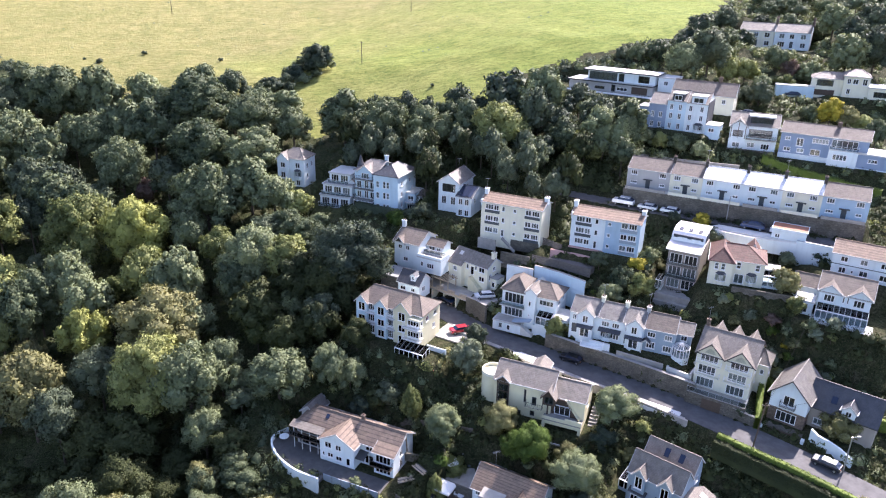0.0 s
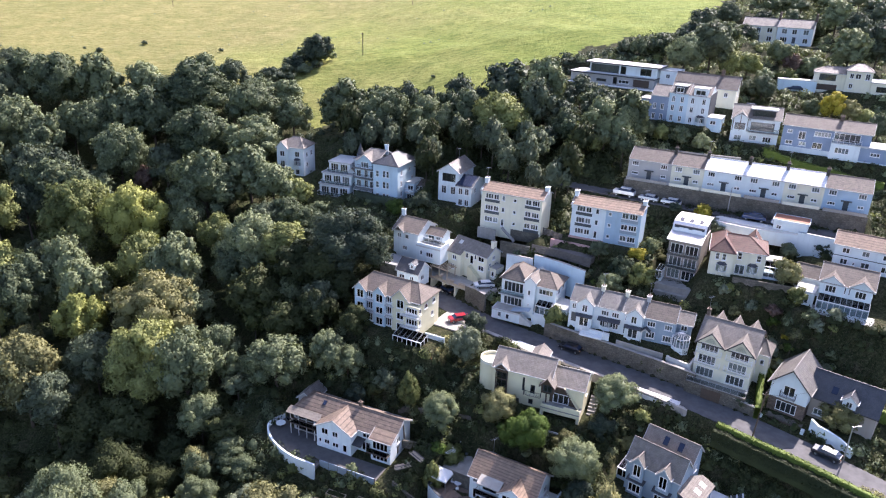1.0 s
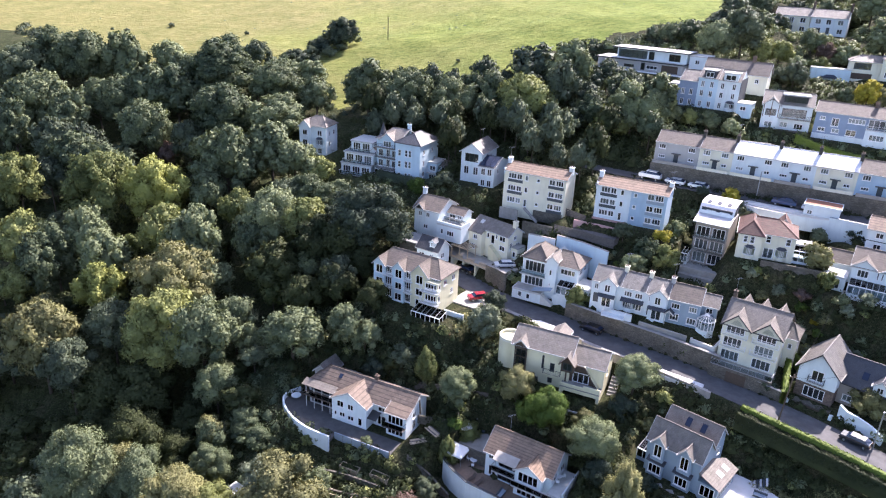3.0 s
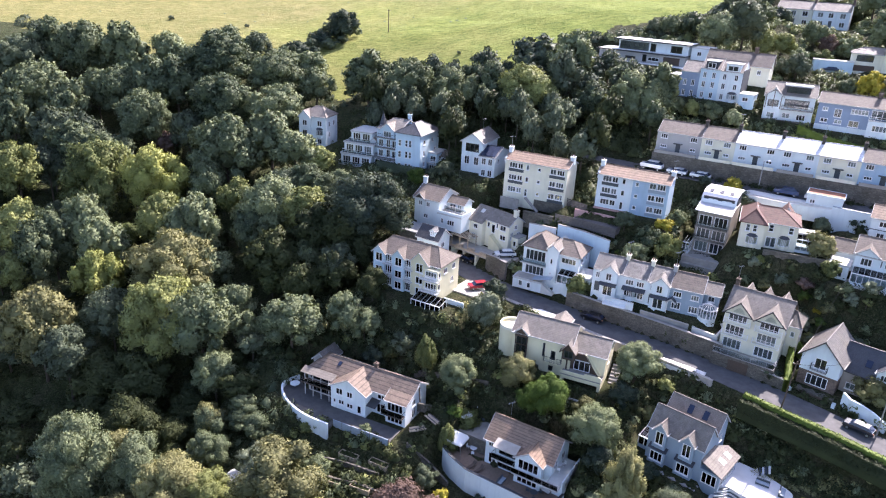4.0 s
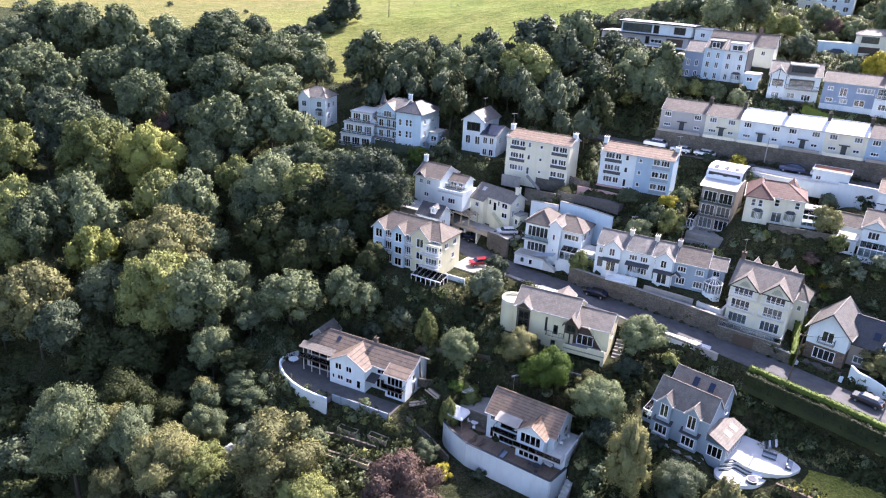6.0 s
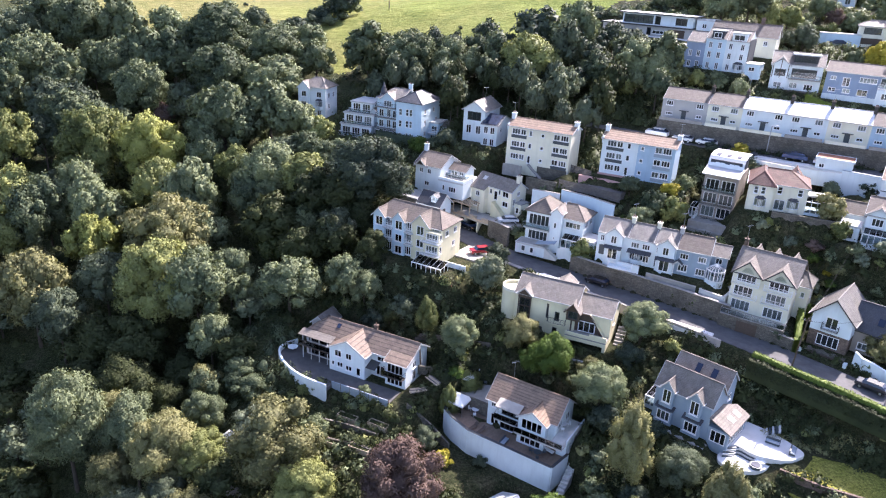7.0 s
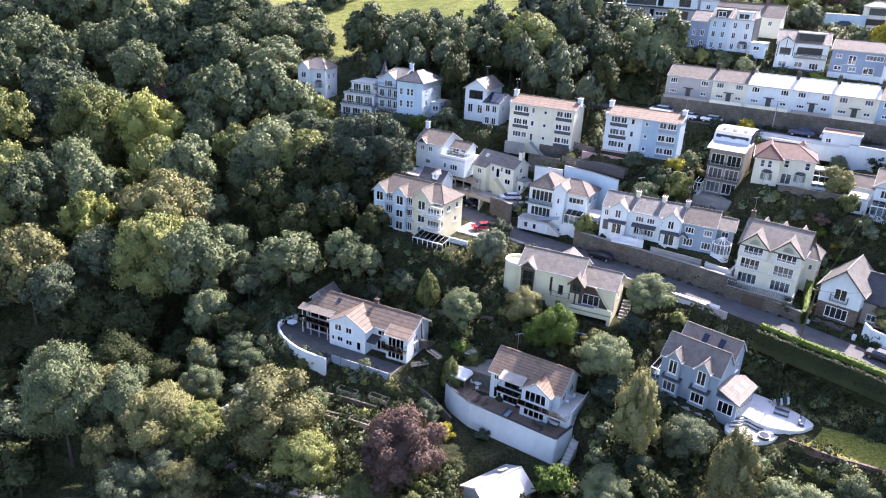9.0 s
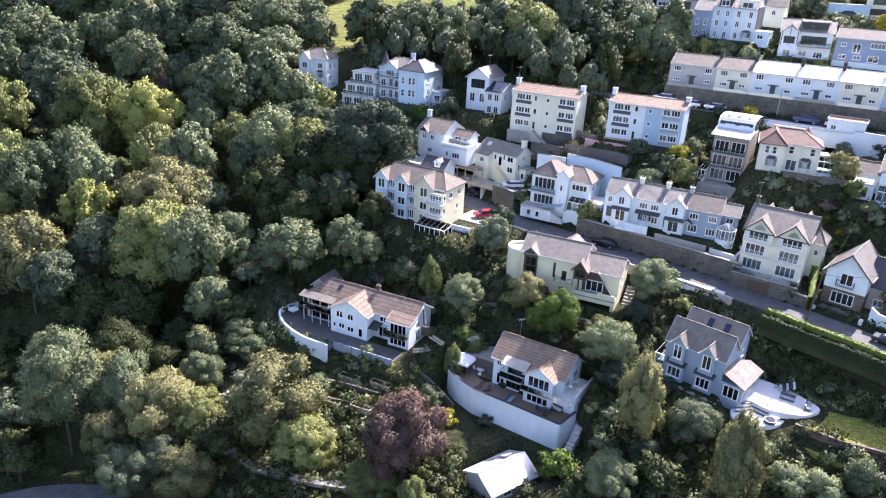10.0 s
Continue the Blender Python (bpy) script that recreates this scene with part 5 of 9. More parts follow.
    for k in range(28):
        a = 2 * math.pi * k / 28
        rim.v += [(-1.4 + q * math.cos(a), 4.0 + q * math.sin(a), z) for q, z in ((2.32, 5.01), (2.32, 5.55), (2.08, 5.55), (2.08, 5.01))]
        n = (k + 1) % 28
        rim.f += [(4 * k + j, 4 * n + j, 4 * n + (j + 1) % 4, 4 * k + (j + 1) % 4) for j in range(4)]
    h.put("tower_parapet", rim, PALECREAM)
    h.put("lower_terrace", Bag().slab([(8.6, -3.9, -2.0), (17.2, -3.5, -2.0), (17.2, 0.4, -2.0), (8.6, 0.4, -2.0)], 1.8), CONCRETE)
    h.box("terrace_parapet", 8.6, 17.2, -3.95, -3.75, -1.996, -1.3, PALE_FLAT)
    h.box("entrance_deck", 4.0, 12.5, 7.02, 9.8, 3.2, 3.5, PAVING_WHITE)
    h.roof(5.0, 8.0, 5.2, 9.2, 6.4, 1.1, SLATE_WORN, axis="y", over=0.2)
    for k in range(12):
        h.put("garden_step", Bag().box(16.8, 18.2, -2.0 + k * 0.62, -1.4 + k * 0.62, -3.0, -1.9 + 0.34 * k), CONCRETE)


def bungalow():
    h = House("house", "white split-level house with brown tiled roof and curved terrace wall", -25.2, 108.2, -24.5, 17.1)
    h.level(-4, 22, -5, 7.5)
    h.walls(0, 7.0, 0.6, 6.8, -1, 4.6, GREY, F=[(0.5, 0.2, 5.6, 2.0, 5, 1, "dark"), (0.5, 2.6, 5.6, 1.6, 5, 1, "dark")])
    h.roof(0, 20.6, 0.6, 6.8, 4.6, 2.0, TILE_DRAB, hip=(3.0, 0), over=0.35)
    h.balcony(-0.4, 6.6, 0.6, 2.4, 1.6, WOOD_DARK, FRAME_DARK, True)
    h.walls(7.01, 20.6, 0.6, 6.8, -1, 4.6, WHITE, F=[(7.4, 2.9, 1.6, 1.0, 2), (7.3, 0.2, 2.4, 1.9, 3, 1, "french"), (8.0, 0.3, 1.0, 1.8, 1)], R=[(1.2, 2.6, 1.2, 1.2, 2), (1.2, 0.3, 1.2, 1.8, 2)], gable="x", rise=2.0)
    h.walls(6.4, 13.4, -1.6, 0.58, -1, 4.4, WHITE, F=[(1.0, 2.8, 1.4, 1.3, 2), (3.2, 2.8, 1.2, 1.2, 2), (0.4, 0.9, 0.6, 0.9), (1.5, 0.9, 1.2, 1.0, 2), (3.2, 0.7, 1.3, 1.0, 2), (5.3, 0.3, 0.9, 1.6, 1)], gable="y", rise=1.9)
    h.roof(6.4, 13.4, -1.6, 3.6, 4.4, 1.95, TILE_DRAB, axis="y", over=0.3)
    for x in (0.3, 2.0, 3.7, 5.4, 6.7):
        h.box("veranda_post", x, x + 0.12, -0.95, -0.83, 0.0, 4.5, TRIM)
    h.put("veranda_roof", Bag().slab([(-0.5, -1.1, 4.5), (6.3, -1.1, 4.5), (6.3, 0.5, 5.0), (-0.5, 0.5, 5.0)], 0.08), SLATE_WORN)
    h.walls(-1.6, 1.6, 4.4, 8.4, -1, 4.2, GREY, F=[(0.5, 1.0, 1.6, 1.4, 2)], gable="y", rise=1.4)
    h.roof(-1.6, 1.6, 4.2, 8.6, 4.2, 1.4, SLATE_WORN, axis="y", over=0.2)
    h.put("porch_hood", Bag().slab([(13.3, -1.4, 2.3), (15.2, -1.4, 2.3), (15.2, 0.55, 2.9), (13.3, 0.55, 2.9)], 0.1), TRIM_DARK)
    h.roof(16.8, 20.6, -0.6, 4.0, 4.4, 1.6, TILE_DRAB, axis="x", over=0.3, peak=0.95)
    h.walls(16.8, 20.6, -0.6, 0.58, -1, 4.4, WHITE, F=[(0.3, 2.3, 3.0, 1.8, 4, 1, "french"), (0.3, 0.2, 3.0, 1.9, 4, 1, "french")])
    h.balcony(16.6, 20.6, -0.6, 2.2, 1.2, WOOD_DARK, FRAME_DARK, True)
    h.put("rooflight", Bag().slab([(5.2, 2.2, 5.85), (5.9, 2.2, 5.85), (5.9, 2.9, 6.3), (5.2, 2.9, 6.3)], 0.06), SOLAR)
    h.chimney(12.2, 3.9, 6.2, 7.4, BRICK, 0.6, 0.5, 1)
    # the curved white terrace wall
    wall = Bag()
    curve = ribbon_points([(-3.4, 2.4), (-4.4, 0.0), (-3.8, -2.2), (-1.4, -4.4), (1.6, -6.0), (5.2, -7.0), (9.6, -7.2)])
    nrm = []
    for i in range(len(curve)):
        (ax, ay), (bx, by) = curve[max(i - 1, 0)], curve[min(i + 1, len(curve) - 1)]
        d = Vector((bx - ax, by - ay)).normalized() * 0.16
        nrm.append((d.y, -d.x))
    wall.v = [(x + o * n[0], y + o * n[1], q) for (x, y), n in zip(curve, nrm) for o, q in ((1, -2.7), (1, 0.9), (-1, 0.9), (-1, -2.7))]
    wall.f = [(4 * i + k, 4 * i + k + 1, 4 * i + k + 5, 4 * i + k + 4) for i in range(len(curve) - 1) for k in range(3)] + [(0, 3, 2, 1), (len(wall.v) - 4, len(wall.v) - 3, len(wall.v) - 2, len(wall.v) - 1)]
    h.put("curved_wall", wall, WHITE, "curved white rendered terrace wall")
    h.put("terrace_floor", Bag().slab([(x, y, 0.03) for x, y in curve] + [(9.6, -1.7, 0.03), (6.2, -1.7, 0.03), (6.2, 0.5, 0.03), (-0.4, 0.5, 0.03)], 0.5), PAVING_DARK)
    h.box("front_paving", 9.62, 20.4, -5.6, -1.65, -1.2, 0.02, PAVING_DARK)
    for k in range(6):
        h.box("fence_panel", 9.7 + k * 1.8, 11.44 + k * 1.8, -5.75, -5.62, -2.4, 0.8, PANEL_GREY)
        h.box("fence_post", 11.44 + k * 1.8, 11.5 + k * 1.8, -5.78, -5.6, -2.4, 0.95, WOOD_DARK)
    h.put("round_table", Bag().tube((-2.6, 0.0, 0.7), (-2.6, 0.0, 0.76), 0.9, n=14).tube((-2.6, 0, 0), (-2.6, 0, 0.7), 0.08), WHITE)


def deck_house():
    h = House("house", "white house with tan tiled roof above a decked terrace", 6.69, 93.65, -30, 15.6)
    h.level(-6.6, 13.4, 0.4, 7, -0.5, 1.0)
    h.level(-8, 17, -13.0, -1.2, -3.5, 1.3)
    W = 11.4
    h.walls(0, W, 0, 6.6, -1, 4.8, WHITE, F=[(0.5, 3.3, 0.9, 0.9, 2), (0.6, 0.2, 1.4, 2.0, 2, 1, "french"), (2.4, 2.7, 3.2, 1.9, 3, 1, "dark"), (2.3, 0.2, 3.4, 2.1, 4, 1, "dark")], R=[(1.0, 2.9, 1.4, 1.3, 2), (3.8, 2.9, 1.4, 1.3, 2), (1.4, 0.3, 1.0, 1.6, 1)], gable="x", rise=2.5)
    h.roof(0, W, 0, 6.6, 4.8, 2.5, TILE_TAN, over=0.35)
    h.walls(5.9, 10.3, -1.4, -0.02, -1, 4.7, WHITE, F=[(0.5, 2.7, 3.4, 1.8, 4, 1, "french"), (0.5, 0.2, 3.4, 1.8, 4, 1, "french")], gable="y", rise=1.4)
    h.roof(5.9, 10.3, -1.4, 2.6, 4.7, 1.45, TILE_TAN, axis="y", over=0.3)
    h.put("veranda_roof", Bag().slab([(1.9, -1.5, 4.75), (5.9, -1.5, 4.75), (5.9, 0.3, 5.35), (1.9, 0.3, 5.35)], 0.12), PAVING)
    h.balcony(1.8, 5.85, 0, 2.45, 1.4, PALE_FLAT, FRAME_DARK, True)
    h.balcony(5.9, 13.6, -1.4, 2.45, 1.3, PALE_FLAT, STEEL, True)
    h.walls(11.41, 13.6, -0.6, 5.4, -1, 2.3, WHITE, R=[(1.0, 0.3, 1.0, 1.6, 2), (3.0, 0.3, 1.0, 1.6, 2)])
    h.flat(11.41, 13.6, -1.2, 5.4, 2.3, PALE_FLAT, 0.05)
    h.box("parapet", 13.62, 13.8, -1.2, 5.6, 2.5, 3.3, WHITE)
    h.box("upper_yard_wall", -6.3, -0.7, 1.4, 1.75, -1.0, 2.3, STONE)
    h.box("upper_yard", -6.6, -0.7, 1.76, 8.2, -1.0, 1.6, PAVING)
    h.box("yard_back_wall", -6.6, -0.7, 8.21, 8.5, -1.0, 2.9, CONCRETE)
    # decking boards and the tall retaining wall
    edge = [(-7.0, -1.5), (-4.5, -2.9), (-1.0, -4.2), (13.1, -4.7), (13.7, -1.0)]
    for i in range(26):
        u = -6.6 + i * 0.76
        h.box("deck_board", u, u + 0.73, float(np.interp(u + 0.35, [p[0] for p in edge], [p[1] for p in edge])) + 0.2, 1.3 if u < -0.9 else -0.02, -0.12, 0.0, WOOD_DECK)
    wall, cope = Bag(), Bag()
    pts = [(-7.0, 1.3), (-6.8, -1.6), (-4.5, -2.9), (-1.0, -4.2), (13.2, -4.8), (13.9, -0.6)]
    for (ax, ay), (bx, by) in zip(pts, pts[1:]):
        d = Vector((bx - ax, by - ay)).normalized() * 0.17
        wall.slab([(ax + d.y, ay - d.x, 0.75), (bx + d.y, by - d.x, 0.75), (bx - d.y, by + d.x, 0.75), (ax - d.y, ay + d.x, 0.75)], 7.5)
        cope.slab([(ax + d.y * 1.2, ay - d.x * 1.2, 0.84), (bx + d.y * 1.2, by - d.x * 1.2, 0.84), (bx - d.y * 1.2, by + d.x * 1.2, 0.84), (ax - d.y * 1.2, ay + d.x * 1.2, 0.84)], 0.085)
    h.put("retaining_wall", wall, WHITE, "tall white rendered retaining wall")
    h.put("coping", cope, TRIM_DARK)
    for i in range(22):
        h.box("step", 14.2, 15.3, 5.5 - i * 0.55 - 0.5, 5.5 - i * 0.55, -5.0, 2.2 - i * 0.3, PALE_FLAT)


def blue_house():
    h = House("house", "grey-blue house with slate roof, twin gabled bays and sun room", 30.9, 90.6, -40, 21.2)
    h.level(12, 48, 4, 10.2, -0.85, 3.6)
    h.level(-3, 11.4, -2.2, 9)
    pad(6.6, 73.6, 38, -0.6, 8.0, -0.6, 6.0, 9.0, 1.6)
    pad(41.9, 82.4, 0, -3.6, 3.6, -2.6, 2.6, 19.9, 1.2)
    pad(46.0, 85.0, -40, -4.5, 4.5, -2.6, 3.4, 20.9, 1.2)
    W = 8.4
    h.walls(0, W, 0, 4.6, -1.5, 5.6, GREYBLUE, F=[(0.6, 0.4, 2.4, 1.7, 4), (5.0, 0.4, 2.4, 1.7, 4)], L=[(1.5, 3, 1, 1.3, 2)], gable="x", rise=2.6)
    h.roof(0, W, 0, 4.6, 5.6, 2.6, SLATE_WORN, over=0.25)
    for xc in (2.0, 6.2):
        h.walls(xc - 1.0, xc + 1.0, -0.7, -0.01, 2.7, 5.9, GREYBLUE, F=[(0.35, 3.4, 1.3, 2.2, 2)], gable="y", rise=1.2)
        h.roof(xc - 1.0, xc + 1.0, -0.75, 2.2, 5.9, 1.2, SLATE_WORN, axis="y", over=0.22)
        h.walls(xc - 1.3, xc + 1.3, -0.8, -0.012, -1.5, 2.4, GREYBLUE, F=[(0.3, 0.5, 2.0, 1.6, 3)])
        h.put("bay_roof", Bag().slab([(xc - 1.45, -0.95, 2.45), (xc + 1.45, -0.95, 2.45), (xc + 1.45, -0.02, 2.9), (xc - 1.45, -0.02, 2.9)], 0.08), SLATE_DARK)
    h.walls(0.4, 8.4, 4.61, 8.6, -1.5, 6.4, GREYBLUE, R=[(1.4, 3.6, 1.2, 1.2, 2)], gable="x", rise=2.0)
    h.roof(0.4, 8.4, 4.61, 8.6, 6.4, 2.0, SLATE_WORN, over=0.25)
    for x in (3.2, 5.6):
        h.put("rooflight", Bag().slab([(x, 5.0, 7.0), (x + 0.8, 5.0, 7.0), (x + 0.8, 6.0, 7.98), (x, 6.0, 7.98)], 0.05), SOLAR)
    h.walls(8.41, 11.4, 0.0, 6.6, -1.5, 2.4, GREYBLUE, F=[(0.4, 0.2, 2.2, 1.9, 3, 1, "french")], R=[(0.4, 0.2, 5.6, 1.9, 8, 1, "french")])
    h.put("sun_room_roof", Bag().slab([(8.42, -0.3, 3.9), (11.75, -0.3, 2.45), (11.75, 6.9, 2.45), (9.62, 6.9, 3.38), (8.42, 4.6, 3.9)], 0.14), SLATE_WORN)
    for y in (2.4, 4.4):
        h.put("rooflight", Bag().slab([(9.9, y, 3.31), (10.9, y, 2.875), (10.9, y + 1.1, 2.875), (9.9, y + 1.1, 3.31)], 0.05), PALE_FLAT)
    h.conservatory(-1.9, -0.02, 1.2, 4.2, 0, 2.0, 0.6, 0.6, GREYBLUE)
    h.box("plinth_path", -1.0, 9.0, -2.2, -0.82, -1.5, -0.1, CONCRETE)


corner_row()
art_house()
bungalow()
deck_house()
blue_house()


# ---- the upper slope ----
def modern_house():
    h = House("modern_house", "modern flat-roofed house with long glazed front and pale terrace", 38.5, 215.5, -33, 66.0)
    h.level(-6, 30, -6, 10)
    h.walls(0, 25, 0, 8, -1, 2.6, GREY, F=[(4, 0.5, 2.0, 1.2, 3, 1, "dark"), (8, 0.6, 3.0, 0.8, 4, 1, "dark"), (13, 0.2, 1.2, 2.0, 1, 1, "dark"), (14.6, 0.6, 3.2, 1.0, 3), (19, 0.1, 4.6, 2.0, 1, 1, "garage")])
    h.flat(0, 25, -0.6, 8, 2.6, PALE_FLAT, 0.3, TRIM_DARK)
    h.walls(5, 25, 1.6, 8, 2.85, 5.6, WHITE, F=[(0.4, 3.0, 8.5, 2.2, 6, 1, "dark"), (9.4, 3.0, 1.6, 2.2, 1, 1, "dark"), (15.2, 3.2, 3.2, 1.9, 2, 1, "dark")])
    h.flat(4.4, 25.4, 1.0, 8, 5.6, PAVING_WHITE, 0.5, TRIM_DARK)
    h.walls(25.5, 30.5, 3, 9, -1, 5.0, WHITE, F=[(1.6, 3.0, 1.2, 1.2, 2)])
    h.flat(25.5, 30.5, 3, 9, 5.0, PALE_FLAT, 0.05, TRIM)
    h.box("terrace", -5, 27, -3.6, -0.95, -0.6, 0.02, PAVING_WHITE)
    h.box("lawn_edge", -2, 9, -7.4, -3.7, -1.6, -0.3, LAWN)


def town_row():
    for i, (dx, w, mat, word, z1) in enumerate(((0, 4.6, SLATEBLUE, "slate blue", 6.4), (4.6, 4.8, BLUEWHITE, "ice blue", 7.6), (9.4, 5.4, WHITE, "white", 7.4))):
        yaw = -30
        x, y = 55.0 + dx * math.cos(radians(yaw)), 187.5 + dx * math.sin(radians(yaw))
        h = House("town_house", f"{word} three-storey town house with slate roof", x, y, yaw, 60.6, group="upper town houses")
        h.level(-0.5, w + 0.5, -3, 9)
        f = []
        for z in (0.3, 2.9, 5.2):
            f += [(0.7, z, 0.9, 1.5, 2), (w - 1.9, z, 0.9, 1.5, 2)]
        h.walls(0.002, w - 0.002, 0, 8, -1, z1, mat, F=[q for q in f if q[1] + q[3] < z1 - 0.1], gable="x", rise=2.2)
        h.roof(0.2, w - 0.2, 0, 8, z1, 2.2, SLATE_WORN, over=0.2)
        if i:
            h.walls(1.2, w - 0.8, -0.1, 3.0, z1 - 0.3, z1 + 1.7, DARKREND if i == 1 else WHITE, F=[(0.4, z1 + 0.1, w - 2.9, 1.3, 2)])
            h.flat(1.2, w - 0.8, -0.1, 3.2, z1 + 1.7, PALE_FLAT, 0.2)
        else:
            h.walls(-3.2, -0.01, 1.5, 7, -1, 4.8, SLATEBLUE, F=[(0.8, 2.8, 1.1, 1.3, 2), (0.7, 0.3, 1.6, 1.8, 2)])
            h.flat(-3.2, -0.01, 1.5, 7, 4.8, FELT, 0.05)
        if i == 2:
            h.box("side_cladding", w, w + 0.14, -0.05, 8.05, 1.8, z1 + 0.4, DARKREND)
            h.bay(3.6, 2.4, 0, 0, 2.0, 0.8, WHITE, SLATE_DARK)
            h.walls(w + 0.15, w + 3.6, -1.0, 4, -1, 2.4, BLUEWHITE, F=[(0.8, 0.8, 1.4, 1.0, 2)])
            h.flat(w + 0.15, w + 3.6, -1.0, 4, 2.4, PALE_FLAT, 0.1)


def rear_barn():
    h = House("house", "long house with grey tiled roof and pale gable", 63.5, 196.5, -28, 63.6)
    h.level(-1, 20, -1, 9)
    h.walls(0, 16, 0, 8, -1, 5.0, PALECREAM, F=[(13, 2.8, 1.0, 1.2, 2)], R=[(3, 3, 1.0, 1.2, 2)], gable="x", rise=2.8)
    h.roof(0, 16, 0, 8, 5.0, 2.8, TILE_BROWN)
    h.chimney(11.5, 4, 7.2, 9.0, BRICK)


def half_timbered():
    h = House("house", "white half-timbered house with balcony, dark windows and grey roof", 73.2, 177.4, -22, 57.8)
    h.level(-1, 13, -2.5, 9)
    h.walls(0, 11, 0, 8, -1, 6.2, WHITE, F=[(4.4, 0.6, 1.8, 1.3, 2), (7.6, 0.4, 2.0, 1.4, 3), (4.4, 3.2, 5.4, 2.0, 4, 1, "dark")], R=[(2, 3.6, 1.2, 1.2, 2)], gable="x", rise=2.4)
    h.roof(0, 11, 0, 8, 6.2, 2.4, SLATE_WORN)
    h.walls(0, 3.8, -1.2, -0.01, -1, 6.0, WHITE, F=[(0.9, 0.6, 1.8, 1.3, 2), (0.7, 3.3, 2.4, 1.6, 3, 1, "dark")], gable="y", rise=1.7)
    h.roof(0, 3.8, -1.2, 3.5, 6.0, 1.7, SLATE_WORN, axis="y", over=0.3)
    for x in (0.15, 1.8, 3.5):
        h.box("timber_post", x, x + 0.16, -1.25, -1.205, 2.9, 6.0, WOOD_DARK)
    h.put("timber_brace", Bag().tube((0.2, -1.24, 6.1), (1.9, -1.24, 7.3), 0.08, n=4).tube((3.6, -1.24, 6.1), (1.9, -1.24, 7.3), 0.08, n=4).tube((1.9, -1.24, 6.0), (1.9, -1.24, 7.4), 0.08, n=4), WOOD_DARK)
    h.walls(4.4, 9.6, 0.6, 4.0, 6.2, 8.3, DARKREND, F=[(0.3, 6.5, 4.6, 1.5, 4, 1, "dark")])
    h.flat(4.2, 9.8, 0.2, 4.2, 8.3, PALE_FLAT, 0.2, TRIM)
    h.balcony(3.9, 10.8, 0, 2.9, 1.2, FELT, FRAME_DARK, True)
    h.box("plinth", -0.1, 11.1, -1.5, -1.21, -1.5, 0.3, STONE)


def long_blue():
    h = House("house", "long slate-blue house with brown roof, glazed balcony and white base", 84.0, 172.6, -31, 57.0)
    h.level(-1, 24, -2.5, 9)
    h.walls(0, 19, 0, 7.5, 1.2, 6.4, SLATEBLUE, F=[(1.0, 4.4, 1.2, 0.9, 2), (3.6, 3.2, 1.6, 2.0, 2, 1, "win"), (7.0, 4.4, 3.6, 1.2, 5), (1.0, 1.7, 1.6, 1.0, 2), (4.0, 1.7, 1.6, 1.0, 2), (7.0, 1.4, 2.2, 1.5, 2), (11.2, 3.9, 5.6, 2.0, 5, 1, "french")], gable="x", rise=1.9)
    h.walls(-0.04, 11.0, -0.04, 7.4, -1.5, 1.2, WHITE)
    h.roof(0, 19, 0, 7.5, 6.4, 1.9, TILE_BROWN)
    h.walls(11.01, 17.2, -1.8, -0.06, -1.5, 3.6, WHITE, F=[(1.0, 1.4, 3.0, 1.4, 4)])
    h.balcony(11.0, 17.2, -0.06, 3.7, 1.7, PALE_FLAT, FRAME, True)
    h.walls(17.21, 23.6, -1.2, 6, 0.2, 3.4, SLATEBLUE, F=[(2.2, 1.6, 2.0, 0.9, 3)])
    h.walls(17.2, 23.6, -1.3, 6, -1.5, 0.2, WHITE)
    h.flat(17.21, 23.6, -1.2, 6, 3.4, PALE_FLAT, 0.1, TRIM)
    h.chimney(12.0, 3.6, 7.8, 9.2, BRICK)


def top_semi():
    for i in (0, 1):
        yaw = -30
        x, y = 102.6 + i * 11.2 * math.cos(radians(yaw)), 255.0 + i * 11.2 * math.sin(radians(yaw))
        h = House("semi_house", f"{'cream' if i == 0 else 'off-white'} two-storey semi-detached house with pale roof", x, y, yaw, 75.4, group="top semi pair")
        h.level(-1, 12, -14, 9, -0.2, 6.0)
        h.walls(0.002, 11.0, 0, 8, -1, 5.4, PALECREAM if i == 0 else WHITE, F=[(1.4, 3.2, 1.7, 1.6, 2), (4.6, 3.2, 1.5, 1.6, 2), (8.0, 3.2, 1.7, 1.6, 2), (1.2, 0.4, 2.2, 1.8, 3), (5.0, 0.3, 1.0, 2.0, 1, 1, "door"), (8.2, 0.5, 1.6, 1.6, 2)], gable="x", rise=2.3)
        h.roof(0.2, 10.8, 0, 8, 5.4, 2.3, SLATE_WORN, over=0.2)
        h.chimney(11.0, 4, 7.0, 9.6, BRICK, 0.7, 1.4)


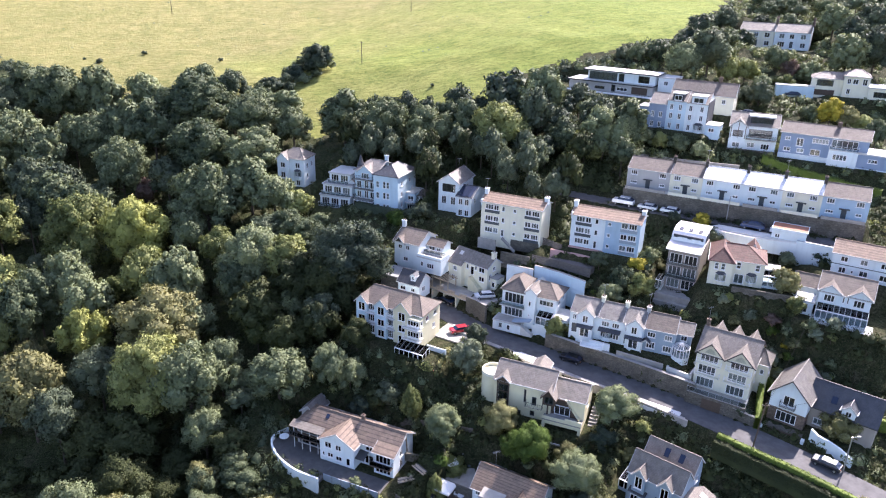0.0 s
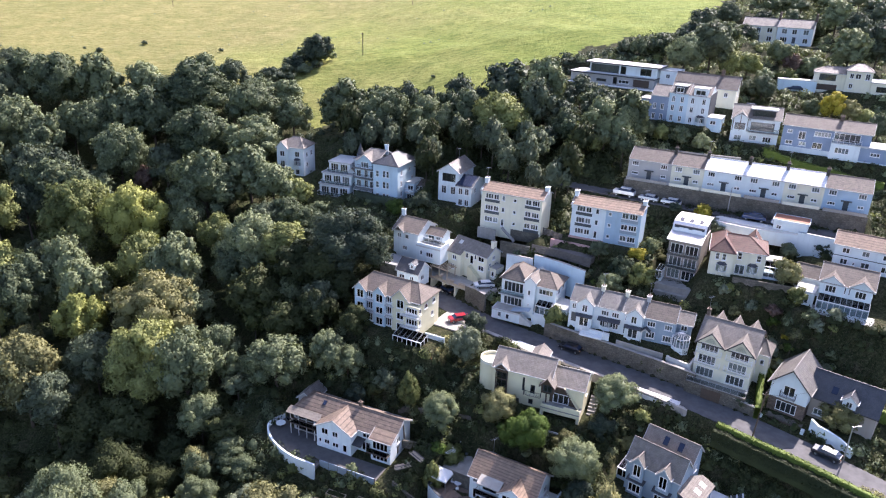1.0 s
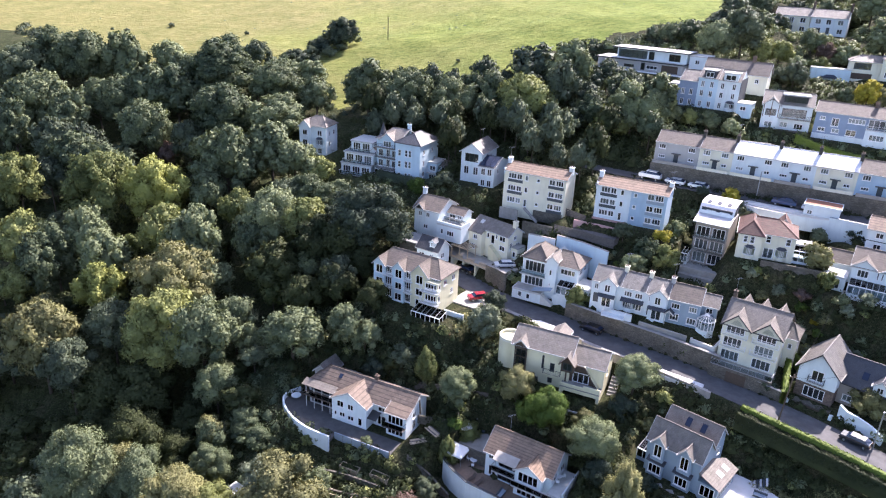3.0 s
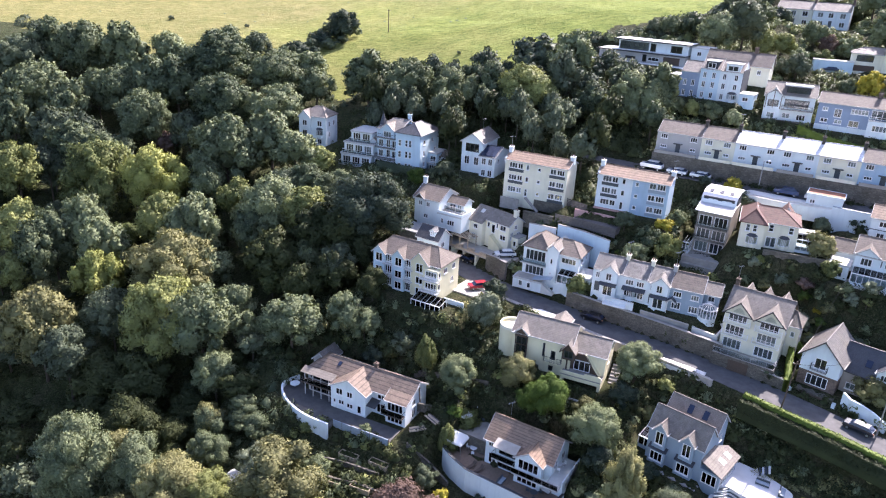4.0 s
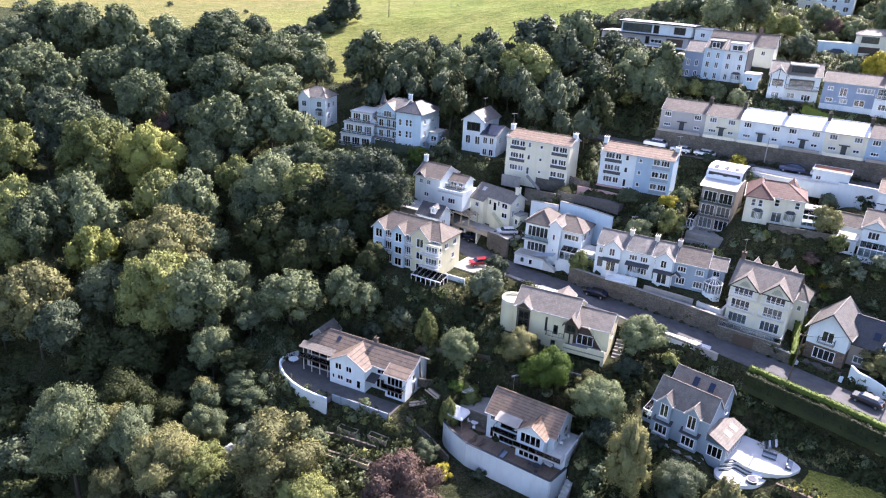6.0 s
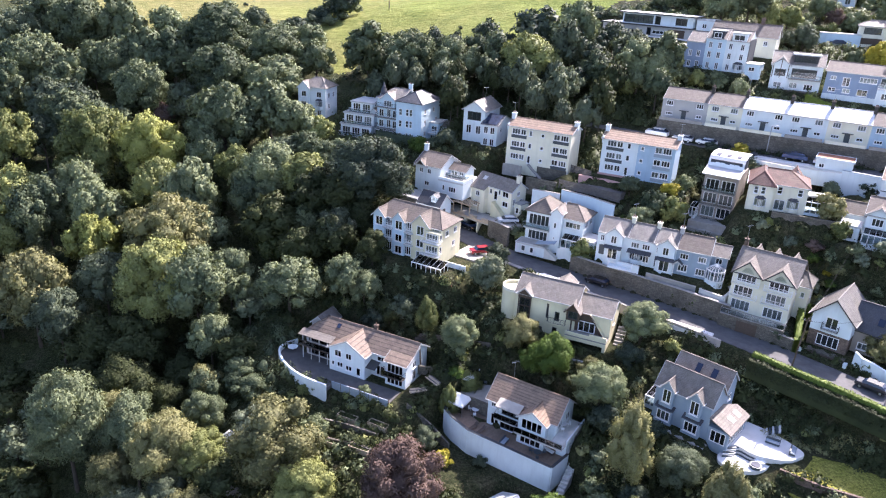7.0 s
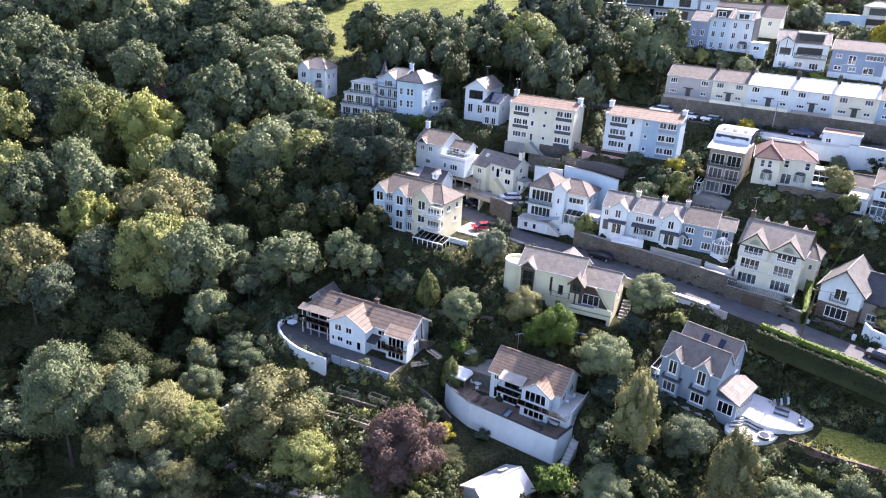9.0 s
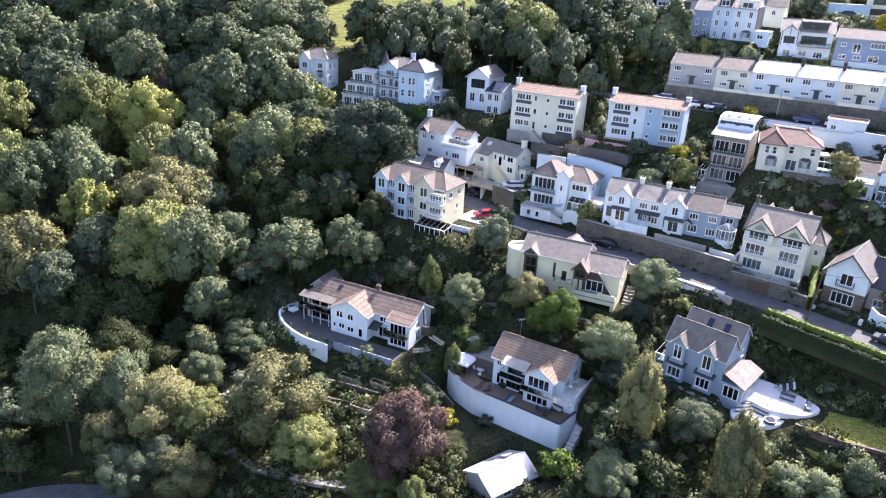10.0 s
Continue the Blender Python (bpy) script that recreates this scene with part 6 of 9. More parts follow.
def top_right():
    h = House("house", "pale rendered house with bay front, hipped pale roofs and flat wing", 105.5, 205.5, -26, 67.4)
    h.level(-1, 22, -3, 9)
    h.walls(0, 8, 0, 7, -1, 4.6, PALECREAM, F=[(1.4, 2.4, 4.2, 1.7, 5, 1, "dark"), (0.8, -0.2, 5.4, 1.6, 1, 1, "garage")])
    h.roof(0, 8, 0, 7, 4.6, 1.4, SLATE_WORN, hip=(2.8, 0))
    h.walls(8.01, 14.4, -1.0, 7, -1, 5.8, PALECREAM, F=[(0.8, 3.6, 1.0, 1.4, 2), (2.2, 3.6, 1.4, 1.4, 2), (1.0, 0.8, 1.0, 1.5, 2), (4.6, 3.4, 1.2, 1.8, 2)])
    h.roof(8.01, 14.4, -1.0, 7, 5.8, 1.5, SLATE_WORN, hip=(2.4, 2.4))
    h.walls(14.41, 21, -1.6, 6, -1, 3.0, PALECREAM, F=[(1.4, 0.6, 3.2, 1.5, 3, 1, "dark")])
    h.flat(14.41, 21, -1.6, 6, 3.0, PALE_FLAT, 0.2, TRIM)


def yard_wall():
    h = House("garage_block", "pale blue-white walled garage yard", 96.2, 206.5, -18, 66.4, "garage")
    h.level(-1, 11, -4, 4)
    h.walls(0, 10, 0, 3, -1, 3.0, BLUEWHITE)
    h.flat(0, 10, 0, 3, 3.0, PALE_FLAT, 0.05)


def top_edge_house():
    h = House("house", "pale house with hipped roof at the wood edge", 122, 330, -30, 84)
    h.level(-2, 14, -3, 10)
    h.walls(0, 12, 0, 8, -1, 5, PALECREAM, F=row(1.2, 2.9, 1.4, 1.3, 3, 2.2))
    h.roof(0, 12, 0, 8, 5, 2.4, SLATE_WORN, hip=(3, 3))


modern_house()
town_row()
rear_barn()
half_timbered()
long_blue()
top_semi()
top_right()
yard_wall()
top_edge_house()


# ---- ground ----
def axis_steps(lo, hi, near_lo, near_hi, fine):
    mid = np.arange(near_lo, near_hi + 0.01, fine)
    out, step, v = [], fine, near_hi
    while v < hi:
        step *= 1.25
        v += step
        out.append(min(v, hi))
    low, step, v = [], fine, near_lo
    while v > lo:
        step *= 1.25
        v -= step
        low.append(max(v, lo))
    return np.array(low[::-1] + list(mid) + out)


FIELD_EDGE = [(-400, 330), (-169, 278), (-110, 242), (-70, 236), (-47, 224), (-37, 203), (-28, 214), (-14, 214), (4, 207), (12, 206), (17, 216), (26, 225), (51, 232), (76, 241), (91, 259), (112, 292), (200, 480), (400, 900)]


def field_limit(x):
    return np.interp(x, [p[0] for p in FIELD_EDGE], [p[1] for p in FIELD_EDGE])


def build_ground():
    xs = axis_steps(-1400, 1400, -110, 130, 1.3)
    ys = axis_steps(-500, 2600, 60, 260, 1.3)
    X, Y = np.meshgrid(xs, ys)
    Z = height(X, Y)
    nx, ny = len(xs), len(ys)
    me = bpy.data.meshes.new("ground")
    i = np.arange(nx - 1)[None, :] + nx * np.arange(ny - 1)[:, None]
    quads = np.stack([i, i + 1, i + nx + 1, i + nx], -1).reshape(-1, 4)
    me.from_pydata(np.stack([X, Y, Z], -1).reshape(-1, 3).tolist(), [], quads.tolist())
    for m in (EARTH, GARDEN, PASTURE):
        me.materials.append(m)
    cx = ((X[:-1, :-1] + X[1:, 1:]) / 2).ravel()
    cy = ((Y[:-1, :-1] + Y[1:, 1:]) / 2).ravel()
    wob = 1.5 * np.sin(cx * 0.5) + 1.2 * np.sin(cx * 0.23 + cy * 0.4)
    idx = np.where(cy + wob > field_limit(cx) + np.where(cx > -100, 4.5, -4.0), 2, np.where(cx > -32 + 0.12 * (cy - 100) + wob, 1, 0))
    me.polygons.foreach_set("material_index", idx.astype(np.int32))
    me.polygons.foreach_set("use_smooth", np.ones(len(idx), bool))
    me.update()
    return tagged(new("ground", me), "hillside of pasture, garden slopes and wooded ground", "ground", kind="structure")


build_ground()


def ribbon(pts, half, lift, sub=6):
    """A strip along a line of points, smoothed, with its left and right edges."""
    P = [Vector(p) for p in pts]
    out = []
    for i in range(len(P) - 1):
        p0, p1, p2, p3 = P[max(i - 1, 0)], P[i], P[i + 1], P[min(i + 2, len(P) - 1)]
        for k in range(sub):
            t = k / sub
            out.append(0.5 * ((2 * p1) + (p2 - p0) * t + (2 * p0 - 5 * p1 + 4 * p2 - p3) * t * t + (3 * p1 - p0 - 3 * p2 + p3) * t ** 3))
    out.append(P[-1])
    rows = []
    for i, p in enumerate(out):
        d = (out[min(i + 1, len(out) - 1)] - out[max(i - 1, 0)]).normalized()
        n = Vector((-d.y, d.x, 0)).normalized()
        rows.append((p, n))
    return rows


def strip(name, rows, a, b, z0, z1, mat, label, kind="structure", category="road"):
    """A long slab between the offsets a and b from the line, from z0 to z1 above it."""
    bag = Bag()
    lo, hi = min(a, b), max(a, b)
    for (p, n), (q, m) in zip(rows, rows[1:]):
        k = len(bag.v)
        for c, nn in ((p, n), (q, m)):
            for o, z in ((lo, z0), (hi, z0), (hi, z1), (lo, z1)):
                bag.v.append((c.x + nn.x * o, c.y + nn.y * o, c.z + z))
        bag.f += [(k + 3, k + 7, k + 6, k + 2), (k, k + 4, k + 7, k + 3), (k + 2, k + 6, k + 5, k + 1), (k + 1, k + 5, k + 4, k)]
    bag.f += [(0, 3, 2, 1), (len(bag.v) - 4, len(bag.v) - 3, len(bag.v) - 2, len(bag.v) - 1)]
    return tagged(part(name, bag, mat), label, category, kind=kind)


road_rows = ribbon(ROAD_PTS, 3, 0)
lane_rows = ribbon(UPPER_PTS, 2, 0)
strip("road", road_rows, -2.6, 3.0, -0.3, 0.02, ASPHALT, "worn grey asphalt road along the hillside")
strip("pavement", [q for q in road_rows if 8 < q[0].x < 45], -3.5, -2.6, -0.3, 0.14, CONCRETE, "pale concrete pavement beside the road", category="pavement")
strip("lane", lane_rows, -2.2, 2.2, -0.3, 0.02, ASPHALT, "narrow upper lane of grey asphalt")

# ---- trees ----
rng = np.random.default_rng(7)


def np_mesh(name, verts, tris, quads, mat, normals=None):
    """A mesh straight from number arrays; normals: the way the foliage faces at each vertex."""
    me = bpy.data.meshes.new(name)
    nt, nq = len(tris), len(quads)
    me.vertices.add(len(verts))
    me.vertices.foreach_set("co", np.asarray(verts, np.float32).ravel())
    loops = np.concatenate([np.asarray(tris, np.int32).ravel(), np.asarray(quads, np.int32).ravel()])
    me.loops.add(len(loops))
    me.loops.foreach_set("vertex_index", loops)
    me.polygons.add(nt + nq)
    start = np.concatenate([np.arange(nt) * 3, nt * 3 + np.arange(nq) * 4])
    me.polygons.foreach_set("loop_start", start.astype(np.int32))
    me.materials.append(mat)
    me.update(calc_edges=True)
    if normals is not None:
        me.polygons.foreach_set("use_smooth", np.ones(nt + nq, bool))
        me.attributes.new("custom_normal", "FLOAT_VECTOR", "POINT").data.foreach_set("vector", np.asarray(normals, np.float32).ravel())
    return me


def leaf_blades(P, N, leaf, r, jit=0.45):
    """One bent blade at each place, facing roughly along its normal."""
    n = len(P)
    N = N + r.normal(size=(n, 3)) * jit
    N /= np.linalg.norm(N, axis=1)[:, None] + 1e-9
    A = np.cross(N, r.normal(size=(n, 3)))
    A /= np.linalg.norm(A, axis=1)[:, None] + 1e-9
    B = np.cross(N, A)
    s = (leaf * r.uniform(0.55, 1.35, n))[:, None]
    return np.stack([P + A * s * 0.66, P + B * s * 0.5 - A * s * 0.42, P - B * s * 0.5 - A * s * 0.42], 1).reshape(-1, 3)


ICO = np.array([(0, 0, 1)] + [(0.894 * math.cos(t), 0.894 * math.sin(t), 0.447) for t in np.arange(5) * 2 * math.pi / 5] + [(0.894 * math.cos(t), 0.894 * math.sin(t), -0.447) for t in (np.arange(5) + 0.5) * 2 * math.pi / 5] + [(0, 0, -1)])
ICOF = np.array([(0, 1 + i, 1 + (i + 1) % 5) for i in range(5)] + [(1 + i, 6 + i, 1 + (i + 1) % 5) for i in range(5)] + [(6 + i, 6 + (i + 1) % 5, 1 + (i + 1) % 5) for i in range(5)] + [(11, 6 + (i + 1) % 5, 6 + i) for i in range(5)])


def split_ico():
    """The icosahedron with each face cut in four, pushed out to the sphere."""
    v, f, seen = [Vector(q) for q in ICO], [], {}
    def mid(a, b):
        key = (min(a, b), max(a, b))
        if key not in seen:
            seen[key] = len(v)
            v.append((v[a] + v[b]).normalized())
        return seen[key]
    for a, b, c in ICOF.tolist():
        x, y, z = mid(a, b), mid(b, c), mid(c, a)
        f += [(a, x, z), (b, y, x), (c, z, y), (x, y, z)]
    return np.array(v), np.array(f)


BALL, BALLF = split_ico()


def unit(a):
    return a / (np.linalg.norm(a, axis=-1, keepdims=True) + 1e-9)


def crown_arrays(R, H, n_lobe, n_leaf, leaf, seed, low=0.25, sub=12, taper=0.0):
    """A crown of boughs, each carrying rounded sprays thick with leaves and open below: verts, tris, quads, normals."""
    r = np.random.default_rng(seed)
    sq = np.array([1, 1, H / (2 * R)])
    ga = math.pi * (3 - math.sqrt(5))
    k = (np.arange(n_lobe) + 0.35) / n_lobe
    zc = 1 - k * (1 + low)
    rad = np.sqrt(np.maximum(0, 1 - zc * zc))
    ang = np.arange(n_lobe) * ga + r.uniform(-0.6, 0.6, n_lobe)
    rl = r.uniform(0.2, 0.44, n_lobe) * (20 / max(n_lobe, 10)) ** 0.3
    out = (1.0 - rl) * r.uniform(0.82, 1.16, n_lobe)
    C = np.stack([np.cos(ang) * rad * out, np.sin(ang) * rad * out, zc * out], 1)
    C[0], rl[0] = (r.uniform(-0.12, 0.12), r.uniform(-0.12, 0.12), 0.6), 0.4
    C, rl = np.concatenate([C, [[0, 0, 0]]]), np.append(rl, 0.66)
    # sprays standing out from the upper side of every bough
    d = unit(r.normal(size=(n_lobe, sub, 3)) + unit(C[:-1])[:, None] * 0.8 + np.array([0, 0, 0.5]))
    rs = (rl[:-1, None] * r.uniform(0.2, 0.42, (n_lobe, sub))).ravel()
    S = (C[:-1, None] + d * rl[:-1, None, None] * r.uniform(0.75, 1.08, (n_lobe, sub, 1))).reshape(-1, 3)
    own = np.repeat(np.arange(n_lobe), sub)
    V, T, NV = [], [], []
    for i, (c, q) in enumerate(zip(C, rl)):
        V.append(c + BALL * q * 0.7 * r.uniform(0.85, 1.08, (len(BALL), 1)))
        T.append(BALLF + len(BALL) * i)
        NV.append(unit(BALL + unit(c) * 0.35))
    # leaves over the boughs, then those of the sprays
    w = np.append(rl[:-1] ** 2, 0.3)
    o1 = np.repeat(np.arange(n_lobe + 1), (1.5 * n_leaf * w / w.sum()).astype(int) + 3)
    d1 = unit(r.normal(size=(len(o1), 3)) + np.array([0, 0, 0.2]))
    P1 = C[o1] + d1 * (rl[o1] * r.uniform(0.74, 1.04, len(o1)))[:, None]
    o2 = np.repeat(np.arange(len(S)), (0.9 * n_leaf * rs ** 2 / (rs ** 2).sum()).astype(int) + 3)
    d2 = unit(r.normal(size=(len(o2), 3)) + np.array([0, 0, 0.35]))
    P2 = S[o2] + d2 * (rs[o2] * r.uniform(0.25, 1.0, len(o2)) ** 0.6 * np.where(r.random(len(o2)) < 0.1, 1.5, 1.08))[:, None] * np.array([1, 1, 0.8])
    P, own = np.concatenate([P1, P2]), np.concatenate([o1, own[o2]])
    N = np.concatenate([d1, d2 * 0.55 + unit(P2 - C[own[len(o1):]]) * 0.6])
    keep = np.ones(len(P), bool)
    for c, q in zip(C, rl):
        keep &= np.linalg.norm(P - c, axis=1) > q * 0.7
    P, N = P[keep], unit(N[keep] + unit(P[keep]) * 0.25)
    if len(P) > n_leaf:
        pick = r.permutation(len(P))[:n_leaf]
        P, N = P[pick], N[pick]
    V = np.concatenate(V) * R * sq
    L = leaf_blades(P * R * sq, N, leaf, r, 0.55)
    NL = unit(np.repeat(N + r.normal(size=N.shape) * 0.3, 3, axis=0))
    T = np.concatenate(T + [len(V) + np.arange(len(L)).reshape(-1, 3)])
    V = np.concatenate([V, L])
    V[:, :2] *= (1.1 if taper else 1.0) - taper * np.clip((V[:, 2:] / (H / 2) + 0.45) / 1.45, 0, 1.1)
    return V, T, np.zeros((0, 4), int), np.concatenate(NV + [NL])


def trunk_bag(h, r, R, seed):
    g = np.random.default_rng(seed)
    b = Bag().tube((0, 0, -1.0), (0.1, 0.05, h * 0.5), r, r * 0.75).tube((0.1, 0.05, h * 0.5), (0, 0, h), r * 0.75, r * 0.4)
    for i in range(5):
        a = i * 1.3 + g.uniform(0, 0.6)
        b.tube((0, 0, h * (0.5 + 0.08 * i)), (math.cos(a) * R * 0.55, math.sin(a) * R * 0.55, h * (0.75 + 0.1 * i)), r * 0.35, r * 0.12, 5)
    return b


SHAPES = {}
KINDS = {"round": (5.0, 10.0, 18, 7000, 0.34, 0.75), "broad": (5.4, 9.6, 19, 7400, 0.34, 0.7), "tall": (4.2, 10.4, 18, 6600, 0.33, 0.75), "great": (8.0, 15.0, 30, 15000, 0.37, 0.75),
         "far_round": (5.0, 10.0, 15, 4000, 0.46, 0.75), "far_broad": (5.4, 9.6, 16, 4200, 0.46, 0.7), "far_tall": (4.2, 10.4, 15, 3900, 0.44, 0.75), "far_great": (8.0, 15.0, 26, 8500, 0.5, 0.75),
         "near_round": (5.0, 10.0, 22, 19000, 0.2, 0.75), "near_broad": (5.4, 9.6, 22, 19000, 0.21, 0.7), "near_tall": (4.2, 10.4, 20, 16000, 0.19, 0.75), "near_small": (2.4, 4.2, 13, 5600, 0.15, 0.8), "spire": (3.6, 13.0, 30, 15000, 0.2, 0.85),
         "small": (2.4, 4.2, 11, 2600, 0.23, 0.8), "shrub": (1.4, 1.9, 6, 900, 0.2, 0.85), "bush": (1.6, 2.4, 7, 1100, 0.21, 0.85), "fill": (4.5, 7.0, 8, 1300, 0.5, 0.4)}
for key, (R, H, lobes, nl, leaf, low) in KINDS.items():
    SHAPES[key] = [(R, H, crown_arrays(R, H, lobes, nl, leaf, 11 * len(SHAPES) + s, low, taper=0.5 if key == "spire" else 0.0)) for s in range(3 if key in ("shrub", "bush", "small", "near_small", "fill", "spire") else 4)]
MESHES = {}
TRUNK = {"round": 0.58, "broad": 0.62, "tall": 0.54, "great": 0.6, "small": 0.42, "shrub": 0.42, "bush": 0.44, "fill": 0.8, "spire": 0.5}


def tree(kind, shape, x, y, R, mat, label, z=None, height_scale=1.0, name="tree", category="tree", group=""):
    """One tree of crown radius R standing on the ground at x, y."""
    plainly = shape
    if shape in ("round", "broad", "tall", "great", "small"):
        finer = ("near_" if y < 104 else "far_" if y > 168 else "") + shape
        shape = finer if finer in SHAPES else shape
    var = int(rng.integers(0, 3))
    R0, H0, bag = SHAPES[shape][var]
    k = R / R0
    wide = 1.12 if x < -24 else 1.0
    key = (shape, var, mat.name)
    if key not in MESHES:
        MESHES[key] = np_mesh("crown", bag[0], bag[1], bag[2], mat, bag[3])
    zg = ground_at(x, y) if z is None else z
    th = TRUNK[plainly] * H0
    tk = ("trunk", shape, var)
    if tk not in MESHES:
        MESHES[tk] = trunk_bag(th, 0.05 * R0 + 0.04, R0, var + 5).mesh("trunk", BARK)
    ob = thing(name, label, category, Matrix.Translation((x, y, zg)) @ Matrix.Rotation(float(rng.uniform(0, 6.28)), 4, "Z") @ Matrix.Diagonal((k * wide * float(rng.uniform(0.9, 1.1)), k * wide * float(rng.uniform(0.9, 1.1)), k * height_scale * float(rng.uniform(0.92, 1.06)), 1)), group)
    stem = part("trunk", MESHES[tk], None, ob)
    c = part("crown", MESHES[key], None, ob)
    # trees rooted in the ravine reach for the light: longer stems and deeper crowns
    deep = 0.0 if mat is SHRUB_SHADE_DARK else float(ravine(x, y)) / (k * height_scale)
    stretch = min(1.3, 1 + 0.55 * deep / H0)
    lift = max(0.0, deep - (stretch - 1) * H0 / 2)
    c.location = (0, 0, th + lift)
    c.scale = (1, 1, stretch)
    stem.scale = (1, 1, (th + lift) / th)
    return ob


LABELS = {LEAF_DARK: "dark green leafy broadleaf tree", LEAF_MID: "mid-green leafy ash tree", LEAF_LIGHT: "light yellow-green leafy tree", LEAF_OLIVE: "olive-green broadleaf tree", LEAF_COPPER: "copper-brown beech tree", LEAF_YELLOW: "golden yellow shrub", LEAF_SILVER: "silvery green willow-leaved tree", LEAF_LIME: "bright lime-green tree", LEAF_YELLOWISH: "yellow-green leafy tree", SHRUB_SHADE_DARK: "very dark green shade-coloured tree"}


def blocked(x, y, mg):
    for px, py, a, x0, x1, y0, y1, z, _ in PADS:
        u = (x - px) * math.cos(a) + (y - py) * math.sin(a)
        v = -(x - px) * math.sin(a) + (y - py) * math.cos(a)
        if x0 - mg < u < x1 + mg and y0 - mg * 1.5 < v < y1 + mg:
            return True
    for pts in (ROAD_PTS, UPPER_PTS):
        for (ax, ay, _), (bx, by, _) in zip(pts, pts[1:]):
            t = max(0, min(1, ((x - ax) * (bx - ax) + (y - ay) * (by - ay)) / ((bx - ax) ** 2 + (by - ay) ** 2)))
            if math.hypot(x - ax - t * (bx - ax), y - ay - t * (by - ay)) < 3.6 + mg * 0.6:
                return True
    return False


# ---- planted trees: x, y, crown radius, foliage ----
# Several far trees take the paler ash leaf in place of distance haze.
TREES_0 = [(-138.7, 223.1, 7.0, "D"), (-129.6, 228.2, 8.0, "M"), (-119.0, 225.2, 7.9, "M"), (-107.0, 225.5, 6.2, "M"), (-95.0, 231.5, 5.8, "M"), (-79.4, 239.7, 5.6, "M"), (-74.0, 217.4, 9.3, "M"), (-86.3, 227.1, 5.3, "M"), (-55.0, 209.5, 7.4, "M"), (-68.1, 235.8, 4.6, "D"), (-122.4, 202.4, 7.3, "M"), (-128.1, 198.9, 5.6, "M"), (-110.8, 196.5, 5.5, "M"), (-107.4, 206.5, 4.9, "M"), (-99.5, 206.0, 6.5, "M"), (-92.2, 208.3, 5.8, "M"), (-84.8, 208.6, 5.8, "M"), (-76.3, 215.5, 5.1, "M"), (-65.2, 191.4, 7.6, "M"), (-50.8, 192.1, 6.9, "M"), (-42.3, 203.7, 5.6, "M"), (-47.4, 216.3, 5.4, "M"), (-109.3, 184.3, 6.0, "D"), (-122.7, 188.7, 4.6, "M"), (-101.3, 183.2, 5.2, "D"), (-79.5, 185.0, 3.0, "C"), (-73.2, 184.9, 4.5, "D"), (-85.8, 186.7, 6.8, "M"), (-99.1, 175.9, 5.8, "M"), (-90.3, 175.5, 5.0, "M")]
TREES_1 = [(-107.8, 163.7, 5.2, "L"), (-103.8, 170.3, 4.2, "D"), (-57.7, 169.6, 7.6, "M"), (-47.5, 173.0, 5.6, "M"), (-41.2, 170.4, 5.3, "M"), (-84.3, 158.5, 8.2, "L"), (-72.3, 159.9, 6.6, "Y"), (-59.9, 160.4, 4.0, "M"), (-52.0, 156.6, 3.7, "L"), (-41.2, 148.5, 6.8, "M"), (-33.3, 146.3, 4.7, "L"), (-18.7, 141.3, 8.4, "D"), (-23.2, 137.7, 5.1, "K"), (-96.7, 144.5, 5.6, "L"), (-82.2, 145.8, 5.0, "M"), (-87.6, 141.0, 4.3, "M"), (-44.2, 142.8, 4.3, "M"), (-63.9, 144.4, 5.5, "L"), (-56.0, 141.4, 5.4, "M"), (-73.7, 147.3, 2.8, "L"), (-74.4, 136.8, 5.0, "M"), (-89.2, 137.0, 4.8, "M"), (-73.0, 130.9, 5.2, "Y"), (-57.6, 130.9, 7.1, "O"), (-51.9, 134.2, 4.7, "M"), (-92.5, 133.7, 3.5, "L"), (-84.3, 129.1, 2.9, "O"), (-55.2, 119.7, 7.3, "L"), (-47.5, 117.8, 6.1, "M"), (-66.9, 122.0, 4.4, "D")]
TREES_2 = [(-37.2, 131.5, 2.5, "L"), (-43.0, 123.7, 4.4, "M"), (-38.9, 120.8, 3.0, "M"), (-29.9, 135.7, 3.3, "M"), (-79.0, 117.8, 5.9, "O"), (-71.5, 113.1, 4.7, "D"), (-29.6, 116.3, 5.2, "M"), (-20.0, 118.4, 4.2, "M"), (-16.0, 116.7, 3.3, "M"), (-57.3, 112.2, 5.7, "K"), (-64.9, 112.4, 4.7, "K"), (-42.5, 115.0, 4.0, "K"), (-55.1, 102.0, 5.3, "K"), (-47.8, 100.5, 4.3, "K"), (-64.9, 107.7, 4.0, "K"), (-46.6, 108.1, 4.0, "K"), (-42.6, 110.1, 3.6, "M"), (-40.4, 101.3, 2.7, "O"), (-35.1, 103.4, 2.4, "M"), (-38.7, 94.6, 3.2, "M"), (-58.8, 90.3, 6.2, "M"), (-53.7, 93.8, 4.1, "O"), (-48.5, 90.3, 4.5, "M"), (-41.5, 86.2, 5.2, "O"), (-36.5, 86.6, 3.5, "L"), (-35.0, 101.2, 2.3, "M"), (-29.4, 93.1, 3.1, "S"), (-24.6, 84.9, 5.8, "O"), (-19.2, 80.3, 4.7, "L"), (-5.6, 77.5, 6.0, "C")]
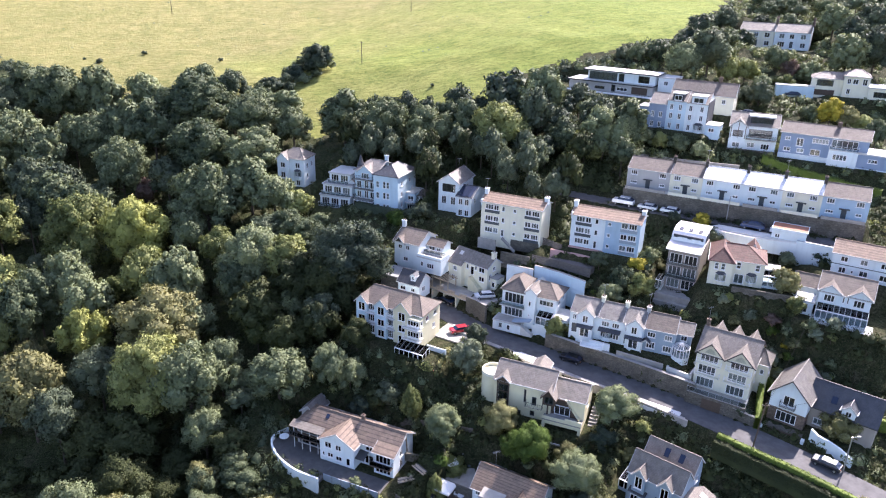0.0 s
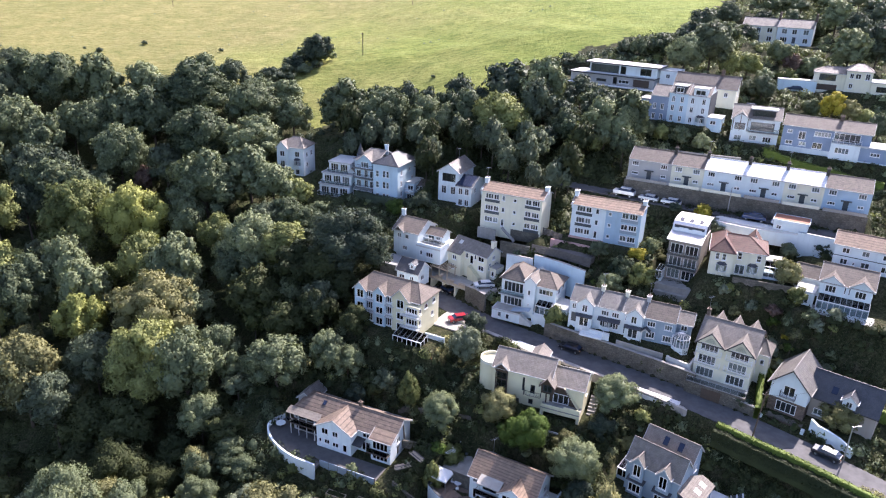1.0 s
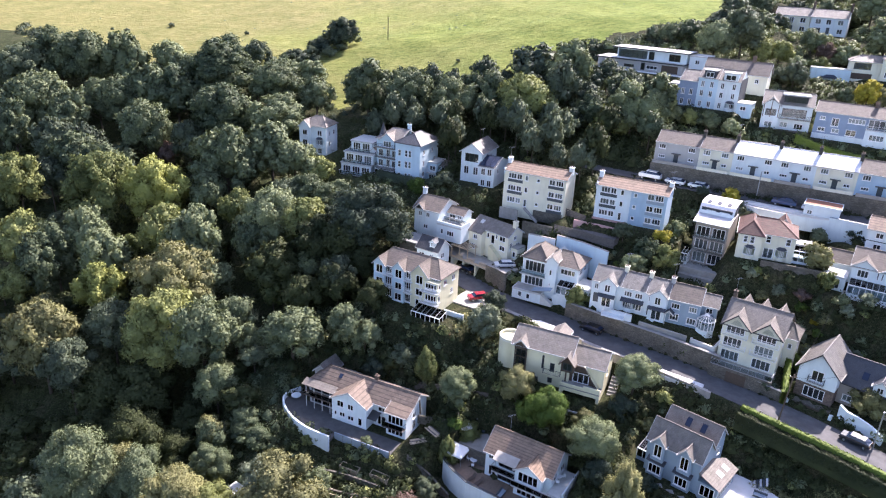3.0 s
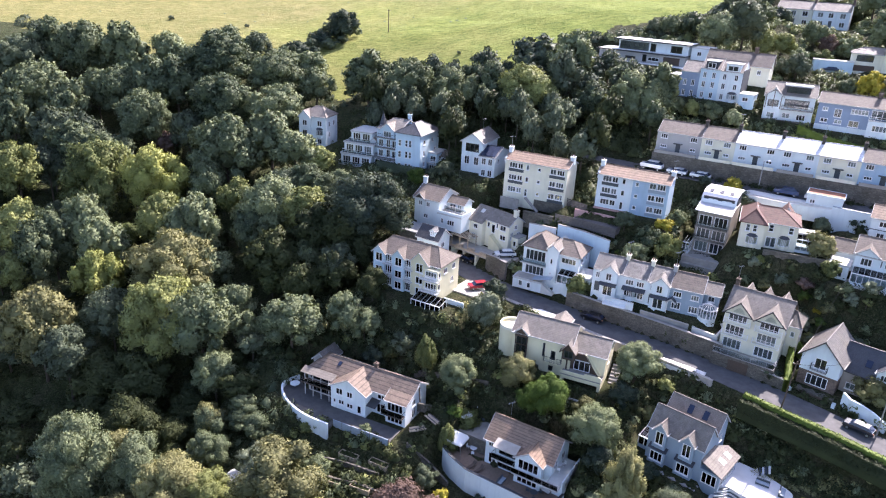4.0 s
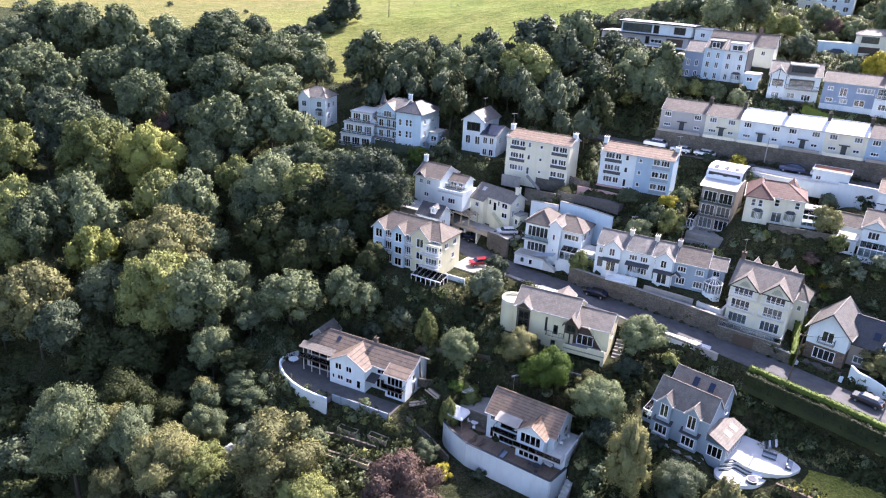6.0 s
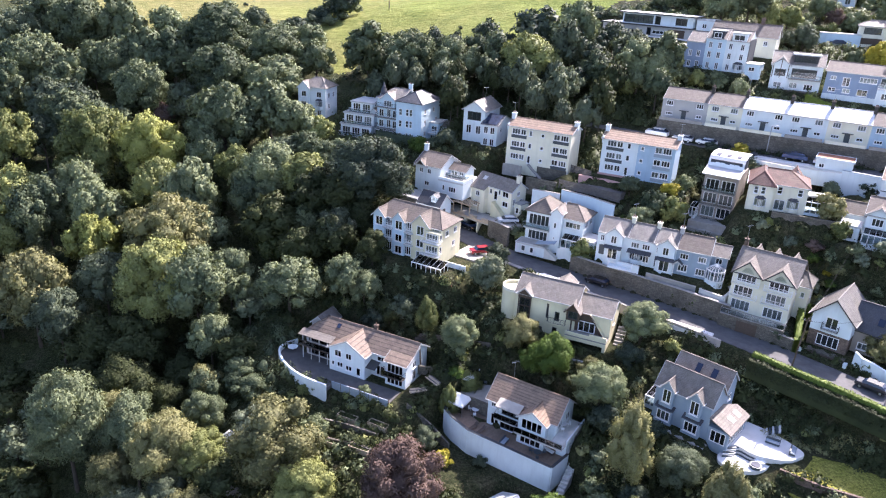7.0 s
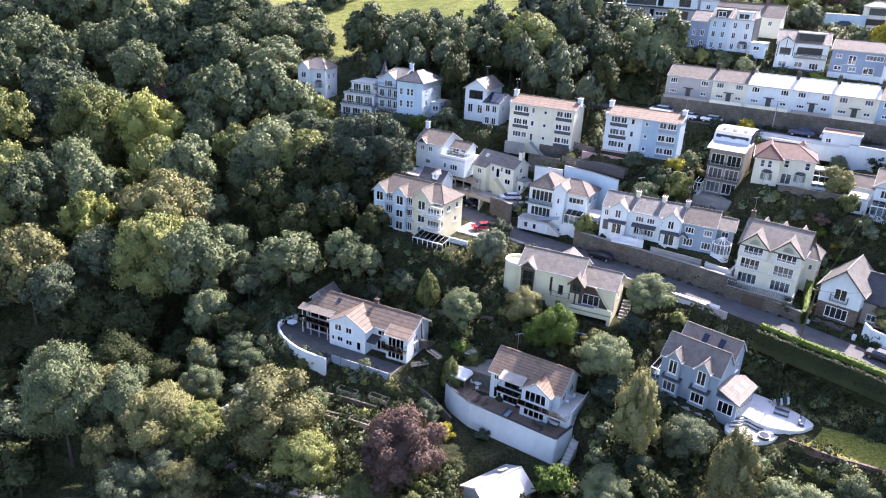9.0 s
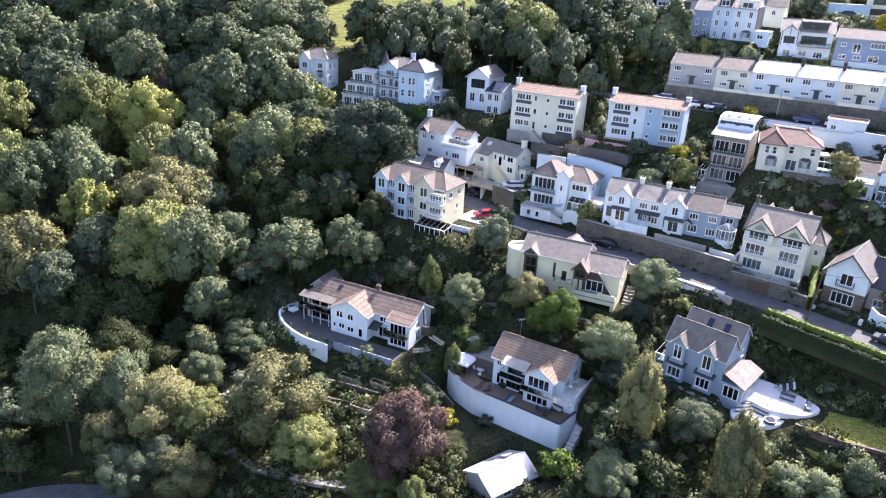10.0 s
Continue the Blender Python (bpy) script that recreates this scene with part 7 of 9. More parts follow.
TREES_3 = [(-9.4, 74.5, 3.7, "L"), (-3.6, 70.6, 2.6, "Q"), (0.1, 87.6, 1.7, "G"), (-44.2, 77.7, 3.7, "D"), (-35.0, 77.3, 3.9, "O"), (25.6, 80.6, 3.7, "P"), (26.4, 77.6, 2.2, "D"), (32.4, 79.6, 3.5, "D"), (35.8, 71.8, 3.6, "P"), (31.6, 68.6, 2.6, "M"), (21.0, 72.7, 3.2, "M"), (42.9, 72.7, 2.6, "M"), (46.7, 71.8, 2.5, "M"), (51.4, 72.3, 2.8, "M"), (41.1, 77.3, 1.8, "M"), (0.6, 96.4, 1.6, "Q"), (-2.6, 91.2, 2.2, "D"), (-20.2, 90.9, 2.9, "M"), (1.6, 103.8, 3.6, "M"), (3.4, 101.6, 2.9, "L"), (6.2, 117.2, 3.4, "S"), (8.0, 124.0, 2.3, "D"), (-4.2, 109.7, 2.1, "Q"), (11.8, 103.4, 3.2, "O"), (16.4, 97.4, 3.6, "E"), (13.6, 99.4, 2.8, "E"), (31.0, 103.0, 3.6, "M"), (28.6, 99.0, 2.4, "D"), (36.0, 101.3, 1.6, "L"), (23.2, 91.9, 3.9, "M"), (22.4, 97.1, 2.4, "O"), (33.5, 99.4, 1.8, "O"), (-13.0, 97.4, 1.2, "M")]
TREES_4 = [(-32.6, 99.7, 2.7, "M"), (-40.3, 100.6, 3.1, "M"), (-40.1, 94.4, 3.0, "M"), (21.6, 76.2, 2.4, "M"), (33.7, 135.8, 2.3, "D"), (37.4, 131.1, 3.1, "M"), (40.7, 129.1, 3.0, "L"), (40.8, 133.2, 1.8, "G"), (34.9, 128.3, 2.8, "M"), (44.6, 137.6, 2.0, "M"), (54.8, 122.3, 1.4, "S"), (56.9, 144.7, 2.0, "G"), (58.9, 141.5, 2.5, "D"), (52.0, 147.4, 1.7, "D"), (66.1, 123.2, 2.9, "O"), (66.7, 117.8, 2.1, "L"), (59.4, 119.9, 1.7, "S"), (63.0, 118.5, 1.7, "C"), (56.9, 120.3, 1.5, "O"), (67.2, 113.2, 1.7, "M"), (70.8, 111.9, 1.7, "S"), (70.5, 132.3, 2.1, "d"), (77.3, 132.2, 2.3, "d"), (66.4, 96.8, 3.1, "O"), (24.2, 124.5, 2.6, "L"), (13.0, 133.0, 1.5, "L"), (-9.9, 161.2, 2.4, "E"), (-3.4, 161.0, 2.6, "D"), (-34.9, 170.2, 3.3, "L")]
TREES_5 = [(-29.2, 165.3, 2.4, "M"), (20.3, 204.9, 8.4, "d"), (27.8, 194.3, 6.1, "M"), (-27.1, 202.1, 6.1, "M"), (-15.2, 194.6, 7.0, "M"), (-2.7, 190.8, 6.4, "M"), (7.9, 189.8, 5.8, "M"), (15.7, 182.3, 7.0, "L"), (25.5, 185.8, 5.6, "D"), (32.0, 178.6, 5.0, "M"), (36.3, 174.1, 4.5, "L"), (41.1, 175.4, 6.8, "M"), (47.2, 177.0, 5.4, "M"), (-44.4, 257.0, 5.6, "d"), (-50.6, 250.4, 3.5, "d"), (-55.6, 241.1, 3.8, "d"), (-58.9, 234.8, 4.1, "m"), (56.7, 230.3, 2.8, "d"), (61.2, 227.4, 3.5, "m"), (67.1, 226.9, 4.4, "m"), (74.5, 231.2, 3.6, "d"), (78.6, 232.9, 5.7, "d"), (85.9, 245.8, 4.7, "d"), (78.3, 213.9, 5.9, "D"), (70.5, 212.2, 5.9, "M"), (93.4, 240.6, 4.0, "m"), (101.1, 248.6, 4.5, "d"), (97.4, 255.3, 4.2, "D"), (112.6, 262.7, 3.6, "D"), (120.4, 256.9, 4.3, "M")]
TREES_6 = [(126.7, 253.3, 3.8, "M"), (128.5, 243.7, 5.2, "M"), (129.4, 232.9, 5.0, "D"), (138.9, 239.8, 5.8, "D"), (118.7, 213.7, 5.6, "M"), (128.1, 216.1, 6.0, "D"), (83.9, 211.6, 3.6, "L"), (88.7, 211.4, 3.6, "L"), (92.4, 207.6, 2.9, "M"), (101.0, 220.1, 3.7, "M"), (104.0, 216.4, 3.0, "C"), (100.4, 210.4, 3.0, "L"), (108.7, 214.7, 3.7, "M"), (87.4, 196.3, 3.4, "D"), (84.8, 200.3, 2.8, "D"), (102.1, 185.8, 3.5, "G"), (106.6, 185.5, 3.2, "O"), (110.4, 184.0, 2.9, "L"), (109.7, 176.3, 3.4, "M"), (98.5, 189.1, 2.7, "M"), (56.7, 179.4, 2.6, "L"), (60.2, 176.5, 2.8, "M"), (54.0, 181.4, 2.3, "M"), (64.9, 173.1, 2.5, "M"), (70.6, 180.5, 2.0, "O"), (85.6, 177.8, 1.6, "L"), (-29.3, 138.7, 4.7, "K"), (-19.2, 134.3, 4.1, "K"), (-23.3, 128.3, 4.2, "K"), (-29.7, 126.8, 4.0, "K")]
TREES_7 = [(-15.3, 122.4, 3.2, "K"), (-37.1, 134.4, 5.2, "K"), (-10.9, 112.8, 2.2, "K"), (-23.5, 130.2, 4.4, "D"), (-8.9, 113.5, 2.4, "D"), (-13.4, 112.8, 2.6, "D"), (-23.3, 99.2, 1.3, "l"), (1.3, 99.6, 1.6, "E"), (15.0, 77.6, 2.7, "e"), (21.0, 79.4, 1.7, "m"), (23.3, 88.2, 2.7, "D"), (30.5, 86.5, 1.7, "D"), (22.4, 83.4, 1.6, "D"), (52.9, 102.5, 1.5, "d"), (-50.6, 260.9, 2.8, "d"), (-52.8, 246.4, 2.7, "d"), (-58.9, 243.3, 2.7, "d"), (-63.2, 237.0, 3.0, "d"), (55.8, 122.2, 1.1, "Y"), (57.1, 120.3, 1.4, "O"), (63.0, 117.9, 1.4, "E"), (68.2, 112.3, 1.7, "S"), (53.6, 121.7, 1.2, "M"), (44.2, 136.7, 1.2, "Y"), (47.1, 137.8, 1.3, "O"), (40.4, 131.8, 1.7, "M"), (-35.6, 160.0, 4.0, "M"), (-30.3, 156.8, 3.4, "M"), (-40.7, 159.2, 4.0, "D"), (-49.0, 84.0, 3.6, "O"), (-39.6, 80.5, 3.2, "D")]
TREES_8 = [(-27.7, 149.5, 3.5, "D"), (-32.4, 154.0, 3.1, "L"), (5.8, 87.8, 1.2, "d"), (-116.8, 288.8, 1.1, "d"), (-129.4, 276.8, 1.3, "d"), (-107.5, 261.5, 0.8, "d"), (-84.1, 278.8, 0.9, "d"), (-162.8, 276.9, 0.9, "d"), (-2.6, 229.4, 0.7, "d"), (-137.7, 282.7, 0.7, "d"), (-42.6, 252.6, 4.3, "D"), (-46.4, 246.0, 2.6, "d"), (-50.5, 240.6, 2.4, "d"), (-43.0, 251.0, 2.0, "d")]
TREE_LISTS = (TREES_0, TREES_1, TREES_2, TREES_3, TREES_4, TREES_5, TREES_6, TREES_7, TREES_8)
# K trees stand in shadow: their shade is put into the leaf colour.
LEAVES = {"D": LEAF_DARK, "M": LEAF_MID, "L": LEAF_LIGHT, "O": LEAF_OLIVE, "C": LEAF_COPPER, "G": LEAF_YELLOW, "S": LEAF_SILVER, "E": LEAF_LIME, "Y": LEAF_YELLOWISH, "K": SHRUB_SHADE_DARK, "P": LEAF_OLIVE, "Q": LEAF_LIGHT}
KNOWN = []


def modern_front(x, y):
    """The open terrace and lawn before the flat-roofed house."""
    u, v = (x - 38.5) * 0.839 - (y - 215.5) * 0.545, (x - 38.5) * 0.545 + (y - 215.5) * 0.839
    return -6 < u < 29 and -9.5 < v < 1


def planted(x, y, R, code):
    mat = LEAVES[code.upper()]
    if code in "PQ":
        shape, name, cat, word = "spire", "tree", "tree", LABELS[mat].replace("tree", "upright tree")
    elif code.islower():
        shape, name, cat, word = "bush", "bush", "bush", LABELS[mat].replace("tree", "bush")
    elif R > 6.2:
        shape, name, cat, word = "great", "tree", "tree", "tall " + LABELS[mat]
    elif R > 3.1:
        shape = ("round", "broad", "tall")[int(rng.integers(0, 3))] if R > 4.2 else ("round", "broad")[int(rng.integers(0, 2))]
        name, cat, word = "tree", "tree", LABELS[mat]
    elif R > 1.9:
        shape, name, cat, word = "small", "small_tree", "tree", LABELS[mat].replace("tree", "small tree")
    else:
        shape, name, cat, word = ("shrub", "bush")[int(rng.integers(0, 2))], "shrub", "shrub", LABELS[mat].replace("tree", "garden shrub")
    KNOWN.append((x, y, R))
    where = " in the valley wood" if x < -25 else " on the upper slope" if y > 160 else " among the gardens"
    tree("", shape, x, y, R, mat, word + where, name=name, category=cat, group="trees" + where)


r = np.random.default_rng(17)
for k in range(34):
    x, y = r.uniform(52, 74), 0.0
    y = 122.5 - 0.55 * (x - 52) - r.uniform(1.0, 9.0)
    planted(float(x), float(y), float(r.uniform(0.6, 1.5)), "GSCOEMSOLMSE"[int(r.integers(0, 12))])
for k in range(26):
    x = r.uniform(20, 46)
    y = 140.0 - 0.5 * (x - 20) - r.uniform(0.0, 8.0)
    if not blocked(float(x), float(y), 0.4):
        planted(float(x), float(y), float(r.uniform(0.7, 1.5)), "OLMEDDMG"[int(r.integers(0, 8))])
for batch in TREE_LISTS:
    for spot in batch:
        if not modern_front(spot[0], spot[1]):
            planted(*spot)


def wood(name, label, x0, x1, y0, y1, step, rmin, rmax, inside, mat, clear=0.62, tall=0.78):
    """The trees between the ones that stand out, joined: on a loosened grid wherever none stands yet."""
    spots = []
    y, k = y0, 0
    while y < y1:
        x = x0 + (step / 2 if k % 2 else 0)
        while x < x1:
            px, py = x + rng.uniform(-0.3, 0.3) * step, y + rng.uniform(-0.3, 0.3) * step
            R = rng.uniform(rmin, rmax)
            if inside(px, py) and not blocked(px, py, R * 0.6) and not any((px - a) ** 2 + (py - b) ** 2 < (clear * (R + c)) ** 2 for a, b, c in KNOWN):
                KNOWN.append((px, py, R))
                spots.append((px, py, R))
            x += step
        y += step * 0.85
        k += 1
    root = thing(name, label, "wood", Matrix(), kind="stuff")
    kinds = [mat] if not isinstance(mat, tuple) else list(mat)
    crowns = [([], [], []) for _ in kinds]
    base = [0] * len(kinds)
    tr = Bag()
    for i, (x, y, R) in enumerate(spots):
        R0, H0, (V, T, Q, NV) = SHAPES["fill"][i % 3]
        s = R / R0
        a = rng.uniform(0, 6.28)
        c, d = math.cos(a), math.sin(a)
        z = ground_at(x, y)
        hs = tall * rng.uniform(0.8, 1.2)
        W = np.stack([V[:, 0] * c - V[:, 1] * d, V[:, 0] * d + V[:, 1] * c, V[:, 2] * hs], 1) * s + np.array([x, y, z + TRUNK["fill"] * H0 * s * hs])
        w = int(rng.integers(0, len(kinds)))
        crowns[w][0].append(W), crowns[w][1].append(T + base[w]), crowns[w][2].append(np.stack([NV[:, 0] * c - NV[:, 1] * d, NV[:, 0] * d + NV[:, 1] * c, NV[:, 2]], 1))
        base[w] += len(V)
        tr.tube((x, y, z - 0.8), (x, y, z + 0.9 * H0 * s), 0.06 * R, 0.03 * R, 6)
    for leafage, (VV, TT, QQ) in zip(kinds, crowns):
        if VV:
            part("canopy", np_mesh("canopy", np.concatenate(VV), np.concatenate(TT), np.zeros((0, 4), int), leafage, np.concatenate(QQ)), None, root)
    part("trunks", tr, BARK, root)


def in_valley(x, y):
    return y < field_limit(x) - 5 and x > -0.62 * y - 22 and not (x < -38 and y < 84) and (x < -28 + 0.1 * (y - 100) or y > 194) and not (-34 < x < -16 and 84 < y < 112) and not (x > -52 and 146 < y < 194)


# Very dark fill crowns paint the shadow between the taller trees.
wood("valley_wood", "dense dark green broadleaf wood filling the valley side", -150, -14, 66, 250, 6.8, 3.2, 4.6, in_valley, (SHRUB_SHADE_DARK, LEAF_DARK, SHRUB_SHADE_DARK, SHRUB_SHADE_DARK))
wood("foot_wood", "tall dark trees close behind the upper row of houses", -24, 36, 150, 200, 4.6, 3.0, 4.0, lambda x, y: 164 - 0.5 * x < y < 184 - 0.42 * x and y < 198, (LEAF_DARK, LEAF_DARK, SHRUB_SHADE_DARK), 0.5, 1.65)
wood("hedge_wood", "belt of dark trees below the pasture", -26, 46, 160, 245, 6.0, 3.2, 4.6, lambda x, y: 177 - 0.42 * x < y < min(field_limit(x) - 3, 177 - 0.42 * x + 36) and (x > -18 or y > 192), (LEAF_MID, LEAF_DARK), 0.55, 1.25)
wood("upper_wood", "dark wood on the upper slope behind the houses", 95, 190, 268, 350, 8.0, 3.0, 4.6, lambda x, y: y < field_limit(x) - 2 and x > 0.30 * y + 34 and x < 0.62 * y + 8, (LEAF_DARK, LEAF_MID))
wood("lower_trees", "mixed trees at the foot of the gardens", -40, 75, 52, 84, 6.0, 2.4, 3.8, lambda x, y: y < 76 + 0.04 * x and x < 66 and not (0 < x < 16 and y > 68) and not (34 < x) and not (x < -36), (LEAF_DARK, SHRUB_SHADE_DARK, LEAF_OLIVE), 0.7)


# ---- undergrowth, hedges ----
def undergrowth(name, label, region, spacing, rlo, rhi, mat, seed, prob=0.8, leaves=70, leaf=0.34, open_ground=True):
    """Low bushes and brambles over a stretch of the plan, joined: nobody could count them."""
    r = np.random.default_rng(seed)
    x0, x1, y0, y1, test = region
    spots = []
    for gx in np.arange(x0, x1, spacing):
        for gy in np.arange(y0, y1, spacing):
            x, y = gx + r.uniform(-0.5, 0.5) * spacing, gy + r.uniform(-0.5, 0.5) * spacing
            if r.random() < prob and test(x, y) and not (open_ground and blocked(x, y, 0.3)):
                spots.append((x, y))
    if not spots:
        return
    sx, sy = np.array(spots).T
    zs = height(sx, sy)
    n = len(spots)
    R = r.uniform(rlo, rhi, n)
    cnt = (leaves * (R / (0.5 * (rlo + rhi))) ** 2).astype(int) + 10
    own = np.repeat(np.arange(n), cnt)
    d = r.normal(size=(len(own), 3))
    d[:, 2] = np.abs(d[:, 2]) * 0.9 + 0.05
    d /= np.linalg.norm(d, axis=1)[:, None]
    lump = 1 + 0.28 * np.sin(d[:, 0] * 5 + sx[own]) * np.cos(d[:, 1] * 5 + sy[own])
    P = np.stack([sx[own], sy[own], zs[own]], 1) + d * (R[own] * lump * r.uniform(0.7, 1.12, len(own)))[:, None] * np.array([1, 1, 0.9])
    L = leaf_blades(P, d, leaf, r, 0.55)
    ang = np.arange(6) * 1.047
    ring = np.stack([sx[:, None] + 0.7 * R[:, None] * np.cos(ang), sy[:, None] + 0.7 * R[:, None] * np.sin(ang), np.repeat(zs[:, None] - 0.4, 6, 1)], -1)
    top = np.stack([sx, sy, zs + 0.7 * R], -1)[:, None]
    core = np.concatenate([ring, top], 1).reshape(-1, 3)
    out = np.concatenate([np.stack([np.cos(ang), np.sin(ang), np.full(6, 0.4)], 1), [[0, 0, 1]]])
    facing = unit(np.concatenate([np.tile(out, (n, 1)), np.repeat(d + r.normal(size=d.shape) * 0.3, 3, axis=0)]))
    T = np.concatenate([np.stack([np.arange(n) * 7 + i, np.arange(n) * 7 + (i + 1) % 6, np.arange(n) * 7 + 6], 1) for i in range(6)])
    T = np.concatenate([T, len(core) + np.arange(len(L)).reshape(-1, 3)])
    return tagged(part(name, np_mesh(name, np.concatenate([core, L]), T, np.zeros((0, 4), int), mat, facing)), label, "undergrowth", kind="stuff")


def garden(x, y):
    return y < field_limit(x) - 1 and x > -30 + 0.1 * (y - 100) and y > 70 and x < 0.62 * y + 30 and not near_deck(x, y)


def near_deck(x, y):
    """The deck before the deck house and the strip at the foot of its retaining wall."""
    u, v = (x - 6.2) * 0.866 - (y - 93.9) * 0.5, (x - 6.2) * 0.5 + (y - 93.9) * 0.866
    return -8.4 < u < 16 and -9.6 < v < (4.0 if u < -0.5 else 0.5)


def belt(x, y):
    return garden(x, y) or (x > -24 and y < field_limit(x) + 1)


def scrub(x, y):
    u, v = (x - 102.6) * 0.866 - (y - 255.0) * 0.5, (x - 102.6) * 0.5 + (y - 255.0) * 0.866
    if -2 < u < 25 and -13 < v < 1:
        return False
    if modern_front(x, y):
        return False
    return y < field_limit(x) - 1 and x < 0.66 * y + 20


undergrowth("undergrowth", "dark green shrubs and brambles on the garden banks", (-36, 110, 70, 205, lambda x, y: belt(x, y) and not near_deck(x, y)), 1.7, 0.6, 1.4, SHRUB_SHADE_DARK, 21, 0.75, 46)
undergrowth("garden_bushes", "mid-green garden bushes between the houses", (-36, 110, 70, 175, lambda x, y: garden(x, y) and not near_deck(x, y)), 2.6, 0.6, 1.4, LEAF_MID, 22, 0.55, 60)
undergrowth("bramble", "olive-green brambles and ferns on the banks", (-36, 110, 70, 175, garden), 4.2, 0.5, 1.1, LEAF_OLIVE, 23, 0.5, 50)
undergrowth("light_bushes", "light green bushes and climbers in the gardens", (-36, 110, 70, 175, garden), 5.6, 0.5, 1.2, LEAF_LIGHT, 27, 0.5, 60)
undergrowth("lane_shrubs", "dark laurel shrubs below the lane wall", (56, 90, 122, 142, lambda x, y: -7.5 < (y - 142.6) + 0.58 * (x - 57.4) < -0.9), 1.5, 0.8, 1.6, SHRUB_SHADE_DARK, 41, 0.85, 60, 0.26)
undergrowth("wall_foot_plants", "low dark plants at the foot of the retaining wall", (-2, 26, 72, 92, lambda x, y: near_deck(x, y) and (x - 6.6) * 0.5 + (y - 93.7) * 0.866 < -6.4), 1.2, 0.3, 0.65, SHRUB_SHADE_DARK, 48, 0.75, 36, 0.2)
undergrowth("wall_ivy", "ivy and dark shrubs against the lane retaining wall", (40, 96, 128, 160, lambda x, y: -0.7 < (x - 42.1) * 0.463 + (y - 156.0) * 0.886 < 0.5), 1.1, 0.6, 1.3, SHRUB_SHADE_DARK, 47, 0.7, 55, 0.25, False)
# Bank shrubs take the very dark leaf for the shade on the slope.
undergrowth("bank_shrubs", "dark laurel and bramble bank below the road hedge", (44, 76, 70, 98, lambda x, y: -13.0 < (y - 97.9) + 0.9 * (x - 44.6) < -0.6 and not (x < 50 and y < 90)), 1.35, 0.7, 1.5, SHRUB_SHADE_DARK, 42, 0.9, 60, 0.25)
# Very dark shrubs set here to give the hedge side its shaded tone.
undergrowth("hedge_foot", "dark ivy and laurel at the foot of the road hedge", (44, 76, 70, 100, lambda x, y: -2.0 < (y - 97.9) + 0.9 * (x - 44.6) < -0.5), 0.8, 0.8, 1.25, SHRUB_SHADE_DARK, 51, 0.9, 50, 0.2, False)
undergrowth("flowering_hedge", "loose olive flowering shrubs beside the lawn", (47, 72, 78, 90, lambda x, y: abs(y - np.interp(x, [47.4, 50.6, 55.0, 60.0, 66.0, 72.0], [87.6, 86.4, 85.7, 84.3, 82.2, 79.0])) < 1.0), 0.9, 0.6, 1.1, LEAF_OLIVE, 52, 0.85, 90, 0.16, False)
undergrowth("veranda_shrubs", "dark garden shrubs below the white veranda house", (64, 90, 100, 122, lambda x, y: -7.4 < (x - 69.9) * 0.53 + (y - 117.5) * 0.848 < -4.1 and -4 < (x - 69.4) * 0.848 - (y - 117.6) * 0.53 < 14), 1.2, 0.8, 1.7, SHRUB_SHADE_DARK, 53, 0.85, 70, 0.22, False)
undergrowth("ravine_scrub", "tangled mid-green scrub along the edge of the wood", (-52, -25, 84, 126, lambda x, y: x < -27 + 0.05 * (y - 100)), 2.3, 0.9, 2.1, LEAF_MID, 54, 0.6, 110, 0.24)
undergrowth("bank_flowers", "pale flowering clumps on the dark bank", (44, 72, 74, 97, lambda x, y: -10.0 < (y - 97.9) + 0.9 * (x - 44.6) < -3.0 and not (x < 50 and y < 90)), 3.4, 0.35, 0.8, LEAF_SILVER, 43, 0.5, 50, 0.2)
undergrowth("corner_shrubs", "dark shrubs and ivy below the corner row", (-34, 8, 98, 130, lambda x, y: y < 126 - 0.5 * (x + 16) and y > 108 - 0.35 * (x + 25)), 1.5, 0.7, 1.7, SHRUB_SHADE_DARK, 44, 0.8, 60, 0.27)
undergrowth("slope_shrubs", "dark mixed shrubs on the steps of the lower gardens", (-30, 34, 72, 96, lambda x, y: not near_deck(x, y)), 1.8, 0.6, 1.5, SHRUB_SHADE_DARK, 45, 0.7, 50, 0.26)
undergrowth("slope_grasses", "pale grasses and flowering shrubs in the lower gardens", (-30, 34, 72, 100, lambda x, y: not near_deck(x, y)), 3.1, 0.4, 1.0, LEAF_LIGHT, 46, 0.5, 60, 0.22)
undergrowth("foot_understorey", "dark ivy-clad understorey behind the upper houses", (-24, 44, 148, 205, lambda x, y: 163 - 0.5 * x < y < 190 - 0.42 * x and not blocked(x, y, 0.8)), 2.0, 1.4, 2.8, SHRUB_SHADE_DARK, 61, 0.8, 60, 0.4)
undergrowth("upper_scrub", "scrub and garden bushes on the upper slope", (30, 190, 172, 330, scrub), 3.0, 0.8, 2.0, LEAF_MID, 24, 0.6, 60, 0.45)
undergrowth("upper_bushes", "hedgerow bushes on the upper slope", (30, 190, 172, 330, scrub), 3.6, 0.8, 2.0, LEAF_LIGHT, 25, 0.5, 60, 0.45)
undergrowth("field_hedge", "ragged dark hedge along the pasture edge", (-170, 120, 195, 310, lambda x, y: -7 < y - field_limit(x) < 2.5 + 2.5 * math.sin(x * 0.21)), 2.1, 0.7, 2.1, LEAF_DARK, 28, 0.6, 60, 0.42)
undergrowth("wood_floor_growth", "dark fern and ivy under the wood", (-120, -24, 70, 200, lambda x, y: in_valley(x, y) or (-60 < x < -22 and 120 < y < 194)), 3.0, 0.8, 1.8, SHRUB_SHADE_DARK, 26, 0.6, 40)


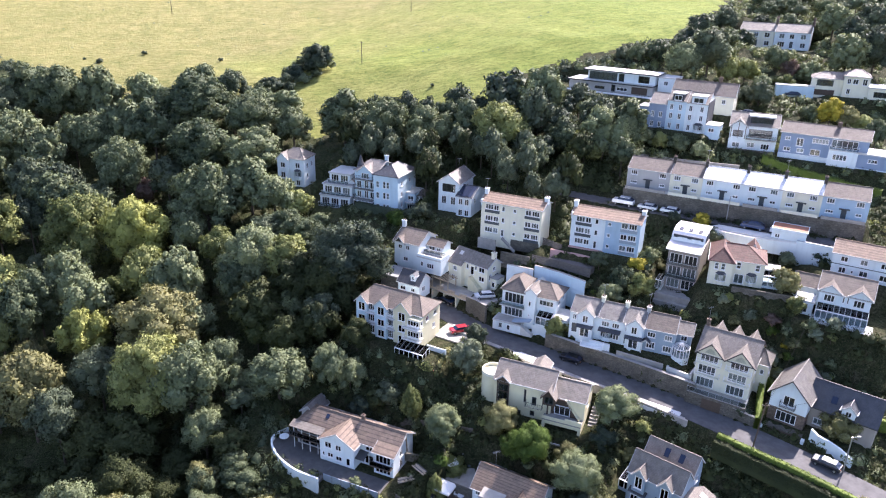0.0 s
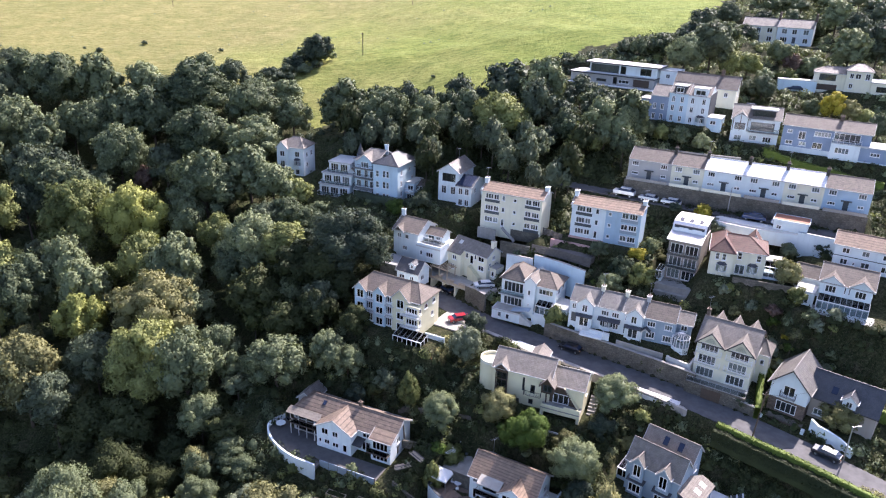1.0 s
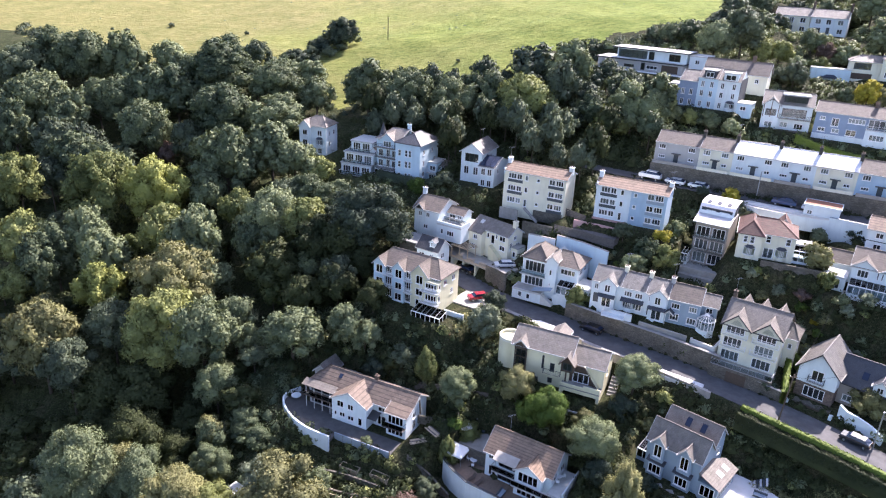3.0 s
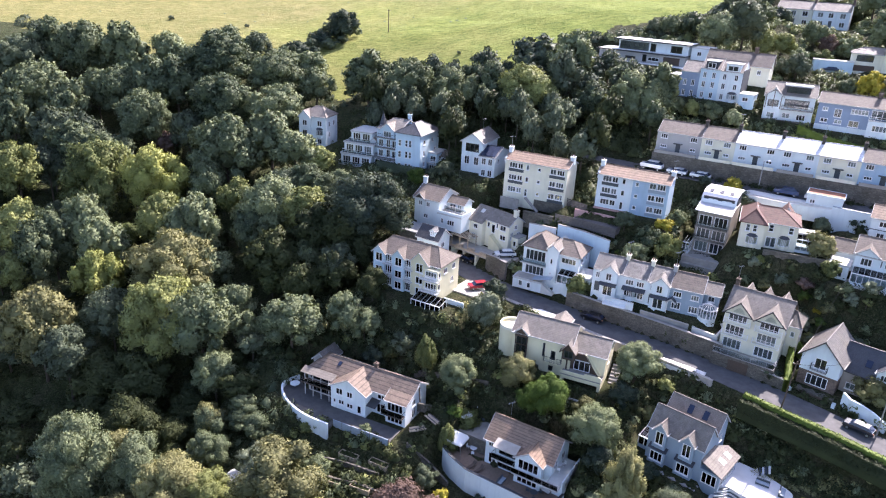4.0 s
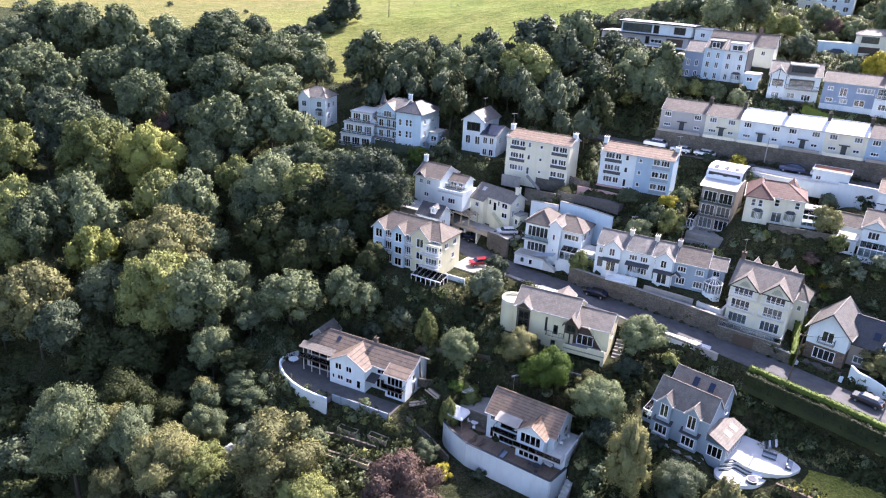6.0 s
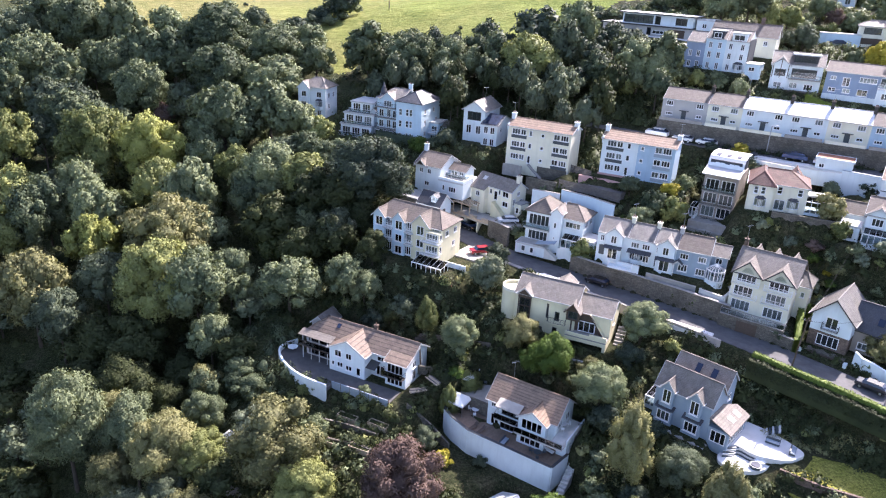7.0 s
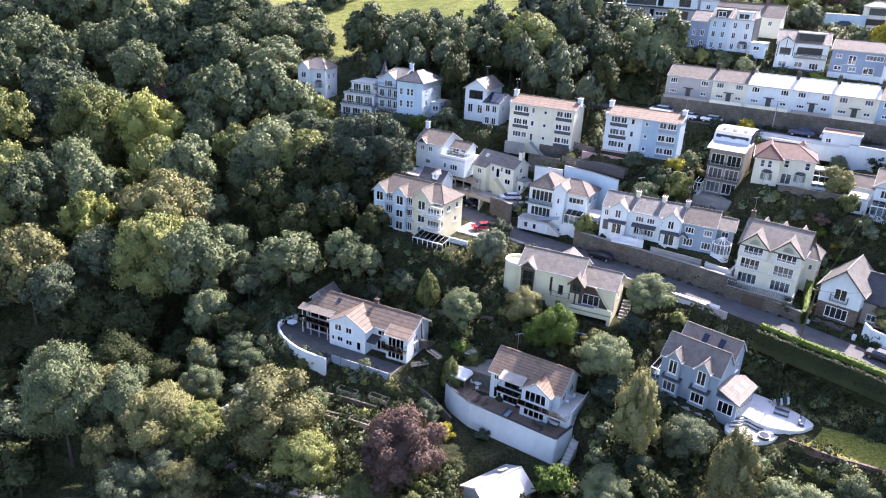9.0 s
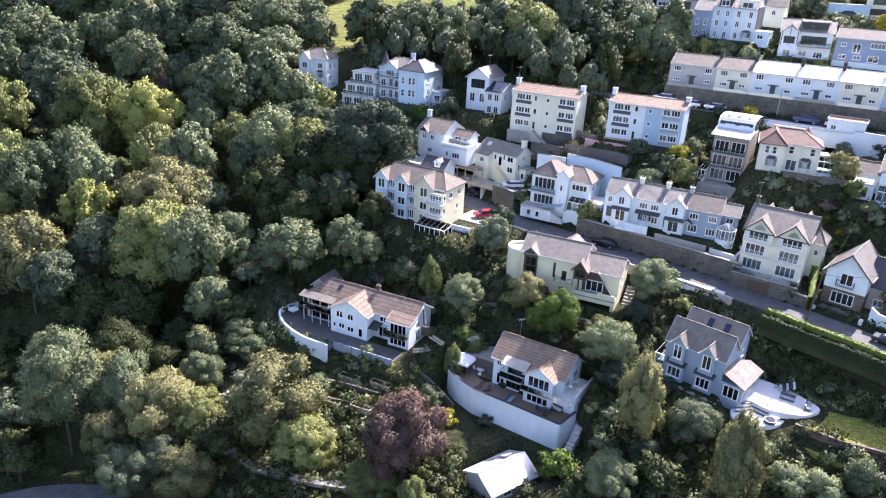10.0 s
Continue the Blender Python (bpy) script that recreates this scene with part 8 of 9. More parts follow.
def hedge(pts, w, h, mat, label, seed, level=None):
    """A clipped hedge along a line: a solid core dressed with leaves."""
    r = np.random.default_rng(seed)
    line = np.array(ribbon_points(pts, 4))
    z = height(line[:, 0], line[:, 1]) if level is None else np.linspace(level[0], level[1], len(line))
    d = np.gradient(line, axis=0)
    d /= np.linalg.norm(d, axis=1)[:, None]
    nrm = np.stack([-d[:, 1], d[:, 0]], 1)
    ring = np.stack([np.concatenate([line + nrm * o * w, (z + q)[:, None]], 1) for o, q in ((-0.46, -0.6 if level is None else -0.9), (0.46, -0.6 if level is None else -0.9), (0.42, h * 0.93), (-0.42, h * 0.93))], 1)
    V = ring.reshape(-1, 3)
    m = len(line)
    Q = [np.stack([np.arange(m - 1) * 4 + i, np.arange(m - 1) * 4 + (i + 1) % 4, np.arange(1, m) * 4 + (i + 1) % 4, np.arange(1, m) * 4 + i], 1) for i in range(4)] + [np.array([[0, 1, 2, 3], [4 * m - 1, 4 * m - 2, 4 * m - 3, 4 * m - 4]])]
    k = int(np.linalg.norm(np.diff(line, axis=0), axis=1).sum() * (2 * h + w) * 34)
    t = r.uniform(0, m - 1.001, k)
    i = t.astype(int)
    f = (t - i)[:, None]
    c = line[i] * (1 - f) + line[i + 1] * f
    zc = z[i] * (1 - f[:, 0]) + z[i + 1] * f[:, 0]
    nn = nrm[i]
    s = r.uniform(0, 2 * h + w, k)
    left, top = s < h, (s >= h) & (s < h + w)
    off = np.where(left, -w / 2, np.where(top, s - h - w / 2, w / 2))
    hz = np.where(left, s, np.where(top, h + 0.12 * np.sin(c[:, 0] * 1.7) * np.cos(c[:, 1] * 1.3), s - h - w)) + r.uniform(-0.06, 0.12, k)
    P = np.concatenate([c + nn * off[:, None], (zc + hz)[:, None]], 1)
    N = np.where(top[:, None], np.array([0, 0, 1.0]), np.concatenate([nn * np.sign(off)[:, None], np.full((k, 1), 0.2)], 1))
    L = leaf_blades(P, N, 0.2, r, 0.5)
    Q = np.concatenate(Q)
    T = len(V) + np.arange(len(L)).reshape(-1, 3)
    side = np.stack([np.concatenate([nrm * a, np.full((m, 1), q)], 1) for a, q in ((-1, 0.0), (1, 0.0), (0.7, 0.8), (-0.7, 0.8))], 1).reshape(-1, 3)
    facing = unit(np.concatenate([side, np.repeat(N + r.normal(size=N.shape) * 0.25, 3, axis=0)]))
    return tagged(part("hedge", np_mesh("hedge", np.concatenate([V, L]), T, Q, mat, facing)), label, "hedge")


hedge([(46.4, 96.3), (49.6, 93.6), (52.8, 91.0), (56.8, 87.6), (61.0, 83.6), (69.0, 75.2)], 0.95, 0.8, HEDGE_LIME, "clipped bright green hedge below the road", 31, (29.0, 27.8))
# Added dark hedge: covers the bright front with the tone of its shaded side.
hedge([(45.6, 95.4), (48.8, 92.8), (52.0, 90.2), (56.0, 86.8), (60.2, 82.8), (68.2, 74.4)], 1.3, 2.1, SHRUB_SHADE_DARK, "dark ivy and laurel bank added over the shaded road hedge front", 37, (27.05, 25.85))
hedge([(58.0, 109.6), (62.0, 107.4), (66.5, 104.6), (72.0, 100.6), (78.0, 96.0)], 1.2, 2.2, HEDGE_LIME, "clipped green hedge behind the gabled house", 32)
hedge([(79.0, 169.5), (86.0, 164.4), (93.0, 160.0), (101.0, 155.0)], 1.1, 2.2, HEDGE_LIME, "tall clipped hedge below the blue house", 33)
hedge([(57.4, 106.8), (55.8, 103.2), (54.3, 99.8)], 0.9, 2.4, HEDGE_LIME, "narrow green hedge between two houses", 34)
hedge([(-20.5, 171.0), (-15.0, 167.6), (-9.5, 165.2), (-4.0, 163.6)], 1.6, 1.7, LEAF_DARK, "dark clipped hedge in front of the villa", 36)


# ---- walls, terraces and yards ----
def wall_line(name, pts, thick, mat, label, cap=None, category="wall"):
    """A free-standing or retaining wall along points (x, y, foot, top)."""
    bag, cp = Bag(), Bag()
    for (ax, ay, af, at), (bx, by, bf, bt) in zip(pts, pts[1:]):
        d = Vector((bx - ax, by - ay)).normalized() * thick / 2
        q = [(ax + d.y, ay - d.x), (bx + d.y, by - d.x), (bx - d.y, by + d.x), (ax - d.y, ay + d.x)]
        k = len(bag.v)
        bag.v += [(q[0][0], q[0][1], af), (q[1][0], q[1][1], bf), (q[2][0], q[2][1], bf), (q[3][0], q[3][1], af), (q[0][0], q[0][1], at), (q[1][0], q[1][1], bt), (q[2][0], q[2][1], bt), (q[3][0], q[3][1], at)]
        bag.f += [tuple(k + i for i in f) for f in ((0, 3, 2, 1), (4, 5, 6, 7), (0, 1, 5, 4), (1, 2, 6, 5), (2, 3, 7, 6), (3, 0, 4, 7))]
        if cap:
            e = 1.25
            cp.slab([(ax + d.y * e, ay - d.x * e, at + 0.1), (bx + d.y * e, by - d.x * e, bt + 0.1), (bx - d.y * e, by + d.x * e, bt + 0.1), (ax - d.y * e, ay + d.x * e, at + 0.1)], 0.096)
    root = thing(name, label, category, Matrix(), kind="")
    part("masonry", bag, mat, root)
    if cap:
        part("coping", cp, cap, root)
    return root


def along(i0, i1, off, lo, hi):
    rows = road_rows[i0:i1]
    return [(p.x + n.x * off, p.y + n.y * off, p.z + lo, p.z + (hi if isinstance(hi, (int, float)) else hi(k / max(1, len(rows) - 1)))) for k, (p, n) in enumerate(rows)]


def nearest_row(x):
    return min(range(len(road_rows)), key=lambda i: abs(road_rows[i][0].x - x))


a, b, c, d = nearest_row(19.5), nearest_row(30.0), nearest_row(44.0), nearest_row(52.2)
wall_line("retaining_wall", along(a, b + 1, 3.3, -0.6, lambda k: 3.0 + 0.3 * k), 0.5, STONE, "rubble stone retaining wall above the road", CONCRETE)
wall_line("retaining_wall", along(b, c + 1, 3.3, -0.6, lambda k: 3.3 + 0.2 * k), 0.5, STONE, "tall rubble stone wall below the terraced cottages", CONCRETE)
wall_line("retaining_wall", along(c, d + 1, 3.3, -0.6, lambda k: 2.4 - 0.6 * k), 0.5, STONE, "rubble stone wall below the gabled house", CONCRETE)
wall_line("low_wall", along(nearest_row(29.0), nearest_row(46.0), -3.8, -1.2, 0.5), 0.35, CONCRETE, "low weathered wall along the lower side of the road", PAVING)
wall_line("low_wall", along(nearest_row(6.0), nearest_row(13.0), -3.8, -1.0, 0.5), 0.35, PALECREAM, "low cream wall beside the road", PAVING)
wall_line("garage_wall", [(6.6, 136.4, 30.0, 34.2), (8.6, 134.2, 30.0, 34.4), (10.4, 131.8, 29.8, 34.4)], 0.5, STONE, "rubble stone wall beside the garages", CONCRETE)
wall_line("rendered_wall", [(15.2, 140.6, 34.0, 40.0), (20.4, 137.6, 34.0, 40.2)], 0.35, WHITE, "tall white rendered retaining wall behind the house", CONCRETE)
wall_line("rendered_wall", [(20.8, 138.0, 34.0, 41.0), (25.6, 134.6, 34.0, 41.0), (30.2, 131.2, 34.0, 40.6)], 0.35, BLUEWHITE, "tall pale blue rendered retaining wall", CONCRETE)
wall_line("lane_wall", [(57.4, 142.6, 45.8, 48.8), (60.5, 139.6, 45.8, 48.7), (64.5, 137.4, 45.8, 48.6), (69.0, 135.6, 45.8, 48.6), (72.6, 133.8, 45.8, 48.8)], 0.4, WHITE, "white rendered wall below the upper lane", PAVING_WHITE)
wall_line("lane_wall", [(72.6, 133.8, 44.0, 49.4), (77.5, 131.0, 45.0, 49.3), (83.5, 127.6, 45.0, 49.2)], 0.4, WHITE, "white wall stepping down beside the upper lane", PANEL_GREY)
wall_line("garden_wall", [(14.0, 144.0, 38.0, 41.6), (20.0, 141.0, 38.0, 41.6)], 0.4, STONE, "old stone garden terrace wall", None)
def board_fence(pts, h, label):
    """A weathered fence: posts with five horizontal boards between them, gaps showing."""
    root = thing("fence", label, "fence", Matrix())
    for (ax, ay, az), (bx, by, bz) in zip(pts, pts[1:]):
        n = max(1, int(math.hypot(bx - ax, by - ay) / 2.2))
        d = Vector((bx - ax, by - ay)).normalized() * 0.025
        for i in range(n):
            p, q = Vector((ax, ay, az)).lerp(Vector((bx, by, bz)), i / n), Vector((ax, ay, az)).lerp(Vector((bx, by, bz)), (i + 1) / n)
            part("post", Bag().box(p.x - 0.06, p.x + 0.06, p.y - 0.06, p.y + 0.06, p.z - 1.2, p.z + h + 0.05), WEATHERED, root)
            for k in range(5):
                z = h * (k + 1) / 5 - 0.02
                part("board", Bag().slab([(p.x + d.y, p.y - d.x, p.z + z), (q.x + d.y, q.y - d.x, q.z + z), (q.x - d.y, q.y + d.x, q.z + z), (p.x - d.y, p.y + d.x, p.z + z)], h / 5 - 0.07), WEATHERED, root)


board_fence([(20.4, 140.6, 40.6), (25.8, 137.4, 40.6), (31.6, 133.8, 40.2)], 1.8, "weathered grey board fence above the pale blue wall")
board_fence([(23.4, 146.6, 42.4), (27.0, 142.6, 42.4)], 1.6, "weathered grey board fence between two gardens")
board_fence([(46.5, 168.8, 52.6), (55.5, 164.2, 52.6), (64.0, 160.0, 52.6)], 1.5, "brown board fence behind the long terrace")
wall_line("terrace_wall", [(44.6, 180.6, 52.0, 56.2), (53.0, 174.6, 52.0, 56.0), (64.0, 169.0, 52.5, 56.2), (72.0, 165.4, 53.0, 56.4)], 0.35, CONCRETE, "low grey wall along the upper gardens", None)
wall_line("curved_drive_wall", [(61.6, 96.4, 27.0, 30.9), (62.2, 95.3, 27.0, 30.4), (63.2, 94.2, 27.0, 30.3), (64.6, 92.8, 27.0, 29.8), (66.0, 91.2, 27.0, 28.9)], 0.4, WHITE, "curved white rendered drive wall", None)
wall_line("deck_wall", [(24.4, 141.6, 40.2, 43.4), (30.0, 138.9, 40.2, 43.4), (34.4, 136.6, 40.2, 43.2)], 0.3, PINK, "faded pink terrace wall below the paired house", None)


def slab_thing(name, label, category, pts, z, thick, mat):
    return tagged(part(name, Bag().slab([(x, y, z) for x, y in pts], thick), mat), label, category)


slab_thing("timber_deck", "dark weathered timber deck below the paired house", "deck", [(23.2, 139.2), (31.8, 134.4), (34.0, 137.4), (25.4, 141.4)], 42.0, 1.4, WEATHERED)
slab_thing("parking_apron", "pale concrete parking apron beside the lane", "paving", [(58.0, 142.4), (61.0, 139.8), (65.0, 137.6), (72.6, 134.0), (74.5, 136.4), (61.0, 144.0)], 49.02, 0.8, PALE_FLAT)
slab_thing("road_apron", "pale paved forecourt at the roadside", "paving", [(14.6, 120.4), (18.6, 116.6), (22.6, 115.0), (20.6, 117.8), (16.8, 120.8)], 30.0, 0.6, PAVING_WHITE)
slab_thing("road_apron", "pale paved pull-in beside the road", "paving", [(36.6, 107.2), (42.6, 103.0), (41.6, 101.4), (35.8, 105.4)], 29.0, 0.8, PAVING_WHITE)
slab_thing("parking_yard", "pale gravel parking yard beside the row house", "paving", [(-0.6, 126.2), (5.4, 122.6), (8.6, 126.4), (3.0, 131.8)], 30.42, 0.7, PAVING)
slab_thing("cottage_yard", "pale paved yard in front of the cream cottage", "paving", [(6.9, 136.1), (11.0, 133.6), (14.0, 137.0), (11.6, 139.0), (9.9, 140.1)], 33.62, 2.6, PAVING)


# ---- the white sun terrace and its lawns ----
def sun_terrace():
    root = thing("sun_terrace", "white paved curving sun terrace with steps", "terrace", Matrix())
    part("upper_paving", Bag().slab([(x, y, 21.3) for x, y in ribbon_points([(39.9, 84.0), (41.4, 84.3), (42.9, 82.7), (44.5, 81.9), (47.4, 81.5), (49.4, 82.3), (50.5, 83.6), (48.8, 86.6), (46.9, 88.7), (44.8, 90.4)], 4)], 1.9), PAVING_WHITE, root)
    part("lower_paving", Bag().slab([(x, y, 20.3) for x, y in ribbon_points([(38.6, 83.2), (38.3, 81.8), (39.2, 80.7), (40.7, 80.0), (43.4, 80.2), (45.4, 81.7), (44.2, 82.2), (42.8, 83.0), (41.3, 84.6), (39.8, 84.4)], 4)], 1.9), PAVING_WHITE, root)
    for k in range(5):
        f = k / 4
        line = ribbon_points([(39.0 + 0.5 * f, 82.7 + 0.9 * f), (40.4 + 0.5 * f, 82.9 + 0.9 * f), (41.4 + 0.5 * f, 83.4 + 0.6 * f), (42.6 + 0.4 * f, 82.2 + 0.6 * f), (44.0 + 0.3 * f, 81.4 + 0.6 * f)], 4)
        part("step", Bag().slab([(x, y, 20.46 + 0.17 * k) for x, y in line] + [(x + 0.12, y + 0.3, 20.46 + 0.17 * k) for x, y in line[::-1]], 0.17), PAVING_WHITE if k % 2 else PANEL_DARK, root)
    for k in range(5):
        part("step", Bag().slab([(46.6 + 0.42 * k, 87.2 - 0.05 * k, 21.45 + 0.17 * k), (46.9 + 0.42 * k, 87.2 - 0.05 * k, 21.45 + 0.17 * k), (47.5 + 0.42 * k, 88.8 - 0.05 * k, 21.45 + 0.17 * k), (47.2 + 0.42 * k, 88.8 - 0.05 * k, 21.45 + 0.17 * k)], 0.3), PANEL_DARK if k % 2 else PAVING_WHITE, root)


sun_terrace()
for x, y, z in ((44.0, 82.0, 20.3), (43.0, 80.9, 20.3)):
    t = thing("round_seat" if y > 81.5 else "hot_tub", "round pale daybed on the white terrace" if y > 81.5 else "round dark spa tub on the white terrace", "seat" if y > 81.5 else "hot tub", Matrix.Translation((x, y, z)))
    part("body", Bag().tube((0, 0, 0), (0, 0, 0.45), 0.75, 0.8, 16), PAVING_WHITE if y > 81.5 else PANEL_DARK, t)
    part("top", Bag().tube((0, 0, 0.45), (0, 0, 0.52), 0.62, 0.6, 16), FABRIC if y > 81.5 else SOLAR, t)


def lounge(x, y, z, yaw, mat, seat, label):
    t = thing("outdoor_sofa", label, "sofa", pose(x, y, z, 0, 0, yaw))
    part("base", Bag().box(-0.95, 0.95, -0.4, 0.4, 0.05, 0.32), mat, t)
    part("cushion", Bag().box(-0.9, 0.9, -0.38, 0.22, 0.32, 0.46), seat, t)
    part("backrest", Bag().box(-0.95, 0.95, 0.22, 0.4, 0.32, 0.75), mat, t)


lounge(46.8, 85.2, 21.3, -30, PANEL_DARK, PANEL_GREY, "dark rattan sofa on the white terrace")
lounge(48.9, 83.4, 21.3, 60, PANEL_DARK, PANEL_GREY, "dark rattan sofa on the white terrace")
for pts, z in (([(46.9, 80.5), (50.7, 77.7), (55.5, 75.7), (64.0, 72.0), (67.0, 76.0), (60.0, 81.6), (54.8, 83.2), (51.5, 84.2), (49.6, 82.2)], 20.45), ([(46.0, 79.9), (47.6, 76.9), (51.0, 74.9), (54.8, 73.3), (62.0, 69.6), (63.8, 71.6), (55.4, 75.3), (50.6, 77.3)], 18.6)):
    slab_thing("lawn", "mown sunlit lawn terrace", "lawn", ribbon_points(pts + [pts[0]], 3)[:-1], z, 1.4, LAWN)
wall_line("brick_wall", [(46.2, 80.5, 16.6, 20.55), (48.4, 78.9, 16.6, 20.55), (50.6, 77.5, 16.6, 20.55), (55.4, 75.5, 16.6, 20.55), (64.0, 71.8, 16.6, 20.55)], 0.3, BRICK, "curved brick retaining wall between two lawns", BRICK)


# ---- cars ----
PAINTS = {}


def car(x, y, z, yaw, col, label, L=4.3, W=1.75, H=1.45):
    """A parked hatchback: lower body with wheel arches, glazed cabin, four wheels, lamps."""
    root = thing("car", label, "car", pose(x, y, z, 0, 0, yaw), "parked cars")
    if col not in PAINTS:
        PAINTS[col] = plain("car_paint", col, 0.25, 0.2, 0.03)
        PAINTS[col].node_tree.nodes["Principled BSDF"].inputs["Coat Weight"].default_value = 0.6
    paint = PAINTS[col]
    bm = bmesh.new()
    prof = [(-0.5, 0.30), (-0.5, 0.62), (-0.46, 0.68), (-0.27, 0.70), (0.47, 0.70), (0.5, 0.55), (0.5, 0.30)]
    rings = []
    for s, k in ((-1, 0.94), (-0.9, 1.0), (0.9, 1.0), (1, 0.94)):
        rings.append([bm.verts.new((u * L * (k if abs(u) > 0.4 else 1), s * W / 2, h * H * (1 if abs(s) < 1 else (0.97 if h > 0.5 else 1.05)))) for u, h in prof])
    for a, b in zip(rings, rings[1:]):
        for i in range(len(prof)):
            j = (i + 1) % len(prof)
            bm.faces.new((a[i], a[j], b[j], b[i]))
    bm.faces.new(rings[0][::-1])
    bm.faces.new(rings[-1])
    bmesh.ops.recalc_face_normals(bm, faces=bm.faces)
    me = bpy.data.meshes.new("body")
    bm.to_mesh(me)
    bm.free()
    me.materials.append(paint)
    part("body", me, None, root)
    cab = Bag()
    lo = [(-0.30 * L, 0.69 * H), (-0.16 * L, H * 0.97), (0.30 * L, H * 0.97), (0.46 * L, 0.69 * H)]
    for s0, s1 in ((-1, 1),):
        w0, w1 = W * 0.46, W * 0.38
        A = [(lo[0][0], -w0, lo[0][1]), (lo[3][0], -w0, lo[3][1]), (lo[3][0], w0, lo[3][1]), (lo[0][0], w0, lo[0][1])]
        B = [(lo[1][0], -w1, lo[1][1]), (lo[2][0], -w1, lo[2][1]), (lo[2][0], w1, lo[2][1]), (lo[1][0], w1, lo[1][1])]
        for i in range(4):
            j = (i + 1) % 4
            cab.face(A[i], A[j], B[j], B[i])
    part("glazing", cab, SOLAR, root)
    part("roof", Bag().slab([(lo[1][0] - 0.05, -W * 0.385, H), (lo[2][0] + 0.05, -W * 0.385, H), (lo[2][0] + 0.05, W * 0.385, H), (lo[1][0] - 0.05, W * 0.385, H)], 0.06), paint, root)
    for u in (-0.32, 0.32):
        for s in (-1, 1):
            wh = part("wheel", Bag().tube((u * L, s * (W / 2 - 0.2), 0.31), (u * L, s * (W / 2 + 0.02), 0.31), 0.31, n=14), RUBBER, root)
            part("rim", Bag().tube((u * L, s * (W / 2 + 0.0), 0.31), (u * L, s * (W / 2 + 0.03), 0.31), 0.19, n=10), STEEL, wh)
    for s in (-1, 1):
        part("headlight", Bag().box(-0.5 * L - 0.01, -0.5 * L + 0.06, s * W * 0.36 - 0.16, s * W * 0.36 + 0.16, 0.5 * H, 0.6 * H), FRAME, root)
        part("tail_light", Bag().box(0.5 * L - 0.05, 0.5 * L + 0.015, s * W * 0.38 - 0.12, s * W * 0.38 + 0.12, 0.5 * H, 0.62 * H), TERRACOTTA, root)


car(26.2, 118.7, 29.4, -33, (0.015, 0.016, 0.02), "black hatchback parked by the stone wall")
car(5.0, 127.4, 30.44, 20, (0.35, 0.02, 0.03), "red hatchback in the parking yard")
car(2.4, 140.2, 30.7, -48, (0.02, 0.02, 0.022), "dark car in front of the garages")
car(10.4, 136.9, 33.64, 10, (0.75, 0.75, 0.75), "white car in the cottage yard")
car(61.9, 91.0, 27.68, -44, (0.02, 0.025, 0.035), "dark blue car on the roadside")
car(66.6, 141.2, 49.05, -28, (0.05, 0.08, 0.16), "dark blue estate car on the upper lane", 4.7, 1.85, 1.6)
car(71.2, 138.2, 49.05, -28, (0.78, 0.78, 0.77), "white car on the upper lane", 4.2)
car(47.4, 152.6, 49.05, -30, (0.6, 0.6, 0.6), "silver car on the upper lane")
car(51.8, 150.2, 49.05, -30, (0.78, 0.78, 0.77), "white car on the upper lane")
car(42.6, 155.6, 49.05, -30, (0.75, 0.75, 0.75), "white van-like car on the upper lane", 4.9, 1.9, 2.0)
car(-1.6, 128.0, 30.44, 40, (0.3, 0.31, 0.32), "grey car in the parking yard")
car(100.6, 205.0, 66.5, -20, (0.03, 0.05, 0.09), "dark blue car in front of the yard wall")
car(85.0, 188.5, ground_at(85, 188.5) + 0.03, -30, (0.7, 0.7, 0.7), "white car on the upper drive")
car(82.5, 191.0, ground_at(82.5, 191) + 0.03, -30, (0.55, 0.56, 0.58), "silver car on the upper drive")


# ---- poles, lamps, garden furniture ----
def pole(x, y, h, label, lamp=False, lean=0.0, name="telegraph_pole"):
    z = ground_at(x, y)
    t = thing(name, label, "pole", pose(x, y, z, 0, lean, 0))
    part("shaft", Bag().tube((0, 0, -0.6), (0, 0, h), 0.13, 0.09), STEEL if lamp else WOOD_DARK, t)
    if lamp:
        part("arm", Bag().tube((0, 0, h - 0.1), (0.9, 0, h + 0.1), 0.05, 0.04, 6), STEEL, t)
        part("lantern", Bag().box(0.7, 1.25, -0.12, 0.12, h + 0.02, h + 0.16), PALE_FLAT, t)
    else:
        part("crossbar", Bag().box(-0.6, 0.6, -0.05, 0.05, h - 0.5, h - 0.38), WOOD_DARK, t)
        for s in (-0.5, 0.5):
            part("insulator", Bag().tube((s, 0, h - 0.38), (s, 0, h - 0.2), 0.05, n=6), PALE_FLAT, t)


pole(51.4, 94.2, 9.0, "tall wooden telegraph pole beside the road", lean=4)
pole(62.4, 145.0, 6.0, "grey street lamp on the upper lane", True, name="street_lamp")
pole(64.2, 90.2, 6.5, "slim grey lamp post by the drive", True, name="street_lamp")
pole(-27.9, 258.0, 7.5, "lone wooden pole in the pasture")
pole(-132.0, 366.0, 8.0, "distant wooden pole in the pasture")
pole(-14.0, 340.0, 8.0, "distant wooden pole in the pasture")


